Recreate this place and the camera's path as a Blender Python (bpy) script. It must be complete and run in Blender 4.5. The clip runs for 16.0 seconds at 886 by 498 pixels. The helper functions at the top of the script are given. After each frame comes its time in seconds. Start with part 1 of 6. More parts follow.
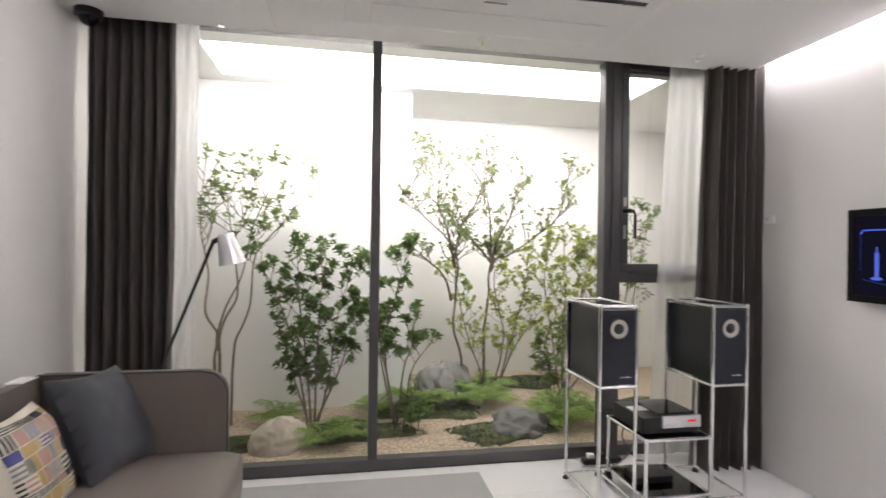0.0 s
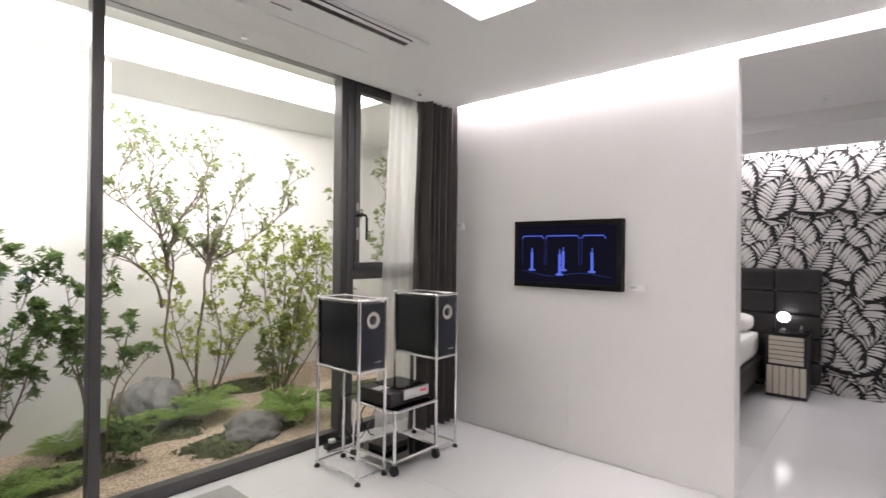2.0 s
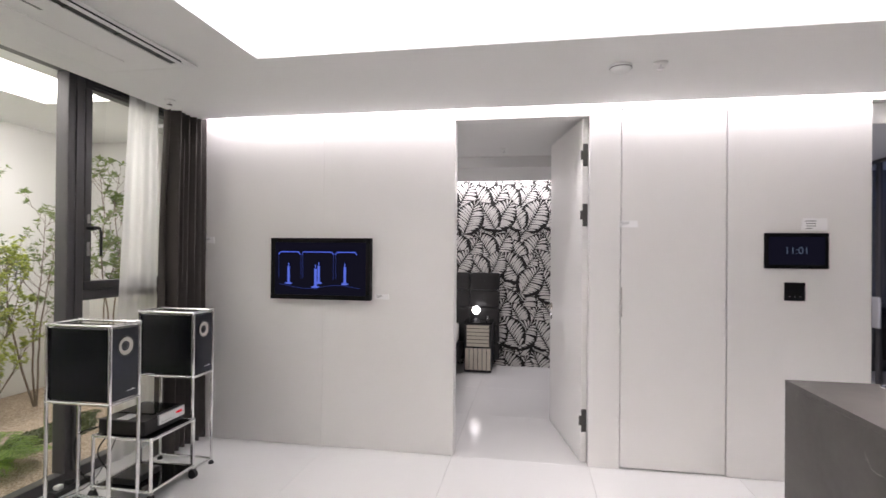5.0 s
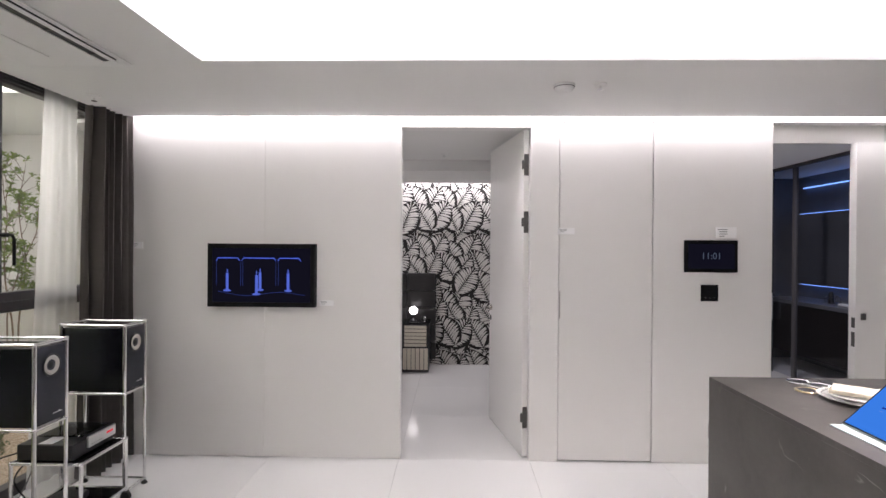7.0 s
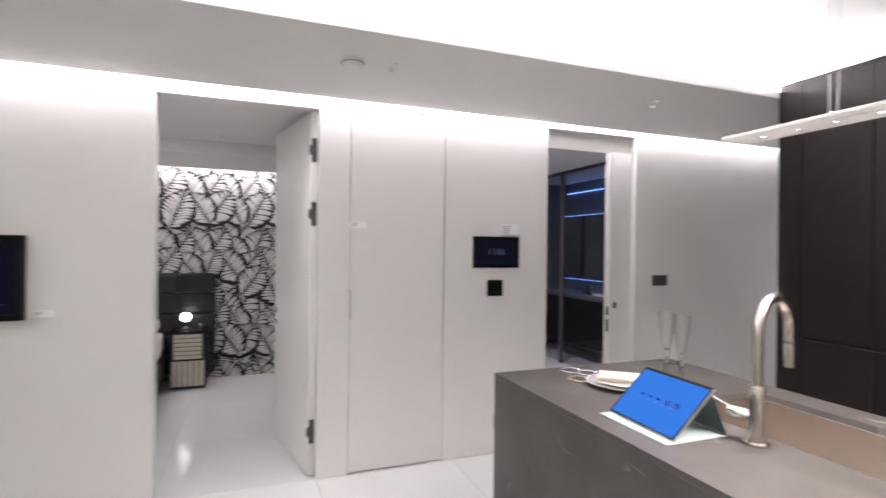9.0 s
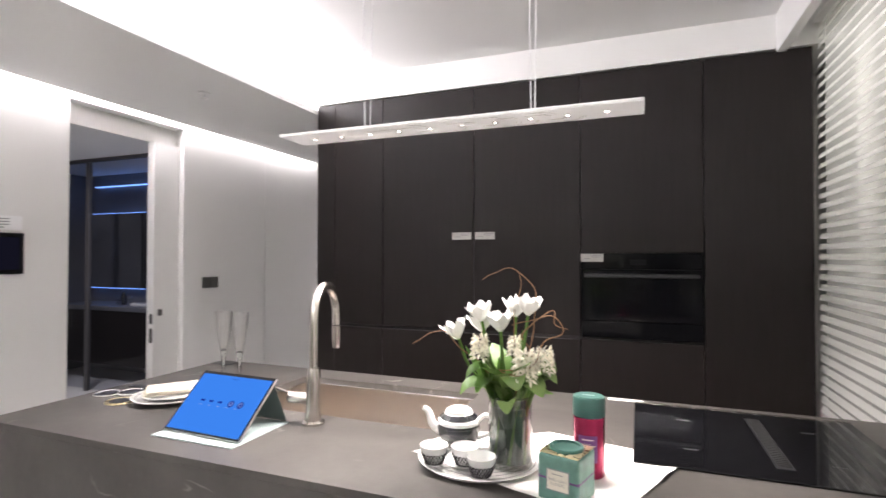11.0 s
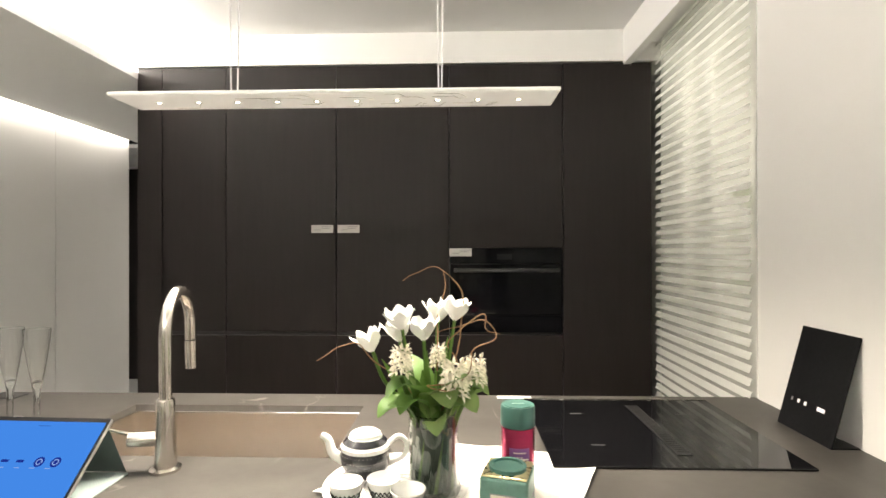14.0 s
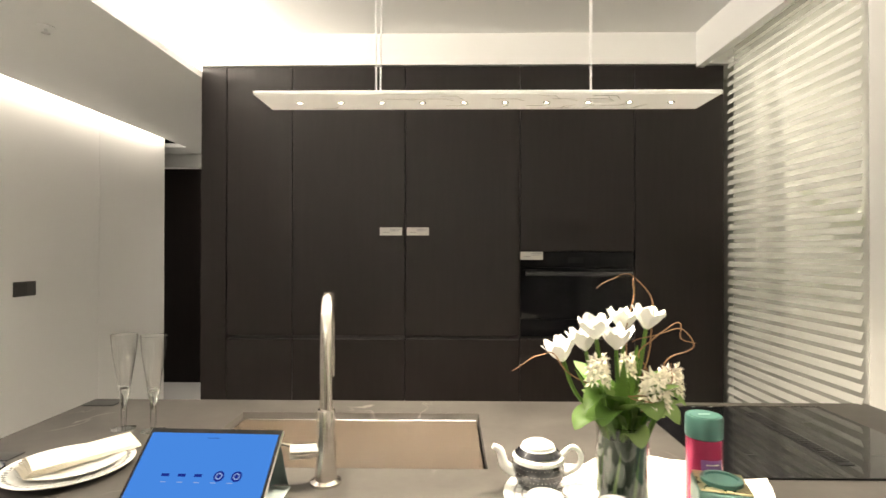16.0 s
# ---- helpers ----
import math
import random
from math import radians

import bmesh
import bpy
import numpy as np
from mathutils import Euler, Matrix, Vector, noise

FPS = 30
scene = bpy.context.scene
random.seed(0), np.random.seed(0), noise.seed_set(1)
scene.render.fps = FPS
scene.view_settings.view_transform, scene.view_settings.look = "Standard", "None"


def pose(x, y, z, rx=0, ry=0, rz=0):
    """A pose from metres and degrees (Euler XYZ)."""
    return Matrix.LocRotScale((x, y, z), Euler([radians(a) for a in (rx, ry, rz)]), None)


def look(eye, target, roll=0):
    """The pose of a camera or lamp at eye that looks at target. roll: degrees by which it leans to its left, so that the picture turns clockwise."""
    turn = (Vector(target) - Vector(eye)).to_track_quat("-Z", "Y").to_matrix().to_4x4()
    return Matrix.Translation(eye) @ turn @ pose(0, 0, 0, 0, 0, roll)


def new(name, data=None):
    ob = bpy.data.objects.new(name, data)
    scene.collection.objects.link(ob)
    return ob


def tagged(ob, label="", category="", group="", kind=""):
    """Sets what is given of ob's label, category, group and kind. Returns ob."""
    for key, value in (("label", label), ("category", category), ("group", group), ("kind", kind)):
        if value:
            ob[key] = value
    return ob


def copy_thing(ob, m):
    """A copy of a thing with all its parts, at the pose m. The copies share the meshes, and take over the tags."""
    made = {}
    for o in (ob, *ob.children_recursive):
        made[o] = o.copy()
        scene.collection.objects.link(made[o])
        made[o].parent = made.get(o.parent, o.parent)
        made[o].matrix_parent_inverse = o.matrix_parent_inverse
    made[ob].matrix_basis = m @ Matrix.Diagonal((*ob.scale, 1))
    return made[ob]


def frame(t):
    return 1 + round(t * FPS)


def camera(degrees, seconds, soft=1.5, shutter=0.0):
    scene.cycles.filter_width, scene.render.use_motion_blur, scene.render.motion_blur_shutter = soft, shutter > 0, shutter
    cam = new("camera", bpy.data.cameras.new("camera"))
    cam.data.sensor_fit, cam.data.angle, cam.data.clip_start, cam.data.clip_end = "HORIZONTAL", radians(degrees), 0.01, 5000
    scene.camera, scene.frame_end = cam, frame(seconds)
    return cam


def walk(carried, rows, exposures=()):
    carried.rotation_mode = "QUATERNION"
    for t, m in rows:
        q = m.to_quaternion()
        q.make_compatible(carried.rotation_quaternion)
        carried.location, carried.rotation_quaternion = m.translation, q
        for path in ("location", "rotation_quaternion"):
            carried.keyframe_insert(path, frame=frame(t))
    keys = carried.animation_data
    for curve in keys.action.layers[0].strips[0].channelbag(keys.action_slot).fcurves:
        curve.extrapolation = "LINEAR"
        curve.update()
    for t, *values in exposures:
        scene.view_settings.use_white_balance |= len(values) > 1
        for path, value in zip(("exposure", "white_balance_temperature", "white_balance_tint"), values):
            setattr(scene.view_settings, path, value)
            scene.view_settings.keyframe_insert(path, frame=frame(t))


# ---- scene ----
cam = camera(82.2, 16.0, shutter=0.4)
PATH = [
    (0, (0.597, 0.266, 1.266), (0.963, 2.232, 1.266), 0.8),
    (0.5, (0.493, 0.342, 1.259), (1.171, 2.223, 1.263), 0.9),
    (1, (0.317, 0.392, 1.266), (1.318, 2.124, 1.268), 0.8),
    (1.5, (0.163, 0.407, 1.285), (1.46, 1.93, 1.285), 0.6),
    (2, (0.028, 0.4, 1.28), (1.534, 1.715, 1.285), 0.6),
    (2.5, (-0.087, 0.419, 1.299), (1.524, 1.604, 1.291), 0.5),
    (3, (-0.178, 0.454, 1.301), (1.474, 1.581, 1.302), 0.6),
    (3.5, (-0.282, 0.511, 1.338), (1.455, 1.501, 1.337), 0.7),
    (4, (-0.353, 0.525, 1.353), (1.514, 1.243, 1.367), 0.6),
    (4.5, (-0.374, 0.476, 1.38), (1.567, 0.956, 1.392), 0.5),
    (4.7, (-0.395, 0.467, 1.383), (1.561, 0.886, 1.395), 0.5),
    (7, (-0.49, 0.613, 1.465), (1.509, 0.659, 1.457), 0.4),
    (7.5, (-0.445, 0.619, 1.457), (1.555, 0.643, 1.451), 0.3),
    (8, (-0.353, 0.589, 1.436), (1.646, 0.535, 1.424), 0.4),
    (8.5, (-0.236, 0.521, 1.44), (1.739, 0.204, 1.428), 0.7),
    (9, (-0.201, 0.477, 1.441), (1.671, -0.227, 1.436), 0.7),
    (9.5, (-0.175, 0.465, 1.436), (1.476, -0.665, 1.436), 0.7),
    (10, (-0.148, 0.434, 1.425), (1.194, -1.048, 1.432), 0.6),
    (10.2, (-0.131, 0.44, 1.411), (1.069, -1.16, 1.437), 0.6),
    (12.5, (-0.02, 0.391, 1.393), (0.237, -1.593, 1.403), -0.1),
    (13, (0.035, 0.343, 1.391), (0.215, -1.649, 1.399), -0.1),
    (13.5, (0.084, 0.313, 1.407), (0.182, -1.685, 1.414), -0.1),
    (14, (0.151, 0.298, 1.407), (0.214, -1.701, 1.413), -0.1),
    (14.5, (0.244, 0.295, 1.41), (0.295, -1.704, 1.416), -0.1),
    (15, (0.344, 0.3, 1.417), (0.388, -1.7, 1.423), -0),
    (15.5, (0.452, 0.289, 1.42), (0.489, -1.71, 1.426), -0),
    (16, (0.569, 0.275, 1.418), (0.599, -1.725, 1.428), 0.1),
]
EXPOSURES = [
    (0.0, 0.06, 6350, 19),
    (1.5, 0.10, 6350, 19),
    (2.5, 0.14, 6350, 19),
    (4.5, 0.10, 6350, 19),
    (7.0, -0.10, 6350, 19),
    (8.5, -0.08, 6350, 19),
    (10.2, 0.06, 6300, 18),
    (12.3, 0.13, 6700, 13),
    (13.5, 0.16, 7050, 9),
    (14.5, 0.16, 7350, 8),
    (16.0, 0.15, 7700, 8),
]
walk(cam, [(t, look(eye, target, roll)) for t, eye, target, roll in PATH], EXPOSURES)

# ---- light ----
world = bpy.data.worlds.new("world")
scene.world = world
world.use_nodes = True
world.node_tree.nodes["Background"].inputs[0].default_value = (0.02, 0.02, 0.022, 1)
world.node_tree.nodes["Background"].inputs[1].default_value = 0.2


def area(name, place, size, watts, turn=(0, 0, 0), colour=(1, 1, 1), spread=180):
    """A flat lamp; unturned it shines straight down."""
    lamp = bpy.data.lights.new(name, "AREA")
    lamp.shape, lamp.size, lamp.size_y = "RECTANGLE", size[0], size[1]
    lamp.energy, lamp.color, lamp.spread = watts, colour, radians(spread)
    ob = new(name, lamp)
    ob.matrix_world = pose(*place, *turn)
    return ob


WARM, NEUTRAL = (1.0, 0.93, 0.84), (1.0, 0.965, 0.955)
# LED strips hidden in the ceiling: the slot by the long wall and the edge of the raised ceiling
area("led_strip", (2.945, 0.3, 2.455), (0.04, 5.2), 34, turn=(0, -35, 0), colour=NEUTRAL)
area("led_strip", (2.945, -3.15, 2.455), (0.04, 1.65), 6.0, turn=(0, -35, 0), colour=NEUTRAL)
area("led_strip", (2.0, -0.25, 2.40), (0.06, 4.3), 68, turn=(0, 126, 0), colour=NEUTRAL)
area("led_strip", (0.62, 1.93, 2.40), (2.6, 0.06), 60, turn=(150, 0, 0), colour=NEUTRAL)
# light slot over the garden: added lamp throws its light at the back wall
area("led_strip", (1.16, 3.46, 2.462), (2.6, 0.08), 47, turn=(58, 0, 0), colour=(1.0, 0.98, 0.92), spread=120)
# downlight in the court ceiling
area("led_strip", (3.0, 3.95, 2.43), (0.3, 0.3), 8, colour=(1.0, 0.98, 0.9))
# bedroom: slot over the papered wall
area("led_strip", (5.74, 1.2, 2.36), (0.10, 3.2), 21, colour=NEUTRAL)
# added fill under the bedroom ceiling, no fitting known there
area("led_strip", (4.2, 1.9, 2.33), (0.5, 0.5), 11, colour=NEUTRAL)
# unseen lamp behind the kitchen shade, stands in for light from outside
area("led_strip", (-1.5, -1.85, 2.5), (0.5, 0.9), 19, colour=(1.0, 0.97, 0.88))
# added fill that brightens the corridor end, no source known
area("led_strip", (2.45, -4.7, 2.33), (0.3, 0.3), 14, colour=NEUTRAL)
# added bathroom fill; the blue strips are the only lights known in it
area("led_strip", (4.4, -2.2, 2.38), (0.3, 0.3), 30, colour=NEUTRAL)

# ---- materials ----
def material(name, colour, rough=0.5, metal=0.0, vary=0.06, scale=6.0, bump=0.0, bump_scale=80.0, spec=0.5, stretch=(1, 1, 1), coat=0.0, own=0.0, sheen=0.0):
    """Principled paint with two scales of variation in its colour, roughness and relief; own: difference from piece to piece."""
    m = bpy.data.materials.new(name)
    m.use_nodes = True
    nt = m.node_tree
    b = nt.nodes["Principled BSDF"]
    tc = nt.nodes.new("ShaderNodeTexCoord")
    mp = nt.nodes.new("ShaderNodeMapping")
    mp.inputs["Scale"].default_value = stretch
    nt.links.new(tc.outputs["Object"], mp.inputs[0])
    n1 = nt.nodes.new("ShaderNodeTexNoise")
    n1.inputs["Scale"].default_value, n1.inputs["Detail"].default_value = scale, 6
    nt.links.new(mp.outputs[0], n1.inputs[0])
    n2 = nt.nodes.new("ShaderNodeTexNoise")
    n2.inputs["Scale"].default_value, n2.inputs["Detail"].default_value = bump_scale, 3
    nt.links.new(mp.outputs[0], n2.inputs[0])
    mix = nt.nodes.new("ShaderNodeMix")
    mix.data_type = "RGBA"
    mix.inputs[6].default_value = (*[c * (1 - vary) for c in colour], 1)
    mix.inputs[7].default_value = (*[min(1, c * (1 + vary)) for c in colour], 1)
    nt.links.new(n1.outputs[0], mix.inputs[0])
    last = mix.outputs[2]
    if own:
        info = nt.nodes.new("ShaderNodeObjectInfo")
        hsv = nt.nodes.new("ShaderNodeHueSaturation")
        rng = nt.nodes.new("ShaderNodeMapRange")
        rng.inputs[3].default_value, rng.inputs[4].default_value = 1 - own, 1 + own
        nt.links.new(info.outputs["Random"], rng.inputs[0])
        nt.links.new(rng.outputs[0], hsv.inputs["Value"])
        nt.links.new(last, hsv.inputs["Color"])
        last = hsv.outputs[0]
    nt.links.new(last, b.inputs["Base Color"])
    r = nt.nodes.new("ShaderNodeMapRange")
    r.inputs[3].default_value, r.inputs[4].default_value = max(0.02, rough * 0.85), min(1, rough * 1.15)
    nt.links.new(n2.outputs[0], r.inputs[0])
    nt.links.new(r.outputs[0], b.inputs["Roughness"])
    b.inputs["Metallic"].default_value = metal
    b.inputs["Specular IOR Level"].default_value = spec
    b.inputs["Coat Weight"].default_value = coat
    b.inputs["Sheen Weight"].default_value = sheen
    if bump:
        bp = nt.nodes.new("ShaderNodeBump")
        bp.inputs["Strength"].default_value, bp.inputs["Distance"].default_value = bump, 0.003
        nt.links.new(n2.outputs[0], bp.inputs["Height"])
        nt.links.new(bp.outputs[0], b.inputs["Normal"])
    return m


def glow(name, colour, strength):
    m = bpy.data.materials.new(name)
    m.use_nodes = True
    nt = m.node_tree
    nt.nodes.clear()
    e = nt.nodes.new("ShaderNodeEmission")
    e.inputs[0].default_value, e.inputs[1].default_value = (*colour, 1), strength
    nt.links.new(e.outputs[0], nt.nodes.new("ShaderNodeOutputMaterial").inputs[0])
    return m


def pane_glass(name, tint=(1, 1, 1), ior=1.5):
    """Flat pane: clear straight through, with the mirror of its surface."""
    m = bpy.data.materials.new(name)
    m.use_nodes = True
    nt = m.node_tree
    nt.nodes.clear()
    t, g, mix, f = (nt.nodes.new("ShaderNode" + k) for k in ("BsdfTransparent", "BsdfGlossy", "MixShader", "Fresnel"))
    t.inputs[0].default_value = (*tint, 1)
    g.inputs["Roughness"].default_value = 0.01
    f.inputs[0].default_value = ior
    nt.links.new(f.outputs[0], mix.inputs[0])
    nt.links.new(t.outputs[0], mix.inputs[1])
    nt.links.new(g.outputs[0], mix.inputs[2])
    nt.links.new(mix.outputs[0], nt.nodes.new("ShaderNodeOutputMaterial").inputs[0])
    return m


def clear_glass(name, tint=(1, 1, 1), rough=0.0):
    m = bpy.data.materials.new(name)
    m.use_nodes = True
    b = m.node_tree.nodes["Principled BSDF"]
    b.inputs["Base Color"].default_value = (*tint, 1)
    b.inputs["Transmission Weight"].default_value = 1
    b.inputs["Roughness"].default_value = rough
    b.inputs["IOR"].default_value = 1.45
    return m


def thin_glass(name, tint=(1, 1, 1)):
    """Blown glass as one thin skin: clear, with gloss that grows towards its edges."""
    m = bpy.data.materials.new(name)
    m.use_nodes = True
    nt = m.node_tree
    nt.nodes.clear()
    t, g, mix, lw, rng = (nt.nodes.new("ShaderNode" + k) for k in ("BsdfTransparent", "BsdfGlossy", "MixShader", "LayerWeight", "MapRange"))
    t.inputs[0].default_value = (*tint, 1)
    g.inputs["Roughness"].default_value = 0.03
    lw.inputs[0].default_value = 0.25
    rng.inputs[3].default_value, rng.inputs[4].default_value = 0.10, 1.0
    nt.links.new(lw.outputs["Facing"], rng.inputs[0])
    nt.links.new(rng.outputs[0], mix.inputs[0])
    nt.links.new(t.outputs[0], mix.inputs[1])
    nt.links.new(g.outputs[0], mix.inputs[2])
    nt.links.new(mix.outputs[0], nt.nodes.new("ShaderNodeOutputMaterial").inputs[0])
    return m


def sheer_cloth(name, colour, through_share):
    """Thin woven cloth that lets part of the light straight through."""
    m = bpy.data.materials.new(name)
    m.use_nodes = True
    nt = m.node_tree
    nt.nodes.clear()
    d, tl, tp, a, bmix = (nt.nodes.new("ShaderNode" + k) for k in ("BsdfDiffuse", "BsdfTranslucent", "BsdfTransparent", "MixShader", "MixShader"))
    d.inputs[0].default_value = tl.inputs[0].default_value = (*colour, 1)
    a.inputs[0].default_value, bmix.inputs[0].default_value = 0.5, through_share
    nt.links.new(d.outputs[0], a.inputs[1])
    nt.links.new(tl.outputs[0], a.inputs[2])
    nt.links.new(a.outputs[0], bmix.inputs[1])
    nt.links.new(tp.outputs[0], bmix.inputs[2])
    nt.links.new(bmix.outputs[0], nt.nodes.new("ShaderNodeOutputMaterial").inputs[0])
    return m


def leaf_paint(name, colour, vary=0.35):
    """Leaf: gloss and some light through it, each leaf a little different."""
    m = bpy.data.materials.new(name)
    m.use_nodes = True
    nt = m.node_tree
    b = nt.nodes["Principled BSDF"]
    geo = nt.nodes.new("ShaderNodeNewGeometry")
    ramp = nt.nodes.new("ShaderNodeMix")
    ramp.data_type = "RGBA"
    ramp.inputs[6].default_value = (*[c * (1 - vary) for c in colour], 1)
    ramp.inputs[7].default_value = (colour[0] * (1 + 1.6 * vary), colour[1] * (1 + vary), colour[2] * (1 + vary * 0.6), 1)
    nt.links.new(geo.outputs["Random Per Island"], ramp.inputs[0])
    nt.links.new(ramp.outputs[2], b.inputs["Base Color"])
    b.inputs["Roughness"].default_value = 0.42
    tl, mix = nt.nodes.new("ShaderNodeBsdfTranslucent"), nt.nodes.new("ShaderNodeMixShader")
    nt.links.new(ramp.outputs[2], tl.inputs[0])
    mix.inputs[0].default_value = 0.5
    nt.links.new(b.outputs[0], mix.inputs[1])
    nt.links.new(tl.outputs[0], mix.inputs[2])
    nt.links.new(mix.outputs[0], nt.nodes["Material Output"].inputs[0])
    return m


def stone_veined(name, base, dark, vein):
    """Grey worktop stone: cloudy ground with a few thin pale veins."""
    m = bpy.data.materials.new(name)
    m.use_nodes = True
    nt = m.node_tree
    b = nt.nodes["Principled BSDF"]
    tc = nt.nodes.new("ShaderNodeTexCoord")
    cloud = nt.nodes.new("ShaderNodeTexNoise")
    cloud.inputs["Scale"].default_value, cloud.inputs["Detail"].default_value, cloud.inputs["Distortion"].default_value = 3.5, 9, 0.6
    warp = nt.nodes.new("ShaderNodeTexNoise")
    warp.inputs["Scale"].default_value, warp.inputs["Detail"].default_value, warp.inputs["Distortion"].default_value = 1.1, 5, 0.9
    for n in (cloud, warp):
        nt.links.new(tc.outputs["Object"], n.inputs[0])
    ground = nt.nodes.new("ShaderNodeMix")
    ground.data_type = "RGBA"
    ground.inputs[6].default_value, ground.inputs[7].default_value = (*dark, 1), (*base, 1)
    spread = nt.nodes.new("ShaderNodeMapRange")
    spread.inputs[1].default_value, spread.inputs[2].default_value = 0.32, 0.68
    nt.links.new(cloud.outputs[0], spread.inputs[0])
    speck = nt.nodes.new("ShaderNodeTexNoise")
    speck.inputs["Scale"].default_value, speck.inputs["Detail"].default_value = 38, 6
    nt.links.new(tc.outputs["Object"], speck.inputs[0])
    blend = nt.nodes.new("ShaderNodeMix")
    blend.inputs[0].default_value = 0.4
    nt.links.new(spread.outputs[0], blend.inputs[2])
    nt.links.new(speck.outputs[0], blend.inputs[3])
    nt.links.new(blend.outputs[0], ground.inputs[0])
    off = nt.nodes.new("ShaderNodeMath")
    off.operation = "SUBTRACT"
    off.inputs[1].default_value = 0.5
    size = nt.nodes.new("ShaderNodeMath")
    size.operation = "ABSOLUTE"
    nt.links.new(warp.outputs[0], off.inputs[0])
    nt.links.new(off.outputs[0], size.inputs[0])
    line = nt.nodes.new("ShaderNodeMapRange")
    line.inputs[1].default_value, line.inputs[2].default_value, line.inputs[3].default_value, line.inputs[4].default_value = 0.0, 0.0045, 1.0, 0.0
    nt.links.new(size.outputs[0], line.inputs[0])
    gate = nt.nodes.new("ShaderNodeTexNoise")
    gate.inputs["Scale"].default_value = 4.0
    nt.links.new(tc.outputs["Object"], gate.inputs[0])
    cut = nt.nodes.new("ShaderNodeMapRange")
    cut.inputs[1].default_value, cut.inputs[2].default_value = 0.54, 0.72
    nt.links.new(gate.outputs[0], cut.inputs[0])
    both = nt.nodes.new("ShaderNodeMath")
    both.operation = "MULTIPLY"
    nt.links.new(line.outputs[0], both.inputs[0])
    nt.links.new(cut.outputs[0], both.inputs[1])
    top = nt.nodes.new("ShaderNodeMix")
    top.data_type = "RGBA"
    nt.links.new(both.outputs[0], top.inputs[0])
    nt.links.new(ground.outputs[2], top.inputs[6])
    top.inputs[7].default_value = (*vein, 1)
    nt.links.new(top.outputs[2], b.inputs["Base Color"])
    b.inputs["Roughness"].default_value = 0.48
    b.inputs["Specular IOR Level"].default_value = 0.35
    fine = nt.nodes.new("ShaderNodeTexNoise")
    fine.inputs["Scale"].default_value = 160
    nt.links.new(tc.outputs["Object"], fine.inputs[0])
    bp = nt.nodes.new("ShaderNodeBump")
    bp.inputs["Strength"].default_value, bp.inputs["Distance"].default_value = 0.12, 0.001
    nt.links.new(fine.outputs[0], bp.inputs["Height"])
    nt.links.new(bp.outputs[0], b.inputs["Normal"])
    return m


def gravel_ground(name):
    """Fine sandy gravel: small stones in tan, cream and brown with relief."""
    m = bpy.data.materials.new(name)
    m.use_nodes = True
    nt = m.node_tree
    b = nt.nodes["Principled BSDF"]
    tc = nt.nodes.new("ShaderNodeTexCoord")
    v = nt.nodes.new("ShaderNodeTexVoronoi")
    v.inputs["Scale"].default_value = 130
    nt.links.new(tc.outputs["Object"], v.inputs[0])
    ramp = nt.nodes.new("ShaderNodeValToRGB")
    ramp.color_ramp.elements[0].color, ramp.color_ramp.elements[1].color = (0.29, 0.215, 0.15, 1), (0.68, 0.56, 0.43, 1)
    split = nt.nodes.new("ShaderNodeSeparateColor")
    nt.links.new(v.outputs["Color"], split.inputs[0])
    nt.links.new(split.outputs[0], ramp.inputs[0])
    nt.links.new(ramp.outputs[0], b.inputs["Base Color"])
    b.inputs["Roughness"].default_value = 0.9
    bp = nt.nodes.new("ShaderNodeBump")
    bp.inputs["Strength"].default_value, bp.inputs["Distance"].default_value, bp.invert = 0.9, 0.006, True
    nt.links.new(v.outputs["Distance"], bp.inputs["Height"])
    nt.links.new(bp.outputs[0], b.inputs["Normal"])
    return m


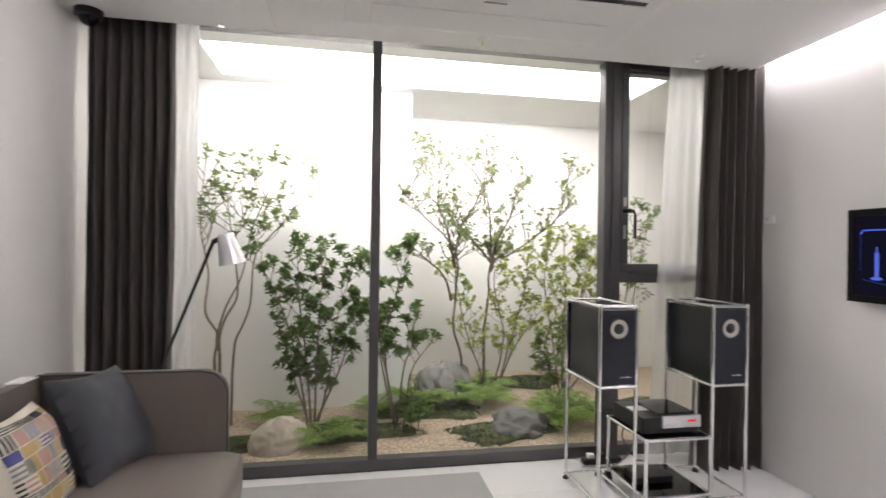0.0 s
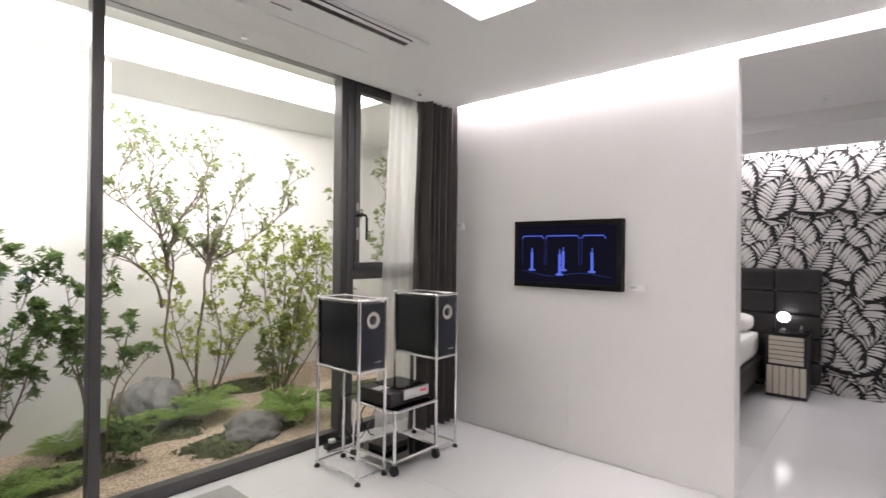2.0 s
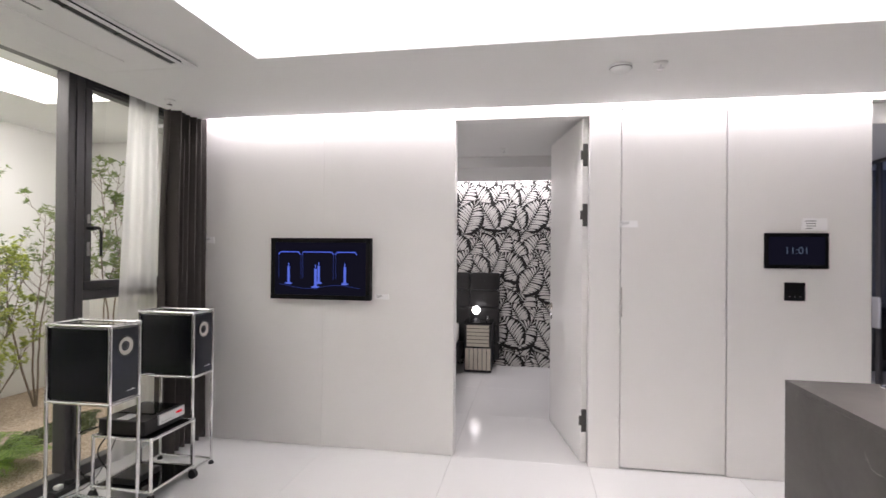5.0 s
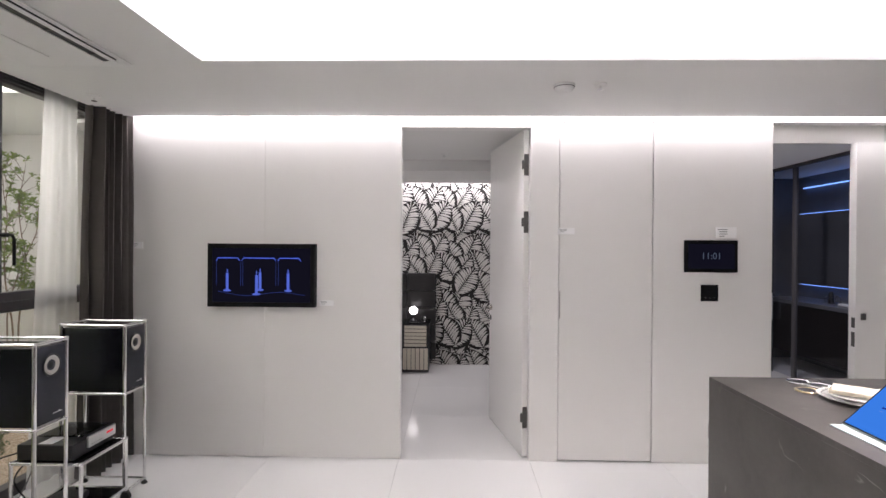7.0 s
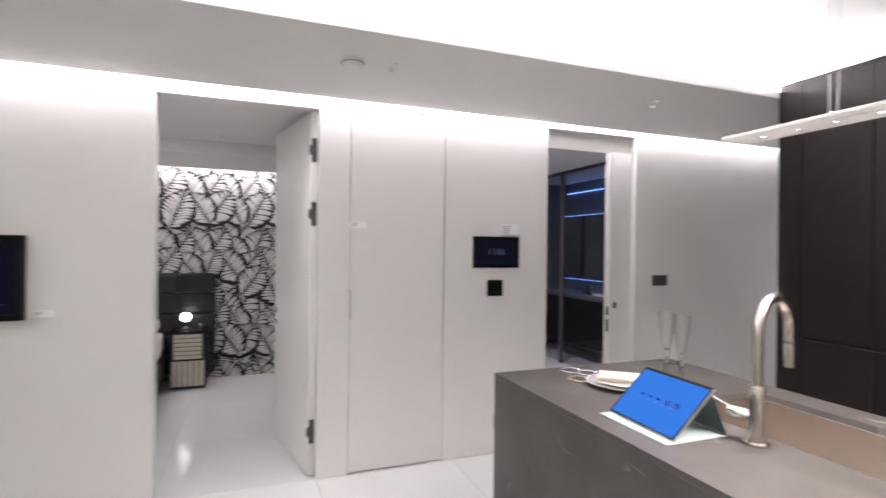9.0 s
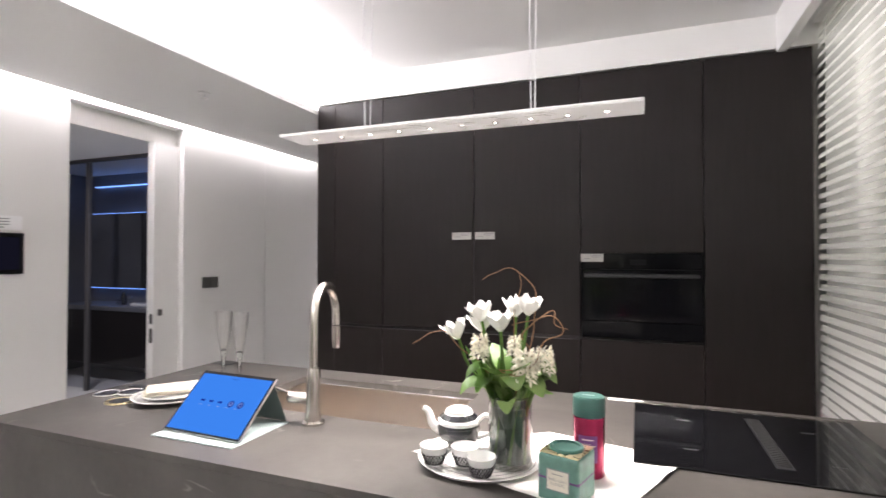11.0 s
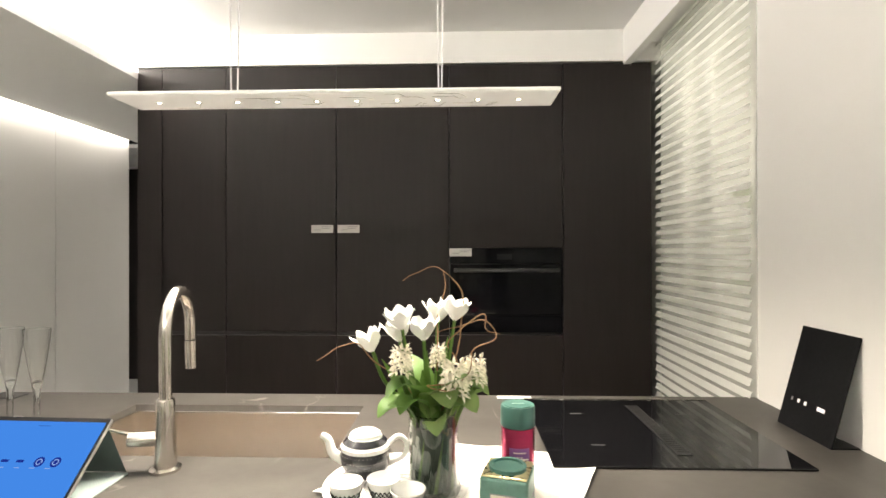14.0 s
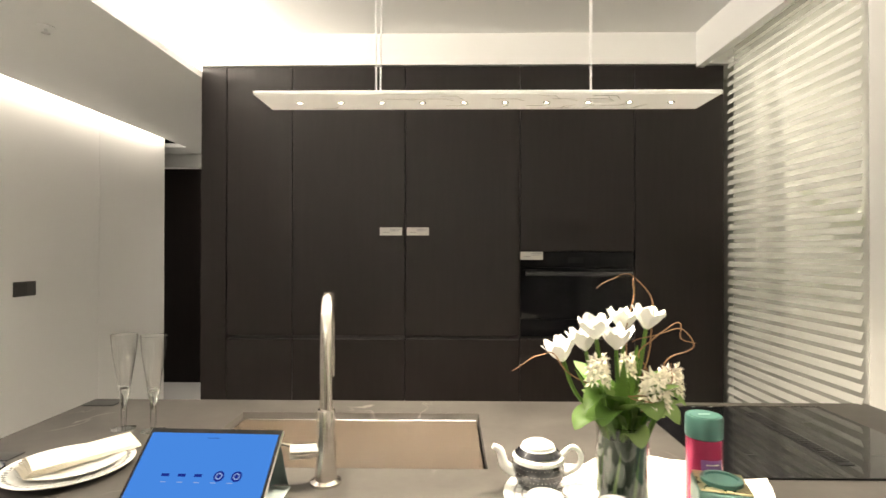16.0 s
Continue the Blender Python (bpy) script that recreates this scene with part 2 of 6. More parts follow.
M = dict(
    wall=material("white_wall_film", (0.80, 0.79, 0.77), 0.55, vary=0.015, scale=2, bump=0.05, bump_scale=220),
    ceiling=material("white_ceiling_paint", (0.80, 0.80, 0.79), 0.8, vary=0.012, scale=3, bump=0.05, bump_scale=260),
    door=material("satin_white_door", (0.80, 0.79, 0.77), 0.3, vary=0.012, scale=2),
    floor=material("polished_white_tile", (0.76, 0.76, 0.75), 0.15, vary=0.03, scale=1.3, own=0.012, bump=0.012, bump_scale=9),
    joint=material("pale_grout", (0.62, 0.62, 0.60), 0.8),
    frame=material("dark_anodised_frame", (0.095, 0.091, 0.094), 0.38, metal=0.3, vary=0.05),
    curtain=material("brown_grey_curtain_cloth", (0.062, 0.053, 0.048), 0.95, vary=0.12, scale=25, bump=0.35, bump_scale=600, sheen=0.15),
    sheer=sheer_cloth("white_sheer", (0.93, 0.93, 0.92), 0.22),
    vane=sheer_cloth("white_shade_vane", (0.9, 0.9, 0.88), 0.0),
    veil=sheer_cloth("white_shade_veil", (0.80, 0.80, 0.78), 0.64),
    pane=pane_glass("window_glass", (0.975, 0.99, 0.98)),
    smoked=pane_glass("smoked_glass", (0.66, 0.68, 0.74)),
    wood=material("black_brown_oak", (0.0120, 0.0088, 0.0083), 0.45, spec=0.19, vary=0.30, scale=5, bump=0.25, bump_scale=60, stretch=(9, 9, 0.7)),
    dark=material("black_recess", (0.012, 0.011, 0.011), 0.6),
    stone=stone_veined("grey_veined_stone", (0.086, 0.079, 0.073), (0.040, 0.036, 0.033), (0.33, 0.31, 0.29)),
    steel=material("brushed_steel", (0.64, 0.585, 0.535), 0.25, metal=1, vary=0.10, scale=0.25, bump=0.18, bump_scale=3, stretch=(45, 45, 1.2)),
    nickel=material("brushed_nickel", (0.60, 0.56, 0.52), 0.24, metal=1, vary=0.04),
    chrome=material("chrome", (0.82, 0.82, 0.83), 0.06, metal=1, vary=0.01),
    blackglass=material("black_glass", (0.005, 0.005, 0.006), 0.035, vary=0.02, spec=0.42),
    oven_glass=material("smoked_oven_glass", (0.004, 0.004, 0.005), 0.05, vary=0.02, spec=0.15),
    board=material("matt_black_board", (0.006, 0.006, 0.007), 0.55, vary=0.05, spec=0.15),
    black=material("black_satin_plastic", (0.014, 0.014, 0.016), 0.35, vary=0.1),
    rubber=material("black_rubber", (0.018, 0.018, 0.018), 0.7),
    speaker=material("black_blue_lacquer", (0.005, 0.006, 0.010), 0.22, vary=0.08),
    baffle=material("midnight_blue_front", (0.007, 0.009, 0.019), 0.42, vary=0.08),
    cone=material("cream_driver_cone", (0.50, 0.47, 0.42), 0.6),
    sofa=material("taupe_wool_upholstery", (0.125, 0.102, 0.086), 0.60, vary=0.08, scale=30, bump=0.3, bump_scale=500, sheen=0.1),
    cushion=material("charcoal_cushion_cloth", (0.040, 0.042, 0.050), 0.95, vary=0.12, scale=40, bump=0.5, bump_scale=450, sheen=0.1),
    rug=material("pale_grey_rug", (0.36, 0.36, 0.35), 0.95, vary=0.10, scale=4, bump=0.5, bump_scale=240),
    gravel=gravel_ground("tan_gravel"),
    bark=material("grey_brown_bark", (0.20, 0.155, 0.115), 0.85, vary=0.25, scale=12, bump=0.5, bump_scale=70, stretch=(2, 2, 0.4)),
    leaf_deep=leaf_paint("deep_green_leaf", (0.14, 0.24, 0.08)),
    leaf_mid=leaf_paint("green_leaf", (0.20, 0.29, 0.11)),
    leaf_light=leaf_paint("yellow_green_leaf", (0.40, 0.50, 0.14)),
    fern=leaf_paint("fern_green", (0.26, 0.42, 0.12)),
    moss=material("dark_moss", (0.095, 0.112, 0.048), 0.95, vary=0.35, scale=14, bump=1.0, bump_scale=120),
    rock_pale=material("pale_granite", (0.45, 0.40, 0.33), 0.9, vary=0.22, scale=7, bump=0.35, bump_scale=60),
    rock_grey=material("grey_rock", (0.17, 0.168, 0.16), 0.9, vary=0.3, scale=6, bump=0.8, bump_scale=50),
    paper=material("white_card", (0.90, 0.90, 0.90), 0.6),
    print_grey=material("grey_print", (0.22, 0.22, 0.22), 0.6),
    tag_grey=material("grey_card", (0.42, 0.40, 0.38), 0.6),
    switch=material("graphite_switch", (0.085, 0.082, 0.078), 0.4, metal=0.3),
    tablet_edge=material("silver_aluminium", (0.70, 0.71, 0.72), 0.3, metal=1),
    cover_in=material("grey_green_cover_lining", (0.10, 0.13, 0.125), 0.7),
    cover=material("mint_grey_cover", (0.42, 0.50, 0.50), 0.6),
    china=material("white_porcelain", (0.82, 0.82, 0.80), 0.14, vary=0.01, coat=0.4),
    china_black=material("black_porcelain_band", (0.02, 0.02, 0.025), 0.2, coat=0.4),
    linen=material("white_linen", (0.80, 0.79, 0.75), 0.9, vary=0.04, scale=20, bump=0.4, bump_scale=300),
    cream=material("cream_napkin", (0.66, 0.61, 0.51), 0.9, vary=0.05, scale=20, bump=0.4, bump_scale=300),
    tin_green=material("green_printed_tin", (0.12, 0.24, 0.20), 0.4, metal=0.3, vary=0.45, scale=45),
    tin_lid=material("dark_green_lid", (0.06, 0.15, 0.13), 0.3, metal=0.3),
    tin_red=material("crimson_foil_tin", (0.42, 0.03, 0.10), 0.22, metal=0.6, vary=0.3, scale=25),
    gold=material("pale_gold_metal", (0.55, 0.46, 0.28), 0.28, metal=1),
    purple=material("purple_band", (0.12, 0.04, 0.16), 0.4),
    tulip=material("white_tulip_petal", (0.90, 0.90, 0.87), 0.55, vary=0.03, scale=30),
    hyacinth=material("cream_hyacinth_petal", (0.90, 0.85, 0.72), 0.6, vary=0.08, scale=40),
    stem=leaf_paint("fresh_stem_green", (0.085, 0.19, 0.04)),
    twig=material("brown_twig", (0.26, 0.14, 0.065), 0.7, vary=0.25, scale=60),
    vase=thin_glass("clear_vase_glass", (0.97, 1.0, 0.98)),
    vase_fill=material("dark_green_stems_in_water", (0.016, 0.034, 0.018), 0.3, vary=0.5, scale=30, stretch=(2, 2, 0.3)),
    crystal=thin_glass("crystal", (0.99, 0.99, 0.99)),
    clearplate=clear_glass("solid_crystal", (0.98, 1.0, 0.99), 0.02),
    court_glow=glow("court_light_panel", (1.0, 0.975, 0.87), 6.6),
    led=glow("led_point", (1.0, 0.93, 0.80), 40),
    blue=glow("blue_led_strip", (0.2, 0.40, 1.0), 3.0),
    bulb=glow("lamp_globe", (1.0, 0.97, 0.93), 9.0),
    screen=glow("dark_screen", (0.006, 0.006, 0.012), 1.0),
    candle=glow("blue_lit_candle", (0.13, 0.21, 0.9), 0.7),
    candle_dim=glow("dim_blue_outline", (0.03, 0.05, 0.22), 0.9),
    glowline=glow("blue_table_edge", (0.10, 0.18, 0.95), 0.9),
    tablet_blue=glow("bright_blue_screen", (0.045, 0.235, 0.83), 0.95),
    icon_dark=glow("dark_blue_icon", (0.01, 0.03, 0.30), 0.9),
    icon_pale=glow("pale_icon", (0.25, 0.40, 0.85), 0.9),
    digits=glow("dim_digits", (0.07, 0.09, 0.13), 0.9),
    red_led=glow("red_display", (0.9, 0.02, 0.05), 0.8),
    headboard=material("black_leather", (0.013, 0.012, 0.012), 0.35, vary=0.15, bump=0.3, bump_scale=120),
    print_black=material("black_wallpaper_ground", (0.020, 0.018, 0.017), 0.8),
    print_white=material("white_wallpaper_ink", (0.70, 0.69, 0.66), 0.8, vary=0.04),
    bath=material("grey_bath_stone", (0.16, 0.16, 0.17), 0.35, vary=0.25, scale=3),
    mirror=material("dark_mirror", (0.45, 0.46, 0.48), 0.03, metal=1, vary=0.0),
    patch_blue=material("indigo_cloth", (0.07, 0.07, 0.22), 0.95, bump=0.4, bump_scale=400),
    patch_ochre=material("ochre_cloth", (0.42, 0.30, 0.12), 0.95, bump=0.4, bump_scale=400),
    patch_black=material("black_cloth", (0.03, 0.03, 0.035), 0.95, bump=0.4, bump_scale=400),
    patch_pink=material("dusty_pink_cloth", (0.42, 0.26, 0.22), 0.95, bump=0.4, bump_scale=400),
    patch_grey=material("grey_cloth", (0.25, 0.25, 0.27), 0.95, bump=0.4, bump_scale=400),
    outside=material("grey_outside_render", (0.30, 0.30, 0.28), 0.9, vary=0.2, scale=4),
    pendant=material("white_acrylic_faint_glow", (0.84, 0.84, 0.83), 0.35, vary=0.01),
    towel=material("grey_towel", (0.55, 0.55, 0.56), 0.95, bump=0.6, bump_scale=300),
)

# faint emission put into the panel for LED light scattered in the acrylic
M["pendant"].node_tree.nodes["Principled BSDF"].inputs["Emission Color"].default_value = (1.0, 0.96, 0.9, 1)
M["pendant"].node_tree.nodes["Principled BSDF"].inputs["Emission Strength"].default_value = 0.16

# ---- making shapes ----
def part(name, bm, mat, parent=None, label="", smooth=False):
    """Links a bmesh as one mesh object, under parent where there is one."""
    me = bpy.data.meshes.new(name)
    bm.to_mesh(me)
    bm.free()
    me.materials.append(M[mat])
    if smooth:
        me.shade_smooth()
        me.set_sharp_from_angle(angle=radians(38))
    ob = new(name, me)
    ob.parent = parent
    if label:
        tagged(ob, label)
    return ob


def poly(name, verts, faces, mat, parent=None, label="", smooth=False):
    me = bpy.data.meshes.new(name)
    me.from_pydata(verts, [], faces)
    me.update()
    me.materials.append(M[mat])
    if smooth:
        me.shade_smooth()
    ob = new(name, me)
    ob.parent = parent
    if label:
        tagged(ob, label)
    return ob


def thing(name, label, category, group="", at=(0, 0, 0), turn=0, grow=1.0):
    ob = new(name)
    ob.empty_display_size = 0.1
    ob.matrix_basis = pose(*at, 0, 0, turn) @ Matrix.Scale(grow, 4)
    return tagged(ob, label, category, group)


def box(lo, hi, bevel=0.0, bm=None, segs=2):
    bm = bm or bmesh.new()
    r = bmesh.ops.create_cube(bm, size=1)
    size = [b - a for a, b in zip(lo, hi)]
    for v in r["verts"]:
        v.co = Vector([a + (c + 0.5) * s for a, c, s in zip(lo, v.co, size)])
    if bevel:
        bmesh.ops.bevel(bm, geom=list({e for v in r["verts"] for e in v.link_edges}), offset=bevel, segments=segs, profile=0.5, affect="EDGES", clamp_overlap=True)
    return bm


def rod(a, b, r, r2=None, bm=None, n=12, caps=True):
    bm = bm or bmesh.new()
    a, b = Vector(a), Vector(b)
    m = Matrix.Translation((a + b) / 2) @ (b - a).to_track_quat("Z", "Y").to_matrix().to_4x4()
    bmesh.ops.create_cone(bm, cap_ends=caps, segments=n, radius1=r, radius2=r if r2 is None else r2, depth=(b - a).length, matrix=m)
    return bm


def ball(c, r, bm=None, scale=(1, 1, 1), u=14, v=9):
    bm = bm or bmesh.new()
    bmesh.ops.create_uvsphere(bm, u_segments=u, v_segments=v, radius=1, matrix=Matrix.Translation(c) @ Matrix.Diagonal((r * scale[0], r * scale[1], r * scale[2], 1)))
    return bm


def lathe(profile, c=(0, 0, 0), n=32, bm=None):
    """Turns a profile of (radius, height) round the z axis."""
    bm = bm or bmesh.new()
    rings = [[bm.verts.new((c[0] + r * math.cos(2 * math.pi * k / n), c[1] + r * math.sin(2 * math.pi * k / n), c[2] + z)) for k in range(n)] for r, z in profile]
    for p, q in zip(rings, rings[1:]):
        for k in range(n):
            bm.faces.new((p[k], p[(k + 1) % n], q[(k + 1) % n], q[k]))
    bmesh.ops.remove_doubles(bm, verts=bm.verts, dist=1e-5)
    return bm


def tube(points, r, bm=None, n=8, r2=None):
    """A round tube along points, tapering from r to r2."""
    bm = bm or bmesh.new()
    pts = [Vector(p) for p in points]
    rings, up = [], Vector((0.31, 0.17, 0.93))
    for i, p in enumerate(pts):
        d = (pts[min(i + 1, len(pts) - 1)] - pts[max(i - 1, 0)]).normalized()
        s = d.cross(up)
        if s.length < 0.1:
            s = d.cross(Vector((1, 0, 0)))
        s.normalize()
        w = s.cross(d)
        up = w if i == 0 else (w if abs(w.dot(d)) < 0.5 else up)
        rr = r + ((r2 if r2 is not None else r) - r) * i / max(1, len(pts) - 1)
        rings.append([bm.verts.new(p + rr * (math.cos(2 * math.pi * k / n) * s + math.sin(2 * math.pi * k / n) * w)) for k in range(n)])
    for p, q in zip(rings, rings[1:]):
        for k in range(n):
            bm.faces.new((p[k], p[(k + 1) % n], q[(k + 1) % n], q[k]))
    bm.faces.new(rings[0][::-1])
    bm.faces.new(rings[-1])
    return bm


def smooth_path(points, steps=6):
    """Catmull-Rom curve through points."""
    p = [Vector(q) for q in points]
    p = [2 * p[0] - p[1], *p, 2 * p[-1] - p[-2]]
    out = []
    for a, b, c, d in zip(p, p[1:], p[2:], p[3:]):
        for k in range(steps):
            t = k / steps
            out.append(0.5 * (2 * b + (c - a) * t + (2 * a - 5 * b + 4 * c - d) * t * t + (3 * b - a - 3 * c + d) * t ** 3))
    return [*out, p[-2]]


def writing(text, size, m, mat, parent, name="lettering"):
    """Flat letters of the built-in font, as a mesh, lying in the xy plane of the pose m."""
    cu = bpy.data.curves.new(name, "FONT")
    cu.body, cu.size, cu.align_x, cu.align_y = text, size, "CENTER", "CENTER"
    tmp = bpy.data.objects.new(name, cu)
    scene.collection.objects.link(tmp)
    bpy.context.view_layer.update()
    me = bpy.data.meshes.new_from_object(tmp.evaluated_get(bpy.context.evaluated_depsgraph_get()))
    bpy.data.objects.remove(tmp)
    me.transform(m)
    me.materials.clear()
    me.materials.append(M[mat])
    ob = new(name, me)
    ob.parent = parent
    return ob


def structure(name, bm, mat, label="", category="", smooth=False):
    return tagged(part(name, bm, mat, None, label, smooth), label, category or name.split("_")[0], kind="structure")


# ---- floor, walls, ceilings ----
structure("floor", box((-1.2, -5.3, -0.12), (6.5, 3.15, -0.012)), "joint", "pale joint bed under polished white floor tiles", "floor")

wall_e = structure("wall_east", box((3.0, 1.9295, 0.004), (3.12, 3.15, 2.52)), "wall", "smooth white panelled wall with a lit slot above", "wall")
part("panel", box((3.0, 0.995, 0.004), (3.12, 1.928, 2.52)), "wall", wall_e)
part("panel", box((3.0, 0.095, 2.298), (3.12, 0.995, 2.52)), "wall", wall_e)
part("panel", box((3.0, -0.098, 0.0), (3.12, 0.088, 2.52)), "wall", wall_e)
part("panel", box((3.0, -0.735, 2.325), (3.12, -0.098, 2.52)), "wall", wall_e)
part("panel", box((3.0, -1.526, 0.004), (3.12, -0.739, 2.52)), "wall", wall_e)
part("panel", box((3.0, -2.345, 2.325), (3.12, -1.526, 2.52)), "wall", wall_e)
part("panel", box((3.0, -3.2, 0.004), (3.12, -2.345, 2.52)), "wall", wall_e)
part("panel", box((3.0, -4.0, 0.004), (3.12, -3.203, 2.52)), "wall", wall_e)
structure("wall_west_1", box((-0.83, 0.9, 0), (-0.69, 3.15, 2.70)), "wall", "plain white painted wall behind the sofa", "wall")
structure("wall_west_2", box((-1.2, -1.556, 0), (-0.908, 0.9, 2.70)), "wall", "plain white painted wall beside the island", "wall")
structure("wall_west_3", box((-1.2, -3.0, 0), (-1.04, -2.43, 2.7)), "wall", "plain white wall beside the kitchen window", "wall")
structure("wall_south_1", box((-1.2, -3.12, 0), (1.92, -3.0, 2.70)), "wall", "plain white wall behind the tall cabinets", "wall")
structure("wall_south_2", box((1.80, -5.3, 0), (4.2, -5.18, 2.52)), "wood", "dark timber panel wall closing the corridor", "wall")
structure("wall_corridor_1", box((1.80, -5.18, 0), (1.90, -3.0, 2.52)), "wall", "plain white corridor wall", "wall")
structure("wall_corridor_2", box((4.1, -5.18, 0), (4.2, -4.12, 2.52)), "wall", "plain white corridor wall", "wall")
# lowered ceiling ring with its light slots, and the raised field
bm = box((-0.70, 1.82, 2.340), (2.915, 2.92, 2.375))
box((1.895, -5.2, 2.340), (2.915, 1.82, 2.375), bm=bm)
box((2.10, -2.41, 2.375), (2.13, 2.05, 2.58), bm=bm)
box((-0.70, 2.02, 2.375), (2.13, 2.05, 2.58), bm=bm)
box((2.90, -4.2, 2.375), (2.915, 2.92, 2.50), bm=bm)
box((1.895, -2.46, 2.375), (2.13, -2.41, 2.58), bm=bm)
box((2.915, -5.2, 2.340), (4.2, -4.2, 2.375), bm=bm)
structure("ceiling_lower", bm, "ceiling", "white plaster ceiling with hidden light slots", "ceiling")
structure("ceiling_upper", box((-1.2, -3.0, 2.57), (2.13, 2.05, 2.70)), "ceiling", "white raised ceiling washed by hidden light", "ceiling")
structure("ceiling_slot", box((2.85, -4.2, 2.50), (3.12, 3.15, 2.60)), "ceiling", "white top of the light slot by the wall", "ceiling")
structure("ceiling_curtain", box((-0.83, 2.92, 2.48), (3.12, 3.22, 2.60)), "ceiling", "white top of the curtain recess", "ceiling")
bm = box((-0.755, -2.40, 2.385), (-0.715, 1.0, 2.57))
structure("trim_beam", bm, "ceiling", "white downstand hiding the shade box", "trim")
structure("trim_header", box((1.902, -4.62, 2.215), (4.098, -4.5, 2.338)), "ceiling", "white dropped header across the corridor", "trim")
structure("trim_bulkhead", box((-1.0, -2.95, 2.405), (1.895, -2.40, 2.57)), "ceiling", "white bulkhead above the tall cabinets", "trim")
structure("trim_door", box((3.09, -2.345, 2.20), (3.12, -1.526, 2.325)), "door", "white head lining of the sliding door", "trim")
# ---- window to the garden ----
win = structure("window_1", box((-0.83, 3.165, 0.0), (3.12, 3.235, 0.065), 0.003), "frame", "dark anodised floor-to-ceiling window onto a planted court", "window")
part("window_frame", box((-0.83, 3.165, 2.44), (3.12, 3.235, 2.48), 0.003), "frame", win)
part("mullion", box((0.720, 3.165, 0.065), (0.772, 3.235, 2.44), 0.004), "frame", win)
part("mullion", box((2.14, 3.155, 0.065), (2.252, 3.245, 2.44), 0.006), "frame", win)
part("transom", box((2.252, 3.165, 1.072), (3.0, 3.235, 1.135), 0.004), "frame", win)
sash = part("sash", box((2.252, 3.15, 1.135), (3.0, 3.22, 1.19), 0.004), "frame", win, "dark opening sash frame")
part("stile", box((2.252, 3.15, 1.19), (2.30, 3.22, 2.37), 0.004), "frame", sash)
part("rail", box((2.252, 3.15, 2.37), (3.0, 3.22, 2.435), 0.004), "frame", sash)
for z0, z1 in ((1.545, 1.60), (1.345, 1.43)):
    part("plate", box((2.266, 3.143, z0), (2.284, 3.152, z1), 0.003), "tag_grey", sash, "pale grey handle plate")
bm = rod((2.275, 3.15, 1.515), (2.275, 3.095, 1.515), 0.013)
tube([(2.275, 3.098, 1.52), (2.300, 3.092, 1.515), (2.310, 3.090, 1.49), (2.310, 3.090, 1.345)], 0.0085, bm)
part("handle", bm, "black", sash, "black lever handle", True)
for z in (2.386, 2.408):
    part("track_rib", box((2.30, 3.138, z), (3.0, 3.150, z + 0.010), 0.002), "frame", sash)
part("mullion_rib", box((2.186, 3.146, 0.065), (2.196, 3.156, 2.44), 0.002), "frame", win)
for lo, hi in (((-0.70, 0.065), (0.720, 2.44)), ((0.772, 0.065), (2.14, 2.44)), ((2.252, 0.065), (3.0, 1.072)), ((2.30, 1.19), (3.0, 2.37))):
    p = poly("pane", [(lo[0], 3.20, lo[1]), (hi[0], 3.20, lo[1]), (hi[0], 3.20, hi[1]), (lo[0], 3.20, hi[1])], [(0, 1, 2, 3)], "pane", win, "clear window pane")
    p.visible_shadow = False

# ---- planted court ----
structure("wall_court_1", box((-1.4, 4.12, -0.2), (1.06, 4.24, 2.60)), "wall", "white court wall washed by light", "wall")
structure("wall_court_2", box((0.94, 4.24, -0.2), (1.06, 4.95, 2.60)), "wall", "white court wall return", "wall")
structure("wall_court_3", box((1.06, 4.83, -0.2), (4.1, 4.95, 2.60)), "wall", "white court wall at the back of the niche", "wall")
structure("wall_court_4", box((4.0, 3.235, -0.2), (4.1, 4.83, 2.60)), "wall", "white court end wall", "wall")
structure("wall_court_5", box((-1.4, 3.15, -0.2), (-1.3, 4.12, 2.60)), "wall", "white court end wall", "wall")
structure("wall_court_6", box((3.12, 3.15, -0.2), (4.1, 3.235, 2.60)), "wall", "white court wall", "wall")
structure("wall_court_7", box((-1.4, 3.15, -0.2), (-0.83, 3.235, 2.60)), "wall", "white court wall", "wall")
bm = box((-1.4, 3.99, 2.45), (4.1, 4.95, 2.50))
box((-1.4, 3.235, 2.45), (-0.27, 3.99, 2.50), bm=bm)
box((2.75, 3.235, 2.45), (4.1, 3.99, 2.50), bm=bm)
box((-0.27, 3.235, 2.45), (2.75, 3.40, 2.50), bm=bm)
box((-1.4, 3.15, 2.60), (4.1, 4.95, 2.66), bm=bm)
structure("ceiling_court", bm, "ceiling", "white court ceiling with an open light slot", "ceiling")


court_lamp = thing("court_light", "long luminous panel in the court's ceiling slot", "ceiling light", at=(1.24, 3.70, 2.478))
part("diffuser", box((-1.49, -0.29, 0.0), (1.49, 0.28, 0.01)), "court_glow", court_lamp, "glowing white diffuser")
part("housing", box((-1.505, -0.30, 0.011), (1.505, 0.29, 0.04)), "ceiling", court_lamp)


def soil(x, y):
    """Height of the planted ground."""
    return 0.03 + 0.10 * max(0, min(1, (y - 3.3) / 1.3)) + 0.018 * math.sin(3.1 * x + 1) * math.sin(2.6 * y)


bm = bmesh.new()
bmesh.ops.create_grid(bm, x_segments=70, y_segments=30, size=0.5)
for v in bm.verts:
    v.co = Vector((1.35 + v.co.x * 5.3, 4.04 + v.co.y * 1.6, 0))
    v.co.z = soil(v.co.x, v.co.y) + 0.004 * noise.noise(v.co * 9)
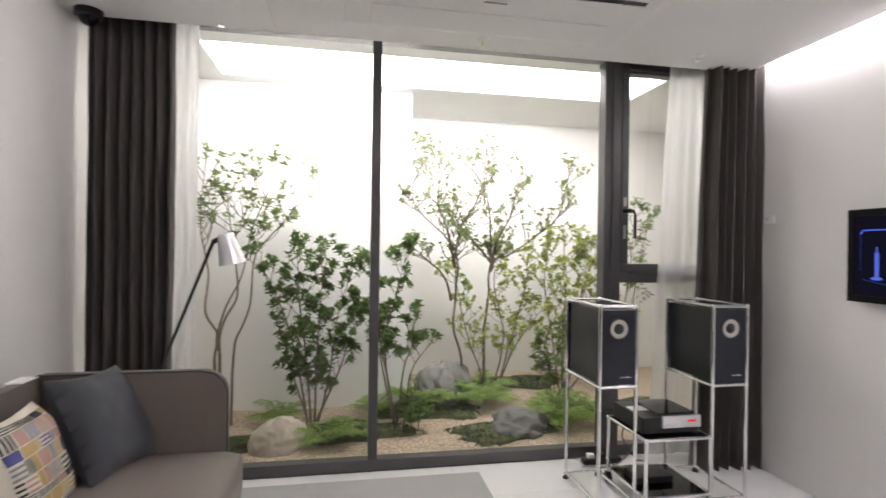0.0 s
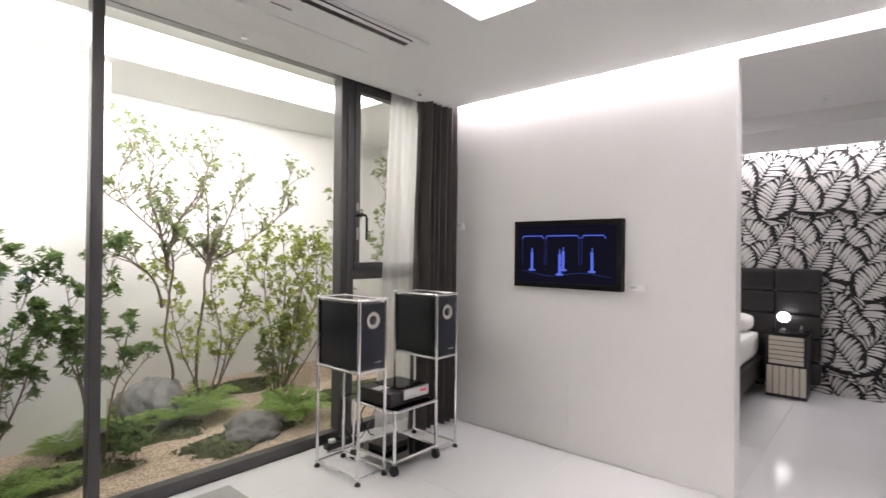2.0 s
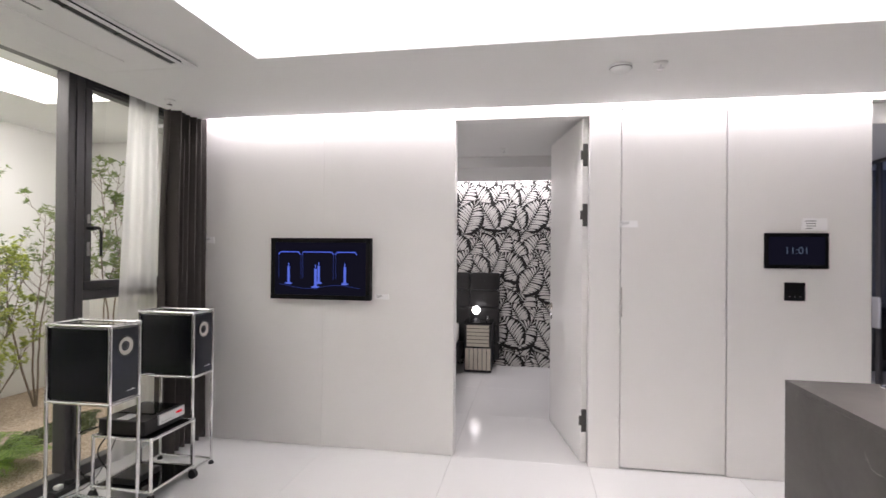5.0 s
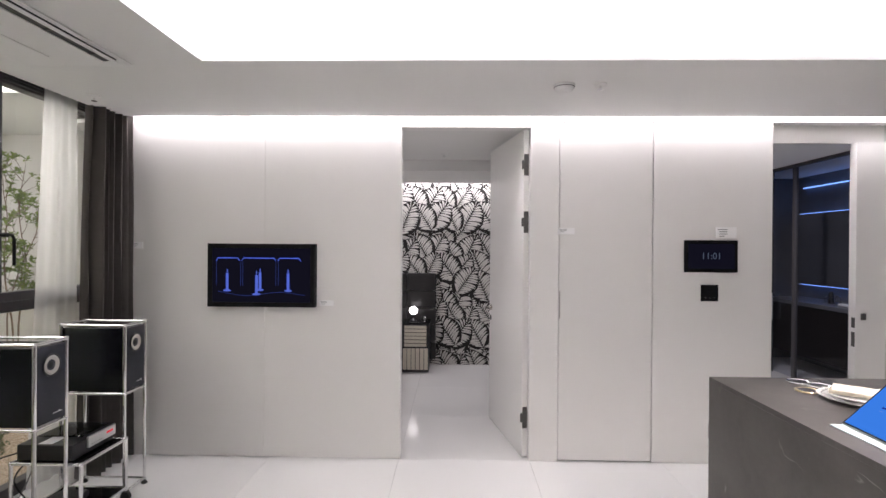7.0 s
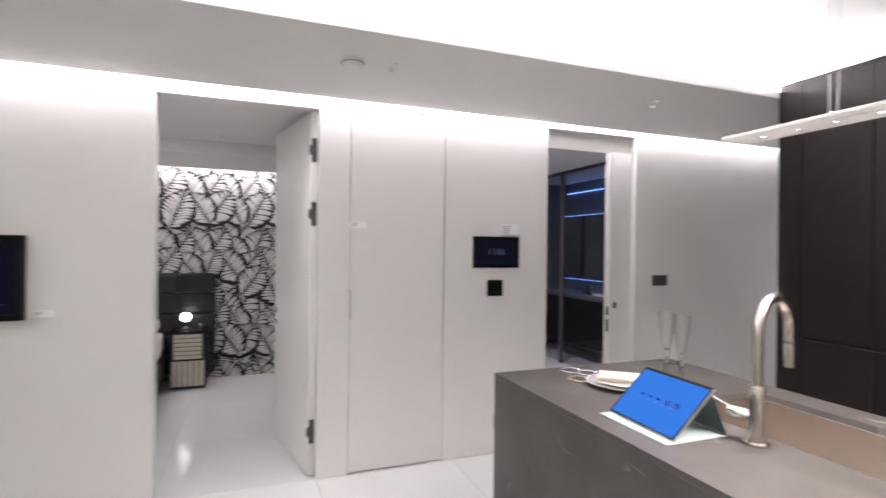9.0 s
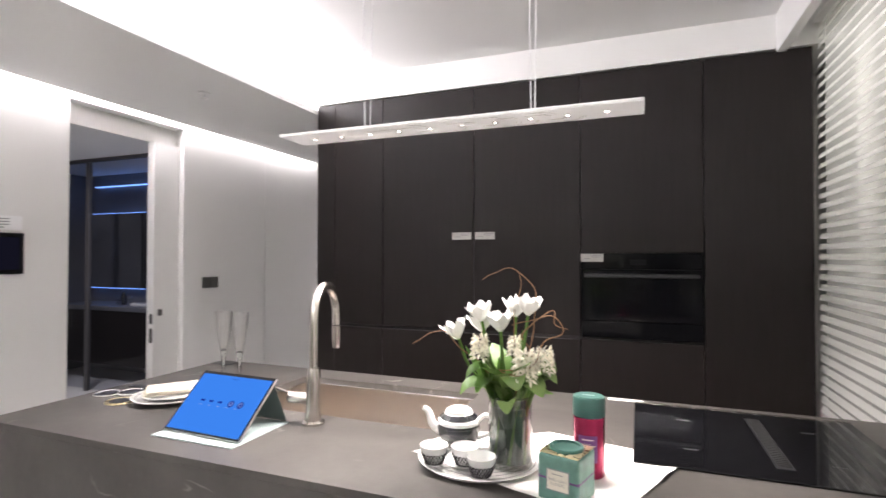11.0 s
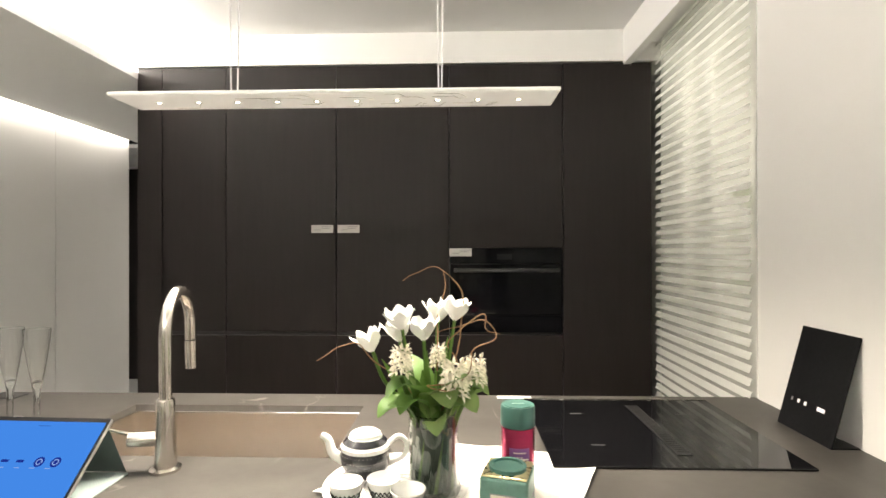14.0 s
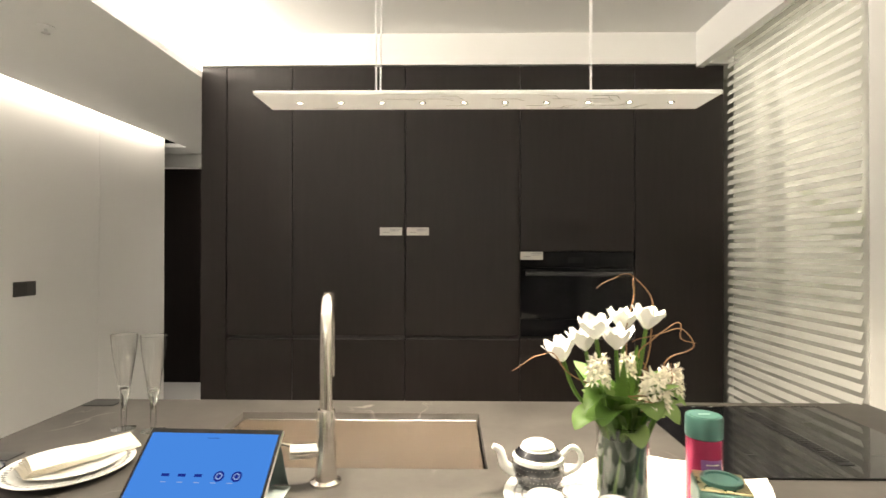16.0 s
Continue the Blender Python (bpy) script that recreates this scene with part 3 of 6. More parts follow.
structure("ground", bm, "gravel", "fine tan gravel of the planted court", "gravel", True)


def rock(name_label, c, size, mat, seed):
    bm = bmesh.new()
    bmesh.ops.create_icosphere(bm, subdivisions=5, radius=1)
    for v in bm.verts:
        d = 1.04 - (0.10 if mat == "rock_pale" else 0.20) * abs(noise.noise(v.co * 2.1 + Vector((seed, seed, 0)))) + 0.05 * noise.noise(v.co * 5.5 + Vector((0, 0, seed))) + 0.022 * noise.noise(v.co * 15) + (0.10 if mat == "rock_pale" else 0.24) * noise.noise(v.co * 1.1 + Vector((seed, 0, 0))) + (0.03 if mat == "rock_pale" else 0.10) * noise.noise(v.co * 2.7 + Vector((0, seed, 0))) + 0.03 * noise.noise(v.co * 8)
        v.co = Vector((v.co.x * size[0] * d, v.co.y * size[1] * d, max(-0.25, v.co.z) * size[2] * d))
    ob = part("rock", bm, mat, None, "", True)
    ob.matrix_basis = pose(c[0], c[1], soil(c[0], c[1]) - 0.01, 0, 0, seed * 37)
    return tagged(ob, name_label, "rock", "rocks in the court")


rock("pale rounded granite rock on the gravel", (0.20, 3.50), (0.19, 0.15, 0.18), "rock_pale", 1)
rock("large grey boulder among ferns", (1.36, 4.20), (0.34, 0.22, 0.27), "rock_grey", 2)
rock("low grey rock on dark moss", (1.76, 3.56), (0.24, 0.16, 0.15), "rock_grey", 5)


def moss(c, rx, ry, seed, h=0.045):
    bm = bmesh.new()
    bmesh.ops.create_grid(bm, x_segments=40, y_segments=30, size=1)
    kill = []
    for v in bm.verts:
        a = math.atan2(v.co.y, v.co.x)
        edge = 0.82 + 0.16 * math.sin(3 * a + seed) + 0.08 * math.sin(7 * a + 2 * seed)
        r = v.co.xy.length / edge
        z = h * math.sqrt(max(0, 1 - r * r)) * (1 + 0.5 * noise.noise(Vector((v.co.x * 5, v.co.y * 5, seed)))) if r < 1 else -0.02
        x, y = c[0] + v.co.x * rx, c[1] + v.co.y * ry
        v.co = Vector((x, y, soil(x, y) + z))
        if r > 1.12:
            kill.append(v)
    bmesh.ops.delete(bm, geom=kill, context="VERTS")
    rng = random.Random(seed)
    for _ in range(1400):
        a, q = rng.uniform(0, 6.283), rng.random() ** 0.5
        edge = (0.82 + 0.16 * math.sin(3 * a + seed) + 0.08 * math.sin(7 * a + 2 * seed)) * q * 1.12
        x, y = c[0] + rx * edge * math.cos(a), c[1] + ry * edge * math.sin(a)
        z = soil(x, y) + h * math.sqrt(max(0, 1 - q * q)) * 0.9
        s, b = rng.uniform(0.004, 0.009), rng.uniform(0, 6.283)
        bm.faces.new([bm.verts.new((x + s * math.cos(b), y + s * math.sin(b), z)), bm.verts.new((x - s * math.cos(b), y - s * math.sin(b), z)), bm.verts.new((x + rng.gauss(0, 0.008), y + rng.gauss(0, 0.008), z + rng.uniform(0.008, 0.02)))])
    return tagged(part("moss_patch", bm, "moss", None, "", True), "low cushion of dark green moss on gravel", "moss", kind="stuff")


for c, rx, ry, s in (((1.62, 3.50), 0.40, 0.15, 1), ((0.66, 3.62), 0.40, 0.17, 2), ((-0.02, 3.50), 0.22, 0.12, 3), ((1.20, 3.93), 0.42, 0.22, 4), ((2.08, 4.47), 0.4, 0.15, 5), ((2.72, 3.81), 0.4, 0.18, 6)):
    moss(c, rx, ry, s)


def add_leaf(verts, faces, p, d, size, rng, slim=1.0):
    """One folded pointed leaf at p along d."""
    d = d.normalized()
    s = d.cross(Vector((rng.uniform(-0.5, 0.5), rng.uniform(-0.5, 0.5), 1)))
    if s.length < 0.05:
        s = d.cross(Vector((1, 0, 0)))
    s.normalize()
    up = s.cross(d)
    k = len(verts)
    w = size * rng.uniform(0.20, 0.27) * slim
    verts += [p, p + d * size * 0.45 + s * w + up * w * 0.35, p + d * size - up * size * 0.12, p + d * size * 0.45 - s * w + up * w * 0.35]
    faces += [(k, k + 1, k + 2), (k, k + 2, k + 3)]


def tree(kind, label, at, height, reach, stems, clear, leaf, leaf_size, tips, seed, lean=(0, 0), r0=0.016, cluster=6):
    """Slender multi-stemmed shrub: curved limbs that fork upwards, with leaf clusters at and near their tips."""
    rng = random.Random(seed)
    base = Vector((at[0], at[1], soil(*at) - 0.02))
    root = thing(kind, label, kind.replace("_", " "), at=base)
    bm, verts, faces = bmesh.new(), [], []

    def limb(p, d, length, r, level):
        steps = 6
        pts = [p.copy()]
        for i in range(steps):
            d = (d + Vector((rng.gauss(0, 0.13), rng.gauss(0, 0.13), 0.03 if level else 0.06))).normalized()
            p = p + d * length / steps
            p.z = min(p.z, height * 1.02)
            if at[1] < 0:
                p.x = max(-0.4, min(0.4, p.x))
            if at[1] > 0:
                p.y = max(3.33 - base.y, min((4.03 if at[0] < 1.0 and at[1] < 4.1 else 4.75) - base.y, p.y))
            pts.append(p.copy())
            if level >= 1 and i >= 2 and rng.random() < tips:
                for _ in range(rng.randint(1, 3)):
                    add_leaf(verts, faces, p, Vector((rng.gauss(0, 1), rng.gauss(0, 1), rng.uniform(-0.2, 0.9))), leaf_size * rng.uniform(0.6, 1.1), rng)
        tube(pts, r, bm, 6, r * 0.55)
        if level < 3 and r > 0.0012:
            for _ in range(rng.randint(2, 3) + (level == 0)):
                q = pts[rng.randint(3, steps)]
                side = Vector((rng.gauss(0, 1), rng.gauss(0, 0.8), rng.uniform(0.2, 0.9))).normalized()
                limb(q, (d * 0.75 + side * 0.75).normalized(), length * rng.uniform(0.5, 0.72), r * 0.52, level + 1)
        if level >= 2 or r <= 0.003:
            for _ in range(rng.randint(cluster - 2, cluster + 3)):
                add_leaf(verts, faces, p + Vector((rng.gauss(0, 0.012), rng.gauss(0, 0.012), rng.gauss(0, 0.012))), d * 0.6 + Vector((rng.gauss(0, 0.8), rng.gauss(0, 0.8), rng.uniform(-0.3, 0.9))), leaf_size * rng.uniform(0.7, 1.15), rng)

    for i in range(stems):
        a = 2 * math.pi * (i + rng.random() * 0.6) / stems
        out = Vector((math.cos(a) * reach + lean[0], math.sin(a) * reach * 0.6 + lean[1], 1))
        limb(Vector((math.cos(a) * 0.03, math.sin(a) * 0.03, 0)), out.normalized(), height * clear * rng.uniform(0.85, 1.1), r0 * rng.uniform(0.7, 1.0), 0)
    part("trunk", bm, "bark", root, "thin grey-brown stems", True)
    poly("crown", verts, faces, leaf, root, "loose clusters of small leaves")
    return root


def grown(kind, label, at, stems, leaf, leaf_size, bare, every, spread, seed, r0=0.012, rosette=6, along=0.25, top=2.30, lean=0.0, round_leaf=1.0):
    """Plant with given curved stems; above the bare height each one puts out side twigs that end in leaf rosettes."""
    rng = random.Random(seed)
    base = Vector((at[0], at[1], soil(*at) - 0.02))
    root = thing(kind, label, kind.replace("_", " "), at=base)
    bm, verts, faces = bmesh.new(), [], []

    def tuft(p, d, n):
        turn = rng.uniform(0, 6.28)
        a = d.orthogonal().normalized()
        b = d.cross(a).normalized()
        for k in range(n):
            w = turn + 6.283 * k / n
            add_leaf(verts, faces, p, d * rng.uniform(0.25, 0.9) + a * math.cos(w) + b * math.sin(w) + Vector((0, 0, 0.15)), leaf_size * rng.uniform(0.65, 1.1), rng, round_leaf)

    def twig(p, d, length, r, level):
        pts, n = [p.copy()], 5
        for i in range(n):
            d = (d + Vector((rng.gauss(0, 0.16), rng.gauss(0, 0.12), 0.07))).normalized()
            p = p + d * length / n
            p.y = max(3.34 - base.y, min((4.04 if at[0] < 1.0 else 4.76) - base.y, p.y))
            if p.z > top - base.z:
                break
            pts.append(p.copy())
            if i > 1 and rng.random() < along:
                tuft(p, d, rng.randint(2, 4))
        if len(pts) < 2:
            return
        p = pts[-1]
        tube(pts, r, bm, 5, r * 0.6)
        tuft(p, d, rng.randint(rosette - 2, rosette + 1))
        if level < 2:
            for _ in range(rng.randint(1, 2)):
                side = Vector((rng.gauss(0, 1), rng.gauss(0, 0.7), rng.uniform(-0.1, 0.8))).normalized()
                twig(pts[min(rng.randint(2, 4), len(pts) - 1)], (d * 0.8 + side * 0.8).normalized(), length * rng.uniform(0.5, 0.75), r * 0.65, level + 1)

    for stem in stems:
        y0 = rng.uniform(-0.05, 0.05)
        path = smooth_path([(x - base.x, y0 * min(1, i) + lean * (z - 0.1), z - base.z) for i, (x, z) in enumerate(stem)], 7)
        r = r0 * rng.uniform(0.8, 1.0)
        path = [p + Vector((0.006 * noise.noise(p * 9 + Vector((seed, 0, 0))), 0.01 * noise.noise(p * 7), 0)) for p in path]
        tube(path, r, bm, 7, r * 0.22)
        gone = 0
        for p, q in zip(path, path[1:]):
            gone += (q - p).length
            if q.z > bare - base.z and gone > every * rng.uniform(0.6, 1.3):
                gone = 0
                d = (q - p).normalized()
                side = Vector((rng.choice((-1, 1)) * rng.uniform(0.4, 1.1), rng.gauss(0, 0.6), rng.uniform(0.0, 0.7))).normalized()
                twig(q, (d * 0.6 + side).normalized(), spread * rng.uniform(0.55, 1.15), r * 0.32, 0)
        twig(path[-1], (path[-1] - path[-2]).normalized(), spread * 0.7, r * 0.22, 1)
    part("trunk", bm, "bark", root, "thin grey-brown stems", True)
    poly("crown", verts, faces, leaf, root, "loose rosettes of small leaves")
    return root


grown("garden_tree", "slender tree with crossing stems and sparse pale green leaves", (-0.20, 3.85), (
    ((-0.21, 0.06), (-0.26, 0.49), (-0.24, 0.67), (-0.32, 0.83), (-0.30, 1.07), (-0.35, 1.39), (-0.33, 1.73)),
    ((-0.21, 0.06), (-0.22, 0.53), (-0.24, 0.66), (-0.19, 0.85), (-0.09, 1.07), (-0.02, 1.38), (0.09, 1.67)),
    ((-0.16, 0.06), (-0.16, 0.43), (-0.14, 0.63), (-0.06, 0.83), (-0.03, 1.13), (0.02, 1.27), (0.17, 1.44), (0.28, 1.63)),
    ((-0.21, 0.06), (-0.24, 0.67), (-0.13, 0.94), (-0.16, 1.26), (-0.20, 1.59))),
    "leaf_mid", 0.046, 1.22, 0.055, 0.22, 11, 0.0125, 5, 0.3, 2.08, lean=-0.04)
grown("garden_shrub", "dense upright shrub with glossy deep green leaves", (0.38, 3.74), (
    ((0.35, 0.06), (0.27, 0.54), (0.17, 0.88), (0.04, 1.15)),
    ((0.37, 0.06), (0.32, 0.59), (0.28, 0.93), (0.26, 1.24)),
    ((0.39, 0.06), (0.40, 0.59), (0.42, 0.93), (0.45, 1.19)),
    ((0.41, 0.06), (0.49, 0.45), (0.53, 0.79), (0.63, 1.13)),
    ((0.38, 0.06), (0.53, 0.40), (0.60, 0.61), (0.66, 0.79)),
    ((0.36, 0.06), (0.26, 0.40), (0.20, 0.61))),
    "leaf_deep", 0.042, 0.26, 0.030, 0.13, 21, 0.0095, 8, 0.75, 1.36)
grown("garden_shrub", "open deep green shrub with bare lower stems", (0.93, 3.73), (
    ((0.92, 0.06), (0.89, 0.31), (0.82, 0.60), (0.79, 0.89), (0.76, 1.10)),
    ((0.93, 0.06), (0.85, 0.57), (0.91, 0.89), (0.99, 1.23)),
    ((0.94, 0.07), (0.98, 0.45), (1.03, 0.60), (1.05, 0.80)),
    ((0.92, 0.06), (0.81, 0.55), (0.69, 0.81)),
    ((0.99, 0.07), (1.04, 0.41), (1.15, 0.58))),
    "leaf_deep", 0.042, 0.46, 0.036, 0.12, 22, 0.0095, 8, 0.65, 1.36)
grown("garden_tree", "tall tree with one bent trunk and an airy crown", (1.51, 4.33), (
    ((1.51, 0.17), (1.49, 0.41), (1.41, 0.65), (1.41, 0.94), (1.40, 1.21), (1.30, 1.36), (1.12, 1.52), (1.04, 1.68), (1.11, 1.90)),
    ((1.40, 1.12), (1.40, 1.21), (1.44, 1.44), (1.54, 1.63), (1.62, 1.90)),
    ((1.39, 1.17), (1.33, 1.41), (1.25, 1.61), (1.25, 1.85)),
    ((1.39, 0.87), (1.37, 0.93), (1.30, 1.08), (1.10, 1.25))),
    "leaf_mid", 0.031, 1.12, 0.034, 0.17, 31, 0.0140, 6, 0.4, 2.14, lean=-0.25)
grown("garden_tree", "tall tree with a curved trunk and an airy spreading crown", (1.74, 4.40), (
    ((1.73, 0.16), (1.70, 0.59), (1.72, 0.90), (1.72, 1.16), (1.87, 1.23), (2.09, 1.39), (2.26, 1.56), (2.31, 1.88)),
    ((1.72, 1.09), (1.72, 1.16), (1.57, 1.33), (1.44, 1.47), (1.36, 1.58)),
    ((1.72, 1.09), (1.75, 1.31), (1.84, 1.51), (1.90, 1.80)),
    ((1.72, 1.09), (1.70, 1.40), (1.67, 1.63), (1.56, 1.84))),
    "leaf_mid", 0.031, 1.12, 0.034, 0.17, 33, 0.0130, 6, 0.4, 2.10, lean=-0.2)
grown("garden_shrub", "yellow-green leafed shrub against the white wall", (1.77, 4.26), (
    ((1.69, 0.17), (1.64, 0.33), (1.54, 0.58), (1.47, 0.89), (1.43, 1.04)),
    ((1.78, 0.17), (1.84, 0.55), (1.76, 0.94), (1.74, 1.24)),
    ((1.82, 0.18), (1.93, 0.47), (2.06, 0.66), (2.16, 0.78)),
    ((1.82, 0.18), (1.89, 0.51), (1.99, 0.89), (2.05, 1.18))),
    "leaf_light", 0.030, 0.34, 0.026, 0.16, 41, 0.0085, 6, 0.7, 1.40, lean=-0.05, round_leaf=1.7)
grown("garden_shrub", "yellow-green leafed shrub against the white wall", (2.32, 4.15), (
    ((2.33, 0.08), (2.50, 0.50), (2.66, 0.85), (2.74, 1.15)),
    ((2.34, 0.08), (2.60, 0.40), (2.80, 0.72)),
    ((2.33, 0.10), (2.45, 0.70), (2.52, 1.05), (2.56, 1.30)),
    ((2.30, 0.13), (2.23, 0.63), (2.17, 0.98), (2.19, 1.24)),
    ((2.32, 0.13), (2.33, 0.64), (2.35, 1.03), (2.32, 1.34)),
    ((2.33, 0.13), (2.42, 0.59), (2.50, 0.98), (2.60, 1.28)),
    ((2.34, 0.13), (2.48, 0.49), (2.60, 0.76))),
    "leaf_light", 0.030, 0.30, 0.020, 0.17, 42, 0.0085, 6, 0.8, 1.50, round_leaf=1.7)
grown("garden_shrub", "low green shrub beside the gravel", (2.16, 3.98), (
    ((2.14, 0.10), (2.08, 0.28), (1.99, 0.45)),
    ((2.16, 0.10), (2.13, 0.38), (2.11, 0.58)),
    ((2.17, 0.10), (2.21, 0.39), (2.25, 0.65)),
    ((2.18, 0.10), (2.27, 0.29), (2.33, 0.46))),
    "leaf_mid", 0.040, 0.16, 0.040, 0.12, 43, 0.007, 6, 0.6, 0.74)
grown("garden_tree", "slender tree with sparse green leaves at the court's end", (2.99, 4.32), (
    ((2.99, 0.14), (2.94, 0.65), (3.00, 1.15), (3.03, 1.59)),
    ((3.00, 0.14), (3.04, 0.75), (3.12, 1.20), (3.19, 1.50)),
    ((2.98, 0.14), (2.86, 0.65), (2.79, 1.04), (2.85, 1.34))),
    "leaf_mid", 0.042, 0.70, 0.07, 0.20, 51, 0.009, 5, 0.35, 1.85)
grown("garden_tree", "thin-stemmed tree with green leaves near the court's end wall", (3.67, 4.30), (
    ((3.67, 0.17), (3.62, 0.76), (3.54, 1.21), (3.56, 1.66), (3.51, 2.05)),
    ((3.69, 0.17), (3.71, 0.86), (3.77, 1.31), (3.70, 1.71), (3.76, 2.11)),
    ((3.67, 0.17), (3.57, 0.86), (3.69, 1.26), (3.85, 1.56), (3.90, 1.92))),
    "leaf_mid", 0.050, 0.95, 0.055, 0.20, 55, 0.009, 5, 0.4, 2.2)
tree("garden_shrub", "seedling with a few green leaves on the gravel", (1.05, 3.62), 0.22, 0.35, 3, 0.5, "leaf_deep", 0.06, 0.8, 53, cluster=5, r0=0.004)


def fern(at, size, fronds, seed):
    rng = random.Random(seed)
    base = Vector((at[0], at[1], soil(*at) - 0.005))
    root = thing("fern", "bright green fern with arching fronds", "fern", "ferns in the court", at=base)
    for i in range(fronds):
        a = 2 * math.pi * i / fronds + rng.uniform(-0.3, 0.3)
        out, rise = size * rng.uniform(0.7, 1.1), size * rng.uniform(0.5, 1.0)
        verts, faces, n = [], [], 22
        for k in range(1, n + 1):
            t = k / n
            p = Vector((math.cos(a) * out * t, math.sin(a) * out * t, rise * (1.7 * t - 1.25 * t * t)))
            d = Vector((math.cos(a), math.sin(a), 0.4 - t))
            s = Vector((-math.sin(a), math.cos(a), 0))
            reach = size * 0.24 * math.sin(math.pi * min(1, 0.12 + 0.85 * t)) + 0.006
            for sgn in (-1, 1):
                way = (s * sgn + d * 0.5 + Vector((0, 0, rng.uniform(-0.25, 0.15)))).normalized()
                for j in range(1, 6):
                    q = p + way * reach * j / 5
                    for e in (-1, 1):
                        add_leaf(verts, faces, q, way + way.cross(Vector((0, 0, 1))) * e * 0.9, reach * 0.34 * (1.15 - j / 6), rng, 1.1)
        poly("frond", verts, faces, "fern", root)


for k, (at, s, f) in enumerate((((2.10, 3.63), 0.33, 20), ((0.48, 3.50), 0.24, 16), ((0.68, 3.59), 0.16, 12), ((0.15, 3.90), 0.24, 12), ((1.12, 4.00), 0.30, 18), ((1.62, 4.06), 0.34, 20), ((1.40, 3.98), 0.26, 16), ((2.20, 3.93), 0.22, 14), ((-0.25, 3.45), 0.14, 9), ((0.80, 3.96), 0.2, 12))):
    fern(at, s, f, 60 + k)


# ---- curtains ----
def curtain(name, label, x0, x1, y, top, mat, folds, depth, seed, thin=0.004, flare=0.0):
    """Gathered cloth hanging in uneven folds."""
    rng = random.Random(seed)
    bm, n, rows = bmesh.new(), folds * 10, 26
    amp = [rng.uniform(0.6, 1.0) for _ in range(folds + 2)]
    grid = []
    for j in range(rows + 1):
        z = 0.012 + (top - 0.012) * j / rows
        row = []
        for i in range(n + 1):
            u = i / n * folds
            a = amp[int(u)] * (1 - (u % 1)) + amp[int(u) + 1] * (u % 1)
            wob = 0.25 * noise.noise(Vector((u * 0.7, z * 0.9, seed)))
            left = x0 - flare * (1 - z / top)
            row.append(bm.verts.new((left + (x1 - left) * i / n + 0.008 * noise.noise(Vector((u, z * 2, seed + 9))), y + depth * a * math.sin(2 * math.pi * u + wob * 2) * (0.75 + 0.25 * (1 - z / top)), z)))
        grid.append(row)
    for p, q in zip(grid, grid[1:]):
        for i in range(n):
            bm.faces.new((p[i], p[i + 1], q[i + 1], q[i]))
    ob = part(name, bm, mat, None, "", True)
    if thin:
        m = ob.modifiers.new("cloth", "SOLIDIFY")
        m.thickness = thin
    return tagged(ob, label, "curtain", "curtains at the court window")


curtain("curtain", "dark brown-grey full-length curtain gathered in folds", -0.645, -0.255, 2.99, 2.475, "curtain", 7, 0.045, 1)
curtain("curtain", "dark brown-grey full-length curtain gathered in folds", 2.655, 2.985, 2.888, 2.475, "curtain", 6, 0.075, 2, flare=0.07)
curtain("sheer_curtain", "thin white see-through curtain behind the dark one", -0.42, -0.185, 3.115, 2.475, "sheer", 4, 0.012, 3, 0)
curtain("sheer_curtain", "thin white see-through curtain behind the dark one", 2.55, 2.82, 3.115, 2.475, "sheer", 4, 0.012, 4, 0, flare=0.13)

# ---- ceiling fittings ----
ac = thing("ceiling_air_conditioner", "white one-way cassette air conditioner set in the ceiling", "air conditioner", at=(1.23, 2.44, 2.340))
bm = box((-0.71, -0.27, -0.022), (0.71, 0.27, 0.0), 0.012)
for v in bm.verts:
    if v.co.z < -0.012:
        v.co.x, v.co.y = v.co.x * 0.94, v.co.y * 0.90 - 0.01
part("panel", bm, "ceiling", ac)
part("outlet", box((-0.60, -0.255, -0.026), (0.60, -0.175, -0.014), 0.003), "black", ac, "dark air outlet slot")
part("flap", box((-0.60, -0.20, -0.034), (0.60, -0.165, -0.028), 0.002), "ceiling", ac)
part("flap", box((-0.60, -0.262, -0.034), (0.60, -0.24, -0.028), 0.002), "ceiling", ac)
for k in range(5):
    part("vane", box((-0.50 + 0.25 * k - 0.006, -0.24, -0.032), (-0.50 + 0.25 * k + 0.006, -0.18, -0.02)), "switch", ac)
part("grille", box((-0.55, 0.02, -0.027), (0.55, 0.2, -0.0215), 0.003), "ceiling", ac)
part("marking", box((-0.08, -0.09, -0.0235), (0.02, -0.078, -0.0215)), "print_grey", ac)
hatch = thing("access_hatch", "white flush access panel in the ceiling", "hatch", at=(-0.045, 2.63, 2.340))
part("panel", box((-0.28, -0.22, -0.014), (0.28, 0.22, 0.0), 0.004), "ceiling", hatch)


def sprinkler(at):
    root = thing("sprinkler_head", "small white and chrome ceiling sprinkler head", "sprinkler", "ceiling sprinklers", at=at)
    part("rose", lathe([(0, 0), (0.034, 0), (0.034, -0.004), (0.02, -0.010), (0, -0.010)], n=24), "ceiling", root, smooth=True)
    bm = rod((0, 0, -0.01), (0, 0, -0.026), 0.006)
    rod((0, 0, -0.026), (0, 0, -0.029), 0.016, bm=bm, n=16)
    part("deflector", bm, "chrome", root)
    return root


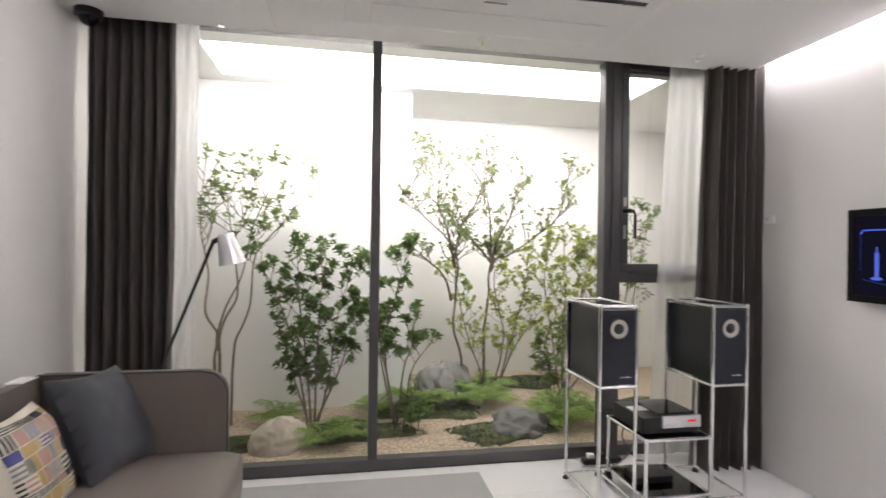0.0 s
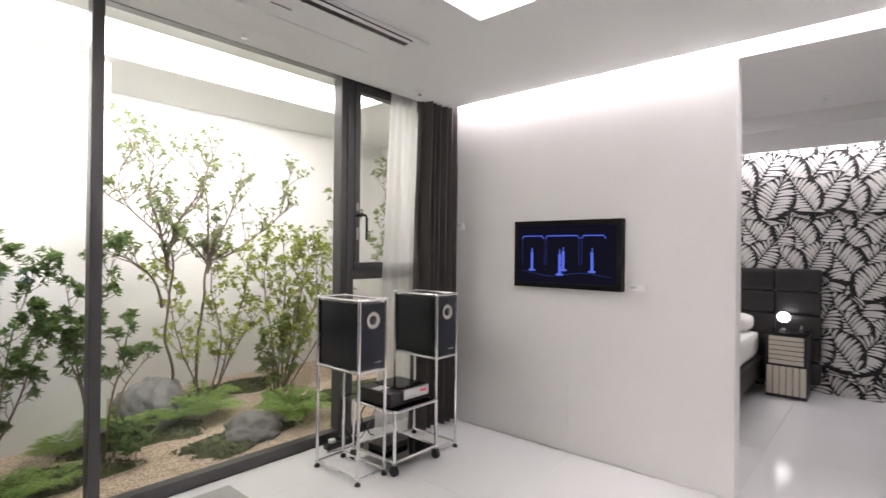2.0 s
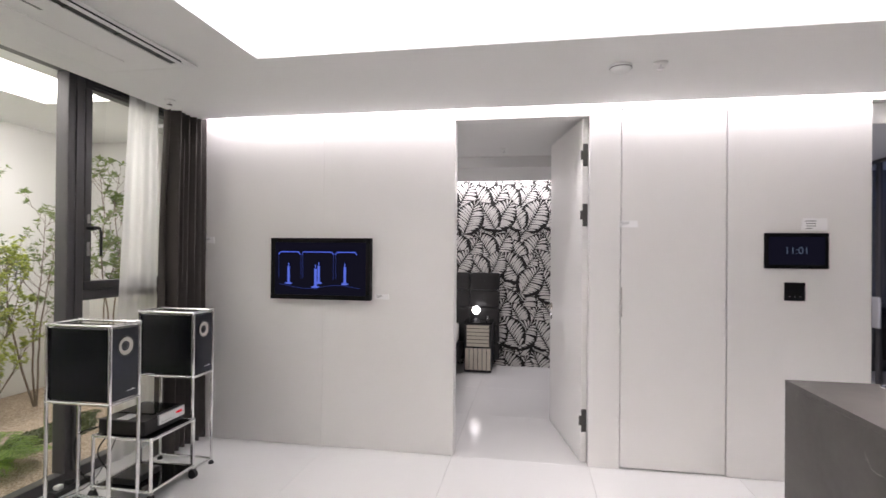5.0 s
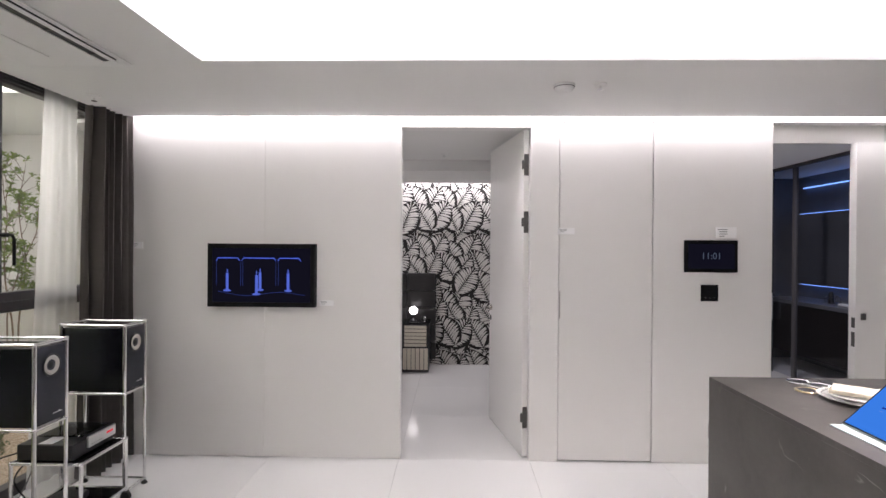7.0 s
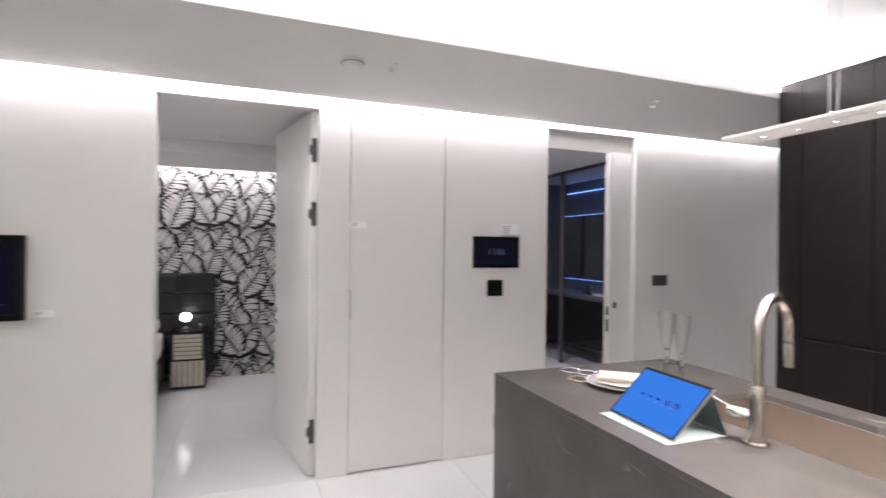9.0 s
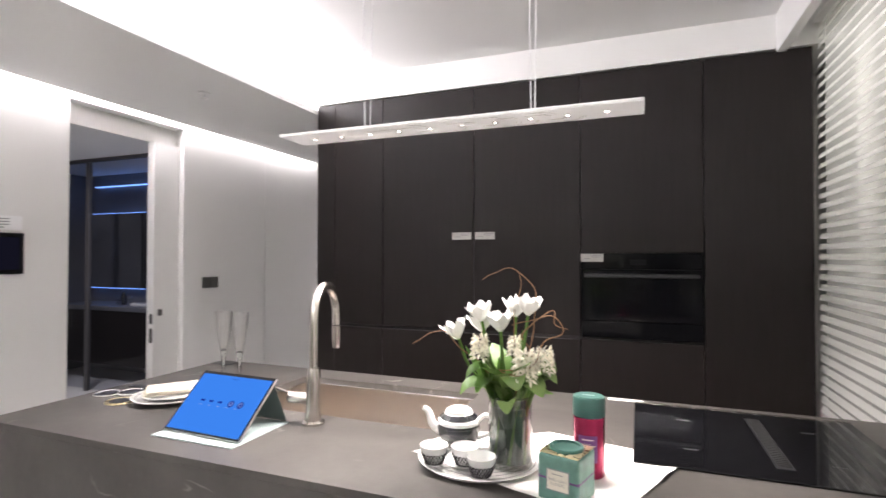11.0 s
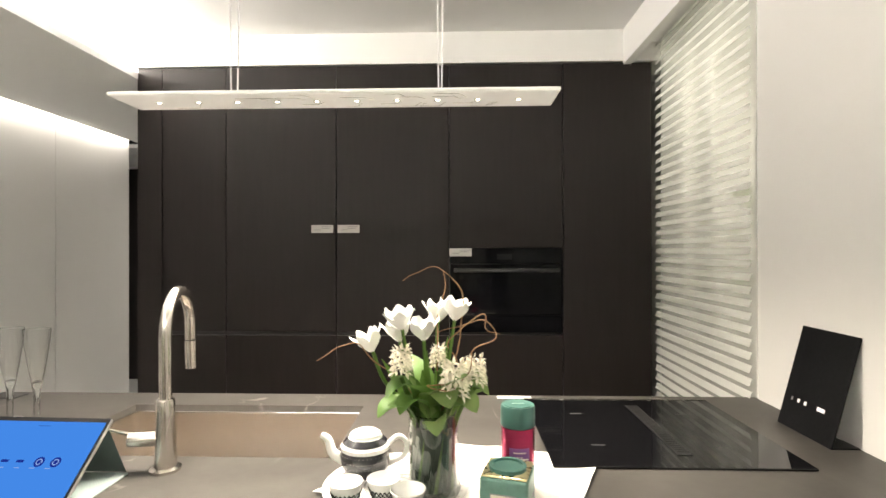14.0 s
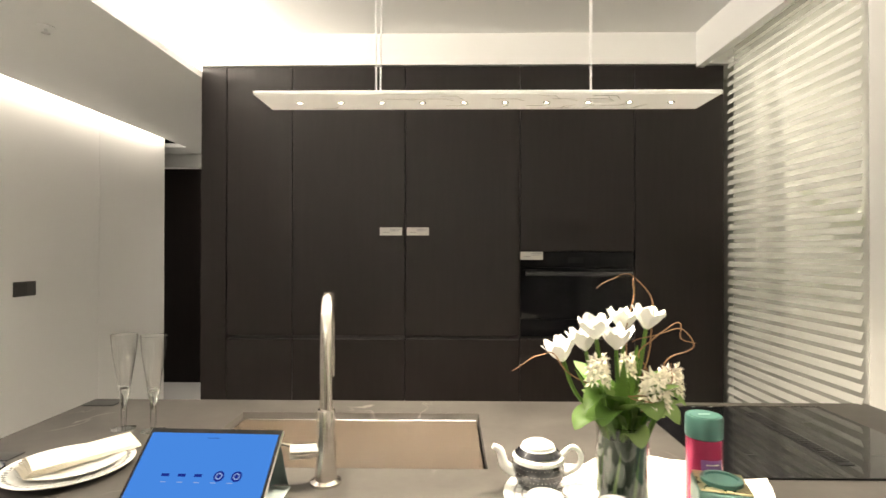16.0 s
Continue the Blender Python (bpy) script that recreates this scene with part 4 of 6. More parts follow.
first = sprinkler((1.257, 2.785, 2.340))
for x, y in ((-0.013, 2.84), (2.46, 2.745), (2.244, -0.159), (2.235, -1.784)):
    copy_thing(first, pose(x, y, 2.340))
copy_thing(first, pose(4.3, 0.72, 2.345))
det = thing("smoke_detector", "round white smoke detector on the ceiling", "smoke detector", at=(2.255, 0.03, 2.340))
part("body", lathe([(0, 0), (0.055, 0), (0.055, -0.012), (0.044, -0.03), (0.03, -0.036), (0, -0.037)], n=36), "ceiling", det, smooth=True)
part("vent_ring", lathe([(0.0555, -0.013), (0.0545, -0.016), (0.0525, -0.017)], n=36), "print_grey", det)
cam_dome = thing("dome_camera", "black dome security camera under the ceiling", "camera", at=(-0.59, 2.86, 2.340))
part("ring", lathe([(0, 0), (0.058, 0), (0.058, -0.028), (0.045, -0.034), (0, -0.034)], n=36), "black", cam_dome, smooth=True)
part("dome", ball((0, 0, -0.032), 0.042, scale=(1, 1, 0.95), u=24), "blackglass", cam_dome, smooth=True)

# ---- doors of the long wall ----
d1 = structure("door_1", box((-0.02, 0, 0.006), (0.02, 0.858, 2.285), 0.002), "door", "satin white full-height door standing open into the bedroom", "door")
d1.matrix_basis = pose(3.06, 0.118, 0, 0, 0, -78.5)
for z in (0.279, 1.642, 2.041):
    bm = box((-0.017, -0.0035, z - 0.075), (0.017, 0.0, z + 0.075), 0.003)
    rod((-0.024, 0.002, z - 0.03), (-0.024, 0.002, z + 0.03), 0.008, bm=bm)
    part("hinge", bm, "switch", d1, "dark metal hinge")
for sx in (-1, 1):
    bm = rod((sx * 0.02, 0.80, 0.955), (sx * 0.026, 0.80, 0.955), 0.025, n=24)
    rod((sx * 0.02, 0.80, 0.955), (sx * 0.065, 0.80, 0.955), 0.009, bm=bm)
    rod((sx * 0.065, 0.806, 0.955), (sx * 0.065, 0.675, 0.955), 0.009, bm=bm)
    part("door_handle", bm, "nickel", d1, "chrome lever handle", True)
    part("keyhole", rod((sx * 0.02, 0.80, 0.87), (sx * 0.025, 0.80, 0.87), 0.022, n=24), "chrome", d1, "chrome key rose")
bm = box((3.0, 0.985, 0.0), (3.12, 0.995, 2.298))
box((3.0, 0.088, 0.0), (3.12, 0.096, 2.298), bm=bm)
box((3.0, 0.096, 2.288), (3.12, 0.985, 2.298), bm=bm)
structure("trim_door_1", bm, "door", "slim white door lining", "trim")
d2 = structure("door_2", box((3.003, -0.733, 0.012), (3.043, -0.102, 2.32), 0.0015), "door", "closed white flush closet door", "door")
part("pull", box((3.0015, -0.112, 0.98), (3.006, -0.104, 1.17)), "tag_grey", d2, "narrow grey edge pull")
structure("trim_closet", box((3.046, -0.7385, 0.0), (3.1, -0.0985, 2.33)), "door", "white rebate behind the closet door", "trim")
d3 = structure("door_3", box((3.045, -2.334, 0.012), (3.085, -2.13, 2.2), 0.0015), "door", "white sliding pocket door pushed open", "door")
part("lock", box((3.041, -2.20, 0.985), (3.046, -2.165, 1.03), 0.002), "switch", d3, "small dark square lock")
part("edge_pull", box((3.05, -2.1305, 0.93), (3.08, -2.1285, 1.0)), "switch", d3, "dark edge pull")
part("edge_pull", box((3.05, -2.1305, 0.80), (3.08, -2.1285, 0.90)), "switch", d3, "dark edge pull")
bm = box((3.0, -2.345, 0.0), (3.03, -2.335, 2.325))
box((3.0, -1.536, 0.0), (3.12, -1.526, 2.325), bm=bm)
box((3.095, -2.335, 0.0), (3.12, -2.14, 2.2), bm=bm)
structure("trim_door_3", bm, "door", "white lining of the pocket door", "trim")

# ---- tall kitchen cabinets ----
Y, TOP, GAP = -2.41, 2.402, 0.963


def cabinet(x0, x1, label, fronts):
    """A tall unit: carcass with separate door fronts; finger gaps between lower and upper fronts."""
    root = thing("tall_cabinet", label, "cabinet", "tall kitchen cabinets", at=(x0, Y, 0))
    w = x1 - x0
    part("carcass", box((0.001, -0.55, 0.0), (w - 0.001, -0.024, TOP - 0.004)), "dark", root)
    for z0, z1, name in fronts:
        part(name, box((0.0018, -0.021, z0), (w - 0.0018, 0.0, z1), 0.0012), "wood", root)
    return root


TALL = ((0.10, GAP - 0.012, "drawer_front"), (GAP + 0.010, TOP - 0.004, "door"))
cabinet(1.762, 1.90, "narrow black-brown oak filler panel beside the tall cabinets", ((0.10, TOP - 0.004, "door"),))
cabinet(1.41, 1.762, "narrow tall black-brown oak cabinet with plain doors", TALL)
cabinet(0.81, 1.41, "tall black-brown oak cabinet with plain doors", TALL)
cabinet(0.203, 0.81, "tall black-brown oak cabinet with plain doors", TALL)
cabinet(-0.40, 0.203, "tall black-brown oak oven housing with plain doors", ((0.10, GAP - 0.006, "drawer_front"), (1.423, TOP - 0.004, "door")))
cabinet(-0.865, -0.40, "wide plain black-brown oak end panel", ((0.10, TOP - 0.004, "door"),))
oven = thing("built_in_oven", "black glass built-in compact oven with a bar handle", "oven", at=(-0.40, Y, 0.968))
part("front", box((0.005, -0.02, 0.095), (0.598, 0.004, 0.365), 0.002), "oven_glass", oven)
part("control_panel", box((0.005, -0.02, 0.369), (0.598, 0.004, 0.450), 0.002), "oven_glass", oven)
part("base_panel", box((0.005, -0.02, 0.004), (0.598, 0.003, 0.091), 0.002), "oven_glass", oven)
bm = box((0.025, 0.03, 0.325), (0.578, 0.045, 0.345), 0.004)
for x in (0.06, 0.54):
    box((x - 0.01, 0.0, 0.33), (x + 0.01, 0.032, 0.34), bm=bm)
part("handle", bm, "black", oven, "dark bar handle")
part("display", box((0.27, 0.004, 0.39), (0.35, 0.0048, 0.42)), "board", oven)

# ---- island ----
X0, X1, YN, YF, H = -0.906, 1.858, -0.555, -1.556, 0.88
SX0, SX1, SY0, SY1 = 0.475, 1.262, -1.415, -0.985
island = thing("kitchen_island", "kitchen island clad in grey stone with fine white veins", "island", at=(0, 0, 0))
xs, ys = (X0, SX0, SX1, X1), (YF, SY0, SY1, YN)
bm = bmesh.new()
for z in (H, H - 0.02):
    vs = [[bm.verts.new((x, y, z)) for x in xs] for y in ys]
    for j in range(3):
        for i in range(3):
            if (i, j) != (1, 1):
                f = (vs[j][i], vs[j][i + 1], vs[j + 1][i + 1], vs[j + 1][i])
                bm.faces.new(f if z == H else f[::-1])
    if z == H:
        upper = vs
for ring in ([(0, 0), (0, 3), (3, 3), (3, 0)], [(1, 1), (2, 1), (2, 2), (1, 2)]):
    for (a, b), (c, d) in zip(ring, ring[1:] + ring[:1]):
        js, is_ = sorted((a, c)), sorted((b, d))
        line = [(j, i) for j in range(js[0], js[1] + 1) for i in range(is_[0], is_[1] + 1)]
        if (a, b) != line[0]:
            line = line[::-1]
        for (j, i), (j2, i2) in zip(line, line[1:]):
            bm.faces.new((upper[j][i], upper[j2][i2], vs[j2][i2], vs[j][i]))
bmesh.ops.recalc_face_normals(bm, faces=bm.faces)
part("worktop", bm, "stone", island)
bm = box((X0, YN - 0.022, 0.0), (X1, YN, H - 0.021))
part("front_panel", bm, "stone", island)
part("end_panel", box((X1 - 0.022, YF, 0.0), (X1, YN - 0.0225, H - 0.021)), "stone", island)
part("back_panel", box((X0, YF, 0.0), (X1 - 0.0225, YF + 0.022, H - 0.021)), "wood", island)
sink = thing("sink", "brushed steel undermount sink basin", "sink", at=(0, 0, 0))
bm = bmesh.new()
top = [bm.verts.new(p) for p in ((SX0 - 0.004, SY0 - 0.004, H - 0.021), (SX1 + 0.004, SY0 - 0.004, H - 0.021), (SX1 + 0.004, SY1 + 0.004, H - 0.021), (SX0 - 0.004, SY1 + 0.004, H - 0.021))]
low = [bm.verts.new((v.co.x, v.co.y, H - 0.23)) for v in top]
bm.faces.new(low)
for k in range(4):
    bm.faces.new((top[k], top[(k + 1) % 4], low[(k + 1) % 4], low[k]))
bmesh.ops.bevel(bm, geom=[e for e in bm.edges if not (e.verts[0] in top and e.verts[1] in top)], offset=0.018, segments=4, profile=0.5, affect="EDGES")
part("basin", bm, "steel", sink, smooth=True)
for lo, hi in (((SX0, SY0, H - 0.026), (SX1, SY0 + 0.009, H - 0.020)), ((SX0, SY1 - 0.009, H - 0.026), (SX1, SY1, H - 0.020)), ((SX0, SY0 + 0.009, H - 0.026), (SX0 + 0.009, SY1 - 0.009, H - 0.020)), ((SX1 - 0.009, SY0 + 0.009, H - 0.026), (SX1, SY1 - 0.009, H - 0.020))):
    part("rim", box(lo, hi, 0.001), "chrome", sink, "bright steel lip")
part("drain", rod((0.86, -1.30, H - 0.2295), (0.86, -1.30, H - 0.226), 0.045, n=28), "chrome", sink)
hob = thing("induction_hob", "black glass induction hob with a central extractor slot", "hob", at=(-0.39, -1.215, H))
part("glass", box((-0.314, -0.278, 0.0), (0.314, 0.278, 0.006), 0.002), "blackglass", hob)
slot = part("extractor_slot", box((-0.052, -0.205, 0.0062), (-0.012, 0.205, 0.008), 0.001), "black", hob, "dark slatted extractor slot")
for k in range(30):
    part("slat", box((-0.048, -0.196 + k * 0.0132, 0.008), (-0.016, -0.191 + k * 0.0132, 0.0105)), "rubber", slot)
part("rear_rim", box((-0.314, -0.28, 0.0), (0.314, -0.278, 0.008)), "steel", hob)
for k in range(9):
    part("control_mark", box((0.24 - k * 0.06, -0.272, 0.0061), (0.252 - k * 0.06, -0.268, 0.0065)), "print_grey", hob)
for cx, cy in ((-0.16, -0.12), (-0.16, 0.14), (0.17, -0.12), (0.17, 0.14)):
    part("zone_mark", box((cx - 0.018, cy - 0.0015, 0.0061), (cx + 0.018, cy + 0.0015, 0.0064)), "print_grey", hob)

# ---- pendant ----
pend = thing("pendant_light", "thin white panel pendant with a row of small lights", "pendant light", at=(0.480, -1.064, 1.812))
bm = box((-0.588, -0.071, 0.0), (0.588, 0.071, 0.011), 0.004)
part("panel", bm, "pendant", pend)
for k in range(10):
    x = -0.489 + k * 0.978 / 9
    part("led_ring", lathe([(0.005, -0.0015), (0.009, -0.0015), (0.009, 0.0), (0.005, 0.0)], (x, 0, -0.0003), n=20), "switch", pend)
    part("led", rod((x, 0, -0.0012), (x, 0, 0.0), 0.0045, n=12), "led", pend, "glowing light point")
rng = random.Random(4)
for k in range(20):
    x, y, s = rng.uniform(-0.5, 0.46), rng.choice((-0.055, -0.03, 0.03, 0.055)), rng.choice((-1, 1))
    bm = box((x, y - 0.0006, -0.0006), (x + rng.uniform(0.03, 0.07), y + 0.0006, -0.0001))
    part("circuit_line", bm, "print_grey", pend)
    bm = tube([(x, y, -0.0002), (x - 0.02, y * 0.4, -0.0002)], 0.0006, n=5)
    part("circuit_line", bm, "print_grey", pend)
for x in (-0.279, 0.281):
    part("cable_stop", rod((x, 0, 0.011), (x, 0, 0.028), 0.010), "chrome", pend)
    for dy in (-0.012, 0.012):
        part("cable", tube([(x + dy * 0.3, dy, 0.02), (x + dy * 0.9, dy * 1.5, 0.785)], 0.0022, n=6), "paper", pend, "thin white suspension cable")
for k in range(5):
    lamp = bpy.data.lights.new("led_spot", "SPOT")
    lamp.energy, lamp.spot_size, lamp.spot_blend, lamp.color, lamp.shadow_soft_size = 41, radians(145), 0.9, WARM, 0.006
    new("led_spot", lamp).matrix_world = pose(0.480 - 0.44 + k * 0.22, -1.064, 1.807)


# ---- loudspeakers on tube stands, and the trolley ----
def ball_frame(root, w, d, z0, z1, name, r=0.0095):
    """Chrome tubes along the edges of a box that stands on the floor plan 0..w, 0..d."""
    for x in (0, w):
        for y in (0, d):
            part("post", rod((x, y, z0), (x, y, z1), r), "chrome", root, smooth=True)
    return root


def bars(root, w, d, z, r=0.0095):
    for a, b in (((0, 0), (w, 0)), ((0, d), (w, d)), ((0, 0), (0, d)), ((w, 0), (w, d))):
        part("rail", rod((*a, z), (*b, z), r * 0.92), "chrome", root, smooth=True)
    for x in (0, w):
        for y in (0, d):
            part("joint", ball((x, y, z), r * 1.3, u=12, v=8), "chrome", root, smooth=True)


def foot(root, x, y):
    bm = rod((x, y, 0.012), (x, y, 0.03), 0.006)
    lathe([(0, 0), (0.016, 0), (0.018, 0.006), (0.012, 0.015), (0, 0.016)], (x, y, 0), n=18, bm=bm)
    part("foot", bm, "rubber", root, "black levelling foot", True)


def speaker(at):
    w, d = 0.192, 0.372
    root = thing("loudspeaker_stand", "dark blue-black loudspeaker box in a chrome tube stand", "loudspeaker", "pair of loudspeakers", at=at)
    ball_frame(root, w, d, 0.03, 1.018, "stand")
    for z in (0.032, 0.615, 1.018):
        bars(root, w, d, z)
    for x in (0, w):
        for y in (0, d):
            foot(root, x, y)
    body = part("cabinet", box((0.006, 0.006, 0.624), (w - 0.006, d - 0.004, 1.002), 0.003), "speaker", root, "glossy black side panels")
    part("baffle", box((0.009, -0.002, 0.627), (w - 0.009, 0.007, 1.000), 0.002), "baffle", root, "matt midnight blue front")
    c = (w / 2, -0.003, 0.905)
    bm = lathe([(0.055, 0), (0.055, 0.004), (0.050, 0.006), (0.048, 0.002)], n=40)
    bm.transform(pose(*c, 90, 0, 0))
    drv = part("driver", bm, "black", body, "black driver surround", True)
    bm = lathe([(0.047, 0.003), (0.040, 0.006), (0.020, -0.004), (0.018, -0.003)], n=40)
    bm.transform(pose(*c, 90, 0, 0))
    part("cone", bm, "cone", body, "cream driver cone", True)
    bm = lathe([(0.018, -0.003), (0.012, 0.006), (0.0, 0.010)], n=28)
    bm.transform(pose(*c, 90, 0, 0))
    part("dust_cap", bm, "black", body, smooth=True)
    part("badge", box((w - 0.085, -0.0035, 0.662), (w - 0.030, -0.0018, 0.665)), "tablet_edge", body)
    part("badge", box((w - 0.050, -0.0035, 0.665), (w - 0.042, -0.0018, 0.670)), "tablet_edge", body)
    return root


sp = speaker((1.803, 2.545, 0))
sp.scale.z = 0.98
copy_thing(sp, pose(2.394, 2.512, 0))

cart = thing("trolley", "chrome tube trolley with black glass shelves on castors", "trolley", at=(2.018, 2.485, 0))
w, d = 0.35, 0.36
ball_frame(cart, w, d, 0.05, 0.355, "trolley")
for z in (0.075, 0.355):
    bars(cart, w, d, z)
    part("shelf", box((0.008, 0.008, z - 0.004), (w - 0.008, d - 0.008, z + 0.004), 0.001), "blackglass", cart, "black glass shelf")
for x in (0, w):
    for y in (0, d):
        bm = rod((x - 0.012, y, 0.026), (x + 0.012, y, 0.026), 0.026, n=22)
        box((x - 0.016, y - 0.012, 0.036), (x + 0.016, y + 0.012, 0.058), 0.003, bm)
        part("castor", bm, "rubber", cart, "black castor")
deck = thing("cd_player", "black hi-fi player with a silver front and red display", "hi-fi player", at=(2.035, 2.53, 0.3595))
part("body", box((0, 0.012, 0.006), (0.31, 0.30, 0.085), 0.004), "black", deck)
part("front", box((0.10, 0.0, 0.034), (0.312, 0.014, 0.092), 0.003), "tablet_edge", deck, "silver front plate")
part("display", box((0.235, -0.002, 0.062), (0.285, 0.0005, 0.073), 0.001), "red_led", deck, "red glowing display")
part("lid", box((0.09, 0.03, 0.094), (0.30, 0.26, 0.100), 0.002), "smoked", deck, "dark clear lid")
for k in range(5):
    part("button", rod((0.12 + 0.018 * k, -0.003, 0.05), (0.12 + 0.018 * k, 0.001, 0.05), 0.005), "chrome", deck)
for x in (0.03, 0.28):
    for y in (0.04, 0.27):
        part("foot", rod((x, y, 0), (x, y, 0.008), 0.012), "rubber", deck)
leaflet = thing("paper_card", "small white card lying on the player", "card", at=(2.05, 2.66, 0.4448))
part("card", box((0, 0, 0), (0.10, 0.07, 0.0015)), "paper", leaflet)
amp = thing("amplifier", "small black amplifier on the lower trolley shelf", "amplifier", at=(2.06, 2.62, 0.0795))
part("body", box((0, 0, 0.0), (0.20, 0.14, 0.035), 0.004), "black", amp)
for k, pts in enumerate((((2.06, 2.83, 0.40), (1.99, 2.92, 0.36), (2.02, 2.95, 0.18), (2.12, 2.93, 0.03), (2.20, 2.99, 0.012)), ((2.25, 2.83, 0.39), (2.30, 2.93, 0.30), (2.24, 2.97, 0.12), (2.12, 2.98, 0.02), (1.95, 3.02, 0.012)), ((2.20, 2.83, 0.38), (2.16, 2.95, 0.22), (2.26, 2.98, 0.06), (2.35, 3.04, 0.012)))):
    c = part("cable", tube(smooth_path(pts), 0.004, n=6), "rubber" if k != 1 else "print_grey", None, "", True)
    tagged(c, "thin cable hanging behind the hi-fi trolley", "cable", "hi-fi cables")
strip = thing("power_strip", "white and black power strip on the floor", "power strip", at=(1.98, 3.05, 0))
part("body", box((0, 0, 0.0), (0.24, 0.055, 0.035), 0.006), "black", strip)
part("plug", box((0.03, 0.01, 0.035), (0.07, 0.045, 0.06), 0.006), "paper", strip)
part("plug", box((0.10, 0.01, 0.035), (0.14, 0.045, 0.06), 0.006), "black", strip)

# ---- framed picture on the long wall ----
tv = thing("framed_screen", "black box-framed video picture of blue-lit candles", "framed picture", at=(3.0, 1.934, 1.262))
TW, TH = 0.370, 0.2165
part("back_box", box((-0.046, -TW, -TH), (0.0, TW, TH), 0.002), "board", tv)
for lo, hi in (((-0.053, -TW, -TH), (-0.046, -TW + 0.032, TH)), ((-0.053, TW - 0.032, -TH), (-0.046, TW, TH)), ((-0.053, -TW + 0.032, -TH), (-0.046, TW - 0.032, -TH + 0.032)), ((-0.053, -TW + 0.032, TH - 0.032), (-0.046, TW - 0.032, TH))):
    part("frame_bar", box(lo, hi, 0.0015), "board", tv)
scr = part("screen", box((-0.0475, -TW + 0.032, -TH + 0.032), (-0.0462, TW - 0.032, TH - 0.032)), "screen", tv, "dark screen with blue candles")
SXF = -0.0478


def flat(name, y0, z0, y1, z1, mat):
    part(name, box((SXF - 0.0006, min(y0, y1), z0), (SXF, max(y0, y1), z1)), mat, scr)


for y, z, s in ((0.235, -0.10, 1.0), (0.032, -0.125, 1.1), (0.008, -0.095, 1.0), (-0.185, -0.10, 1.0)):
    bm = box((SXF - 0.0008, y - 0.009 * s, z), (SXF, y + 0.009 * s, z + 0.115 * s), 0.0003)
    part("candle", bm, "candle", scr)
    flat("wick", y - 0.003, z + 0.118 * s, y + 0.003, z + 0.14 * s, "candle")
    bm = lathe([(0.0, 0.0), (0.027 * s, 0.0)], n=24)
    bm.transform(Matrix.Translation((SXF - 0.0009, y, z - 0.004)) @ Euler((0, radians(90), 0)).to_matrix().to_4x4() @ Matrix.Diagonal((0.28, 1, 1, 1)))
    part("dish", bm, "candle", scr)
for y0, y1 in ((0.31, 0.15), (0.135, -0.10), (-0.115, -0.27)):
    pts = [(SXF - 0.0004, y0, 0.10), (SXF - 0.0004, y0 - 0.012, 0.118), (SXF - 0.0004, y1 + 0.012, 0.118), (SXF - 0.0004, y1, 0.10)]
    part("light_line", tube(pts, 0.0028, n=6), "glowline", scr)
for y in (0.31, 0.142, 0.128, -0.10, -0.118):
    flat("outline", y - 0.001, -0.07, y + 0.001, 0.10, "candle_dim")
part("ground_line", tube(smooth_path([(SXF, 0.30, -0.11), (SXF, 0.1, -0.14), (SXF, -0.12, -0.115), (SXF, -0.30, -0.135)]), 0.0014, n=5), "candle_dim", scr)


# ---- cards, switches and panels on the walls ----
def card(at, w, h, out, mat="paper", lines=3):
    """Small label plate; out: the way it faces ('x' to the room from the long wall, 'y' from the cabinets)."""
    root = thing("label_card", "small printed label card fixed to the surface", "label", "label cards", at=at)
    if out == "x":
        part("plate", box((-0.008, -w / 2, -h / 2), (0, w / 2, h / 2), 0.0006), mat, root)
    else:
        part("plate", box((-w / 2, 0, -h / 2), (w / 2, 0.003, h / 2)), mat, root)
    for k in range(lines):
        z, a = h * (0.28 - 0.2 * k), w * (0.42 if k == 0 else 0.36)
        e = a * (0.1 if k < lines - 1 else -0.3)
        if out == "x":
            part("print_line", box((-0.0086, -e, z - h * 0.03), (-0.008, a, z + h * 0.03)), "print_grey", root)
        else:
            part("print_line", box((-a if k < lines - 1 else e + 0.02, 0.003, z - h * 0.04), (e if k < lines - 1 else a, 0.0036, z + h * 0.04)), "print_grey", root)


card((3.0, -0.146, 1.579), 0.115, 0.042, "x")
card((3.0, -1.226, 1.575), 0.135, 0.075, "x", lines=4)
card((3.0, 1.494, 1.072), 0.10, 0.036, "x")
card((3.0, 2.819, 1.462), 0.07, 0.045, "x")
card((0.885, -2.41, 1.524), 0.118, 0.042, "y", "tag_grey")
card((0.743, -2.41, 1.524), 0.118, 0.042, "y", "tag_grey")
card((0.143, -2.404, 1.397), 0.118, 0.042, "y", "tag_grey")
pad = thing("wall_panel", "black touch panel showing the time on the wall", "control panel", at=(3.0, -1.122, 1.414))
part("body", box((-0.017, -0.178, -0.109), (0, 0.178, 0.109), 0.004), "board", pad)
part("screen", box((-0.0178, -0.155, -0.085), (-0.0168, 0.155, 0.085)), "screen", pad, "dark glass screen")
writing("11:01", 0.062, pose(-0.0185, 0, 0, 90, 0, -90), "digits", pad, "digits")
swp = thing("wall_switch", "square black touch switch on the wall", "switch", at=(3.0, -1.117, 1.165))
part("plate", box((-0.010, -0.058, -0.056), (0, 0.058, 0.056), 0.003), "board", swp)
for k in (-1, 0, 1):
    part("key_mark", box((-0.0106, k * 0.03 - 0.003, -0.033), (-0.0099, k * 0.03 + 0.003, -0.029)), "print_grey", swp)
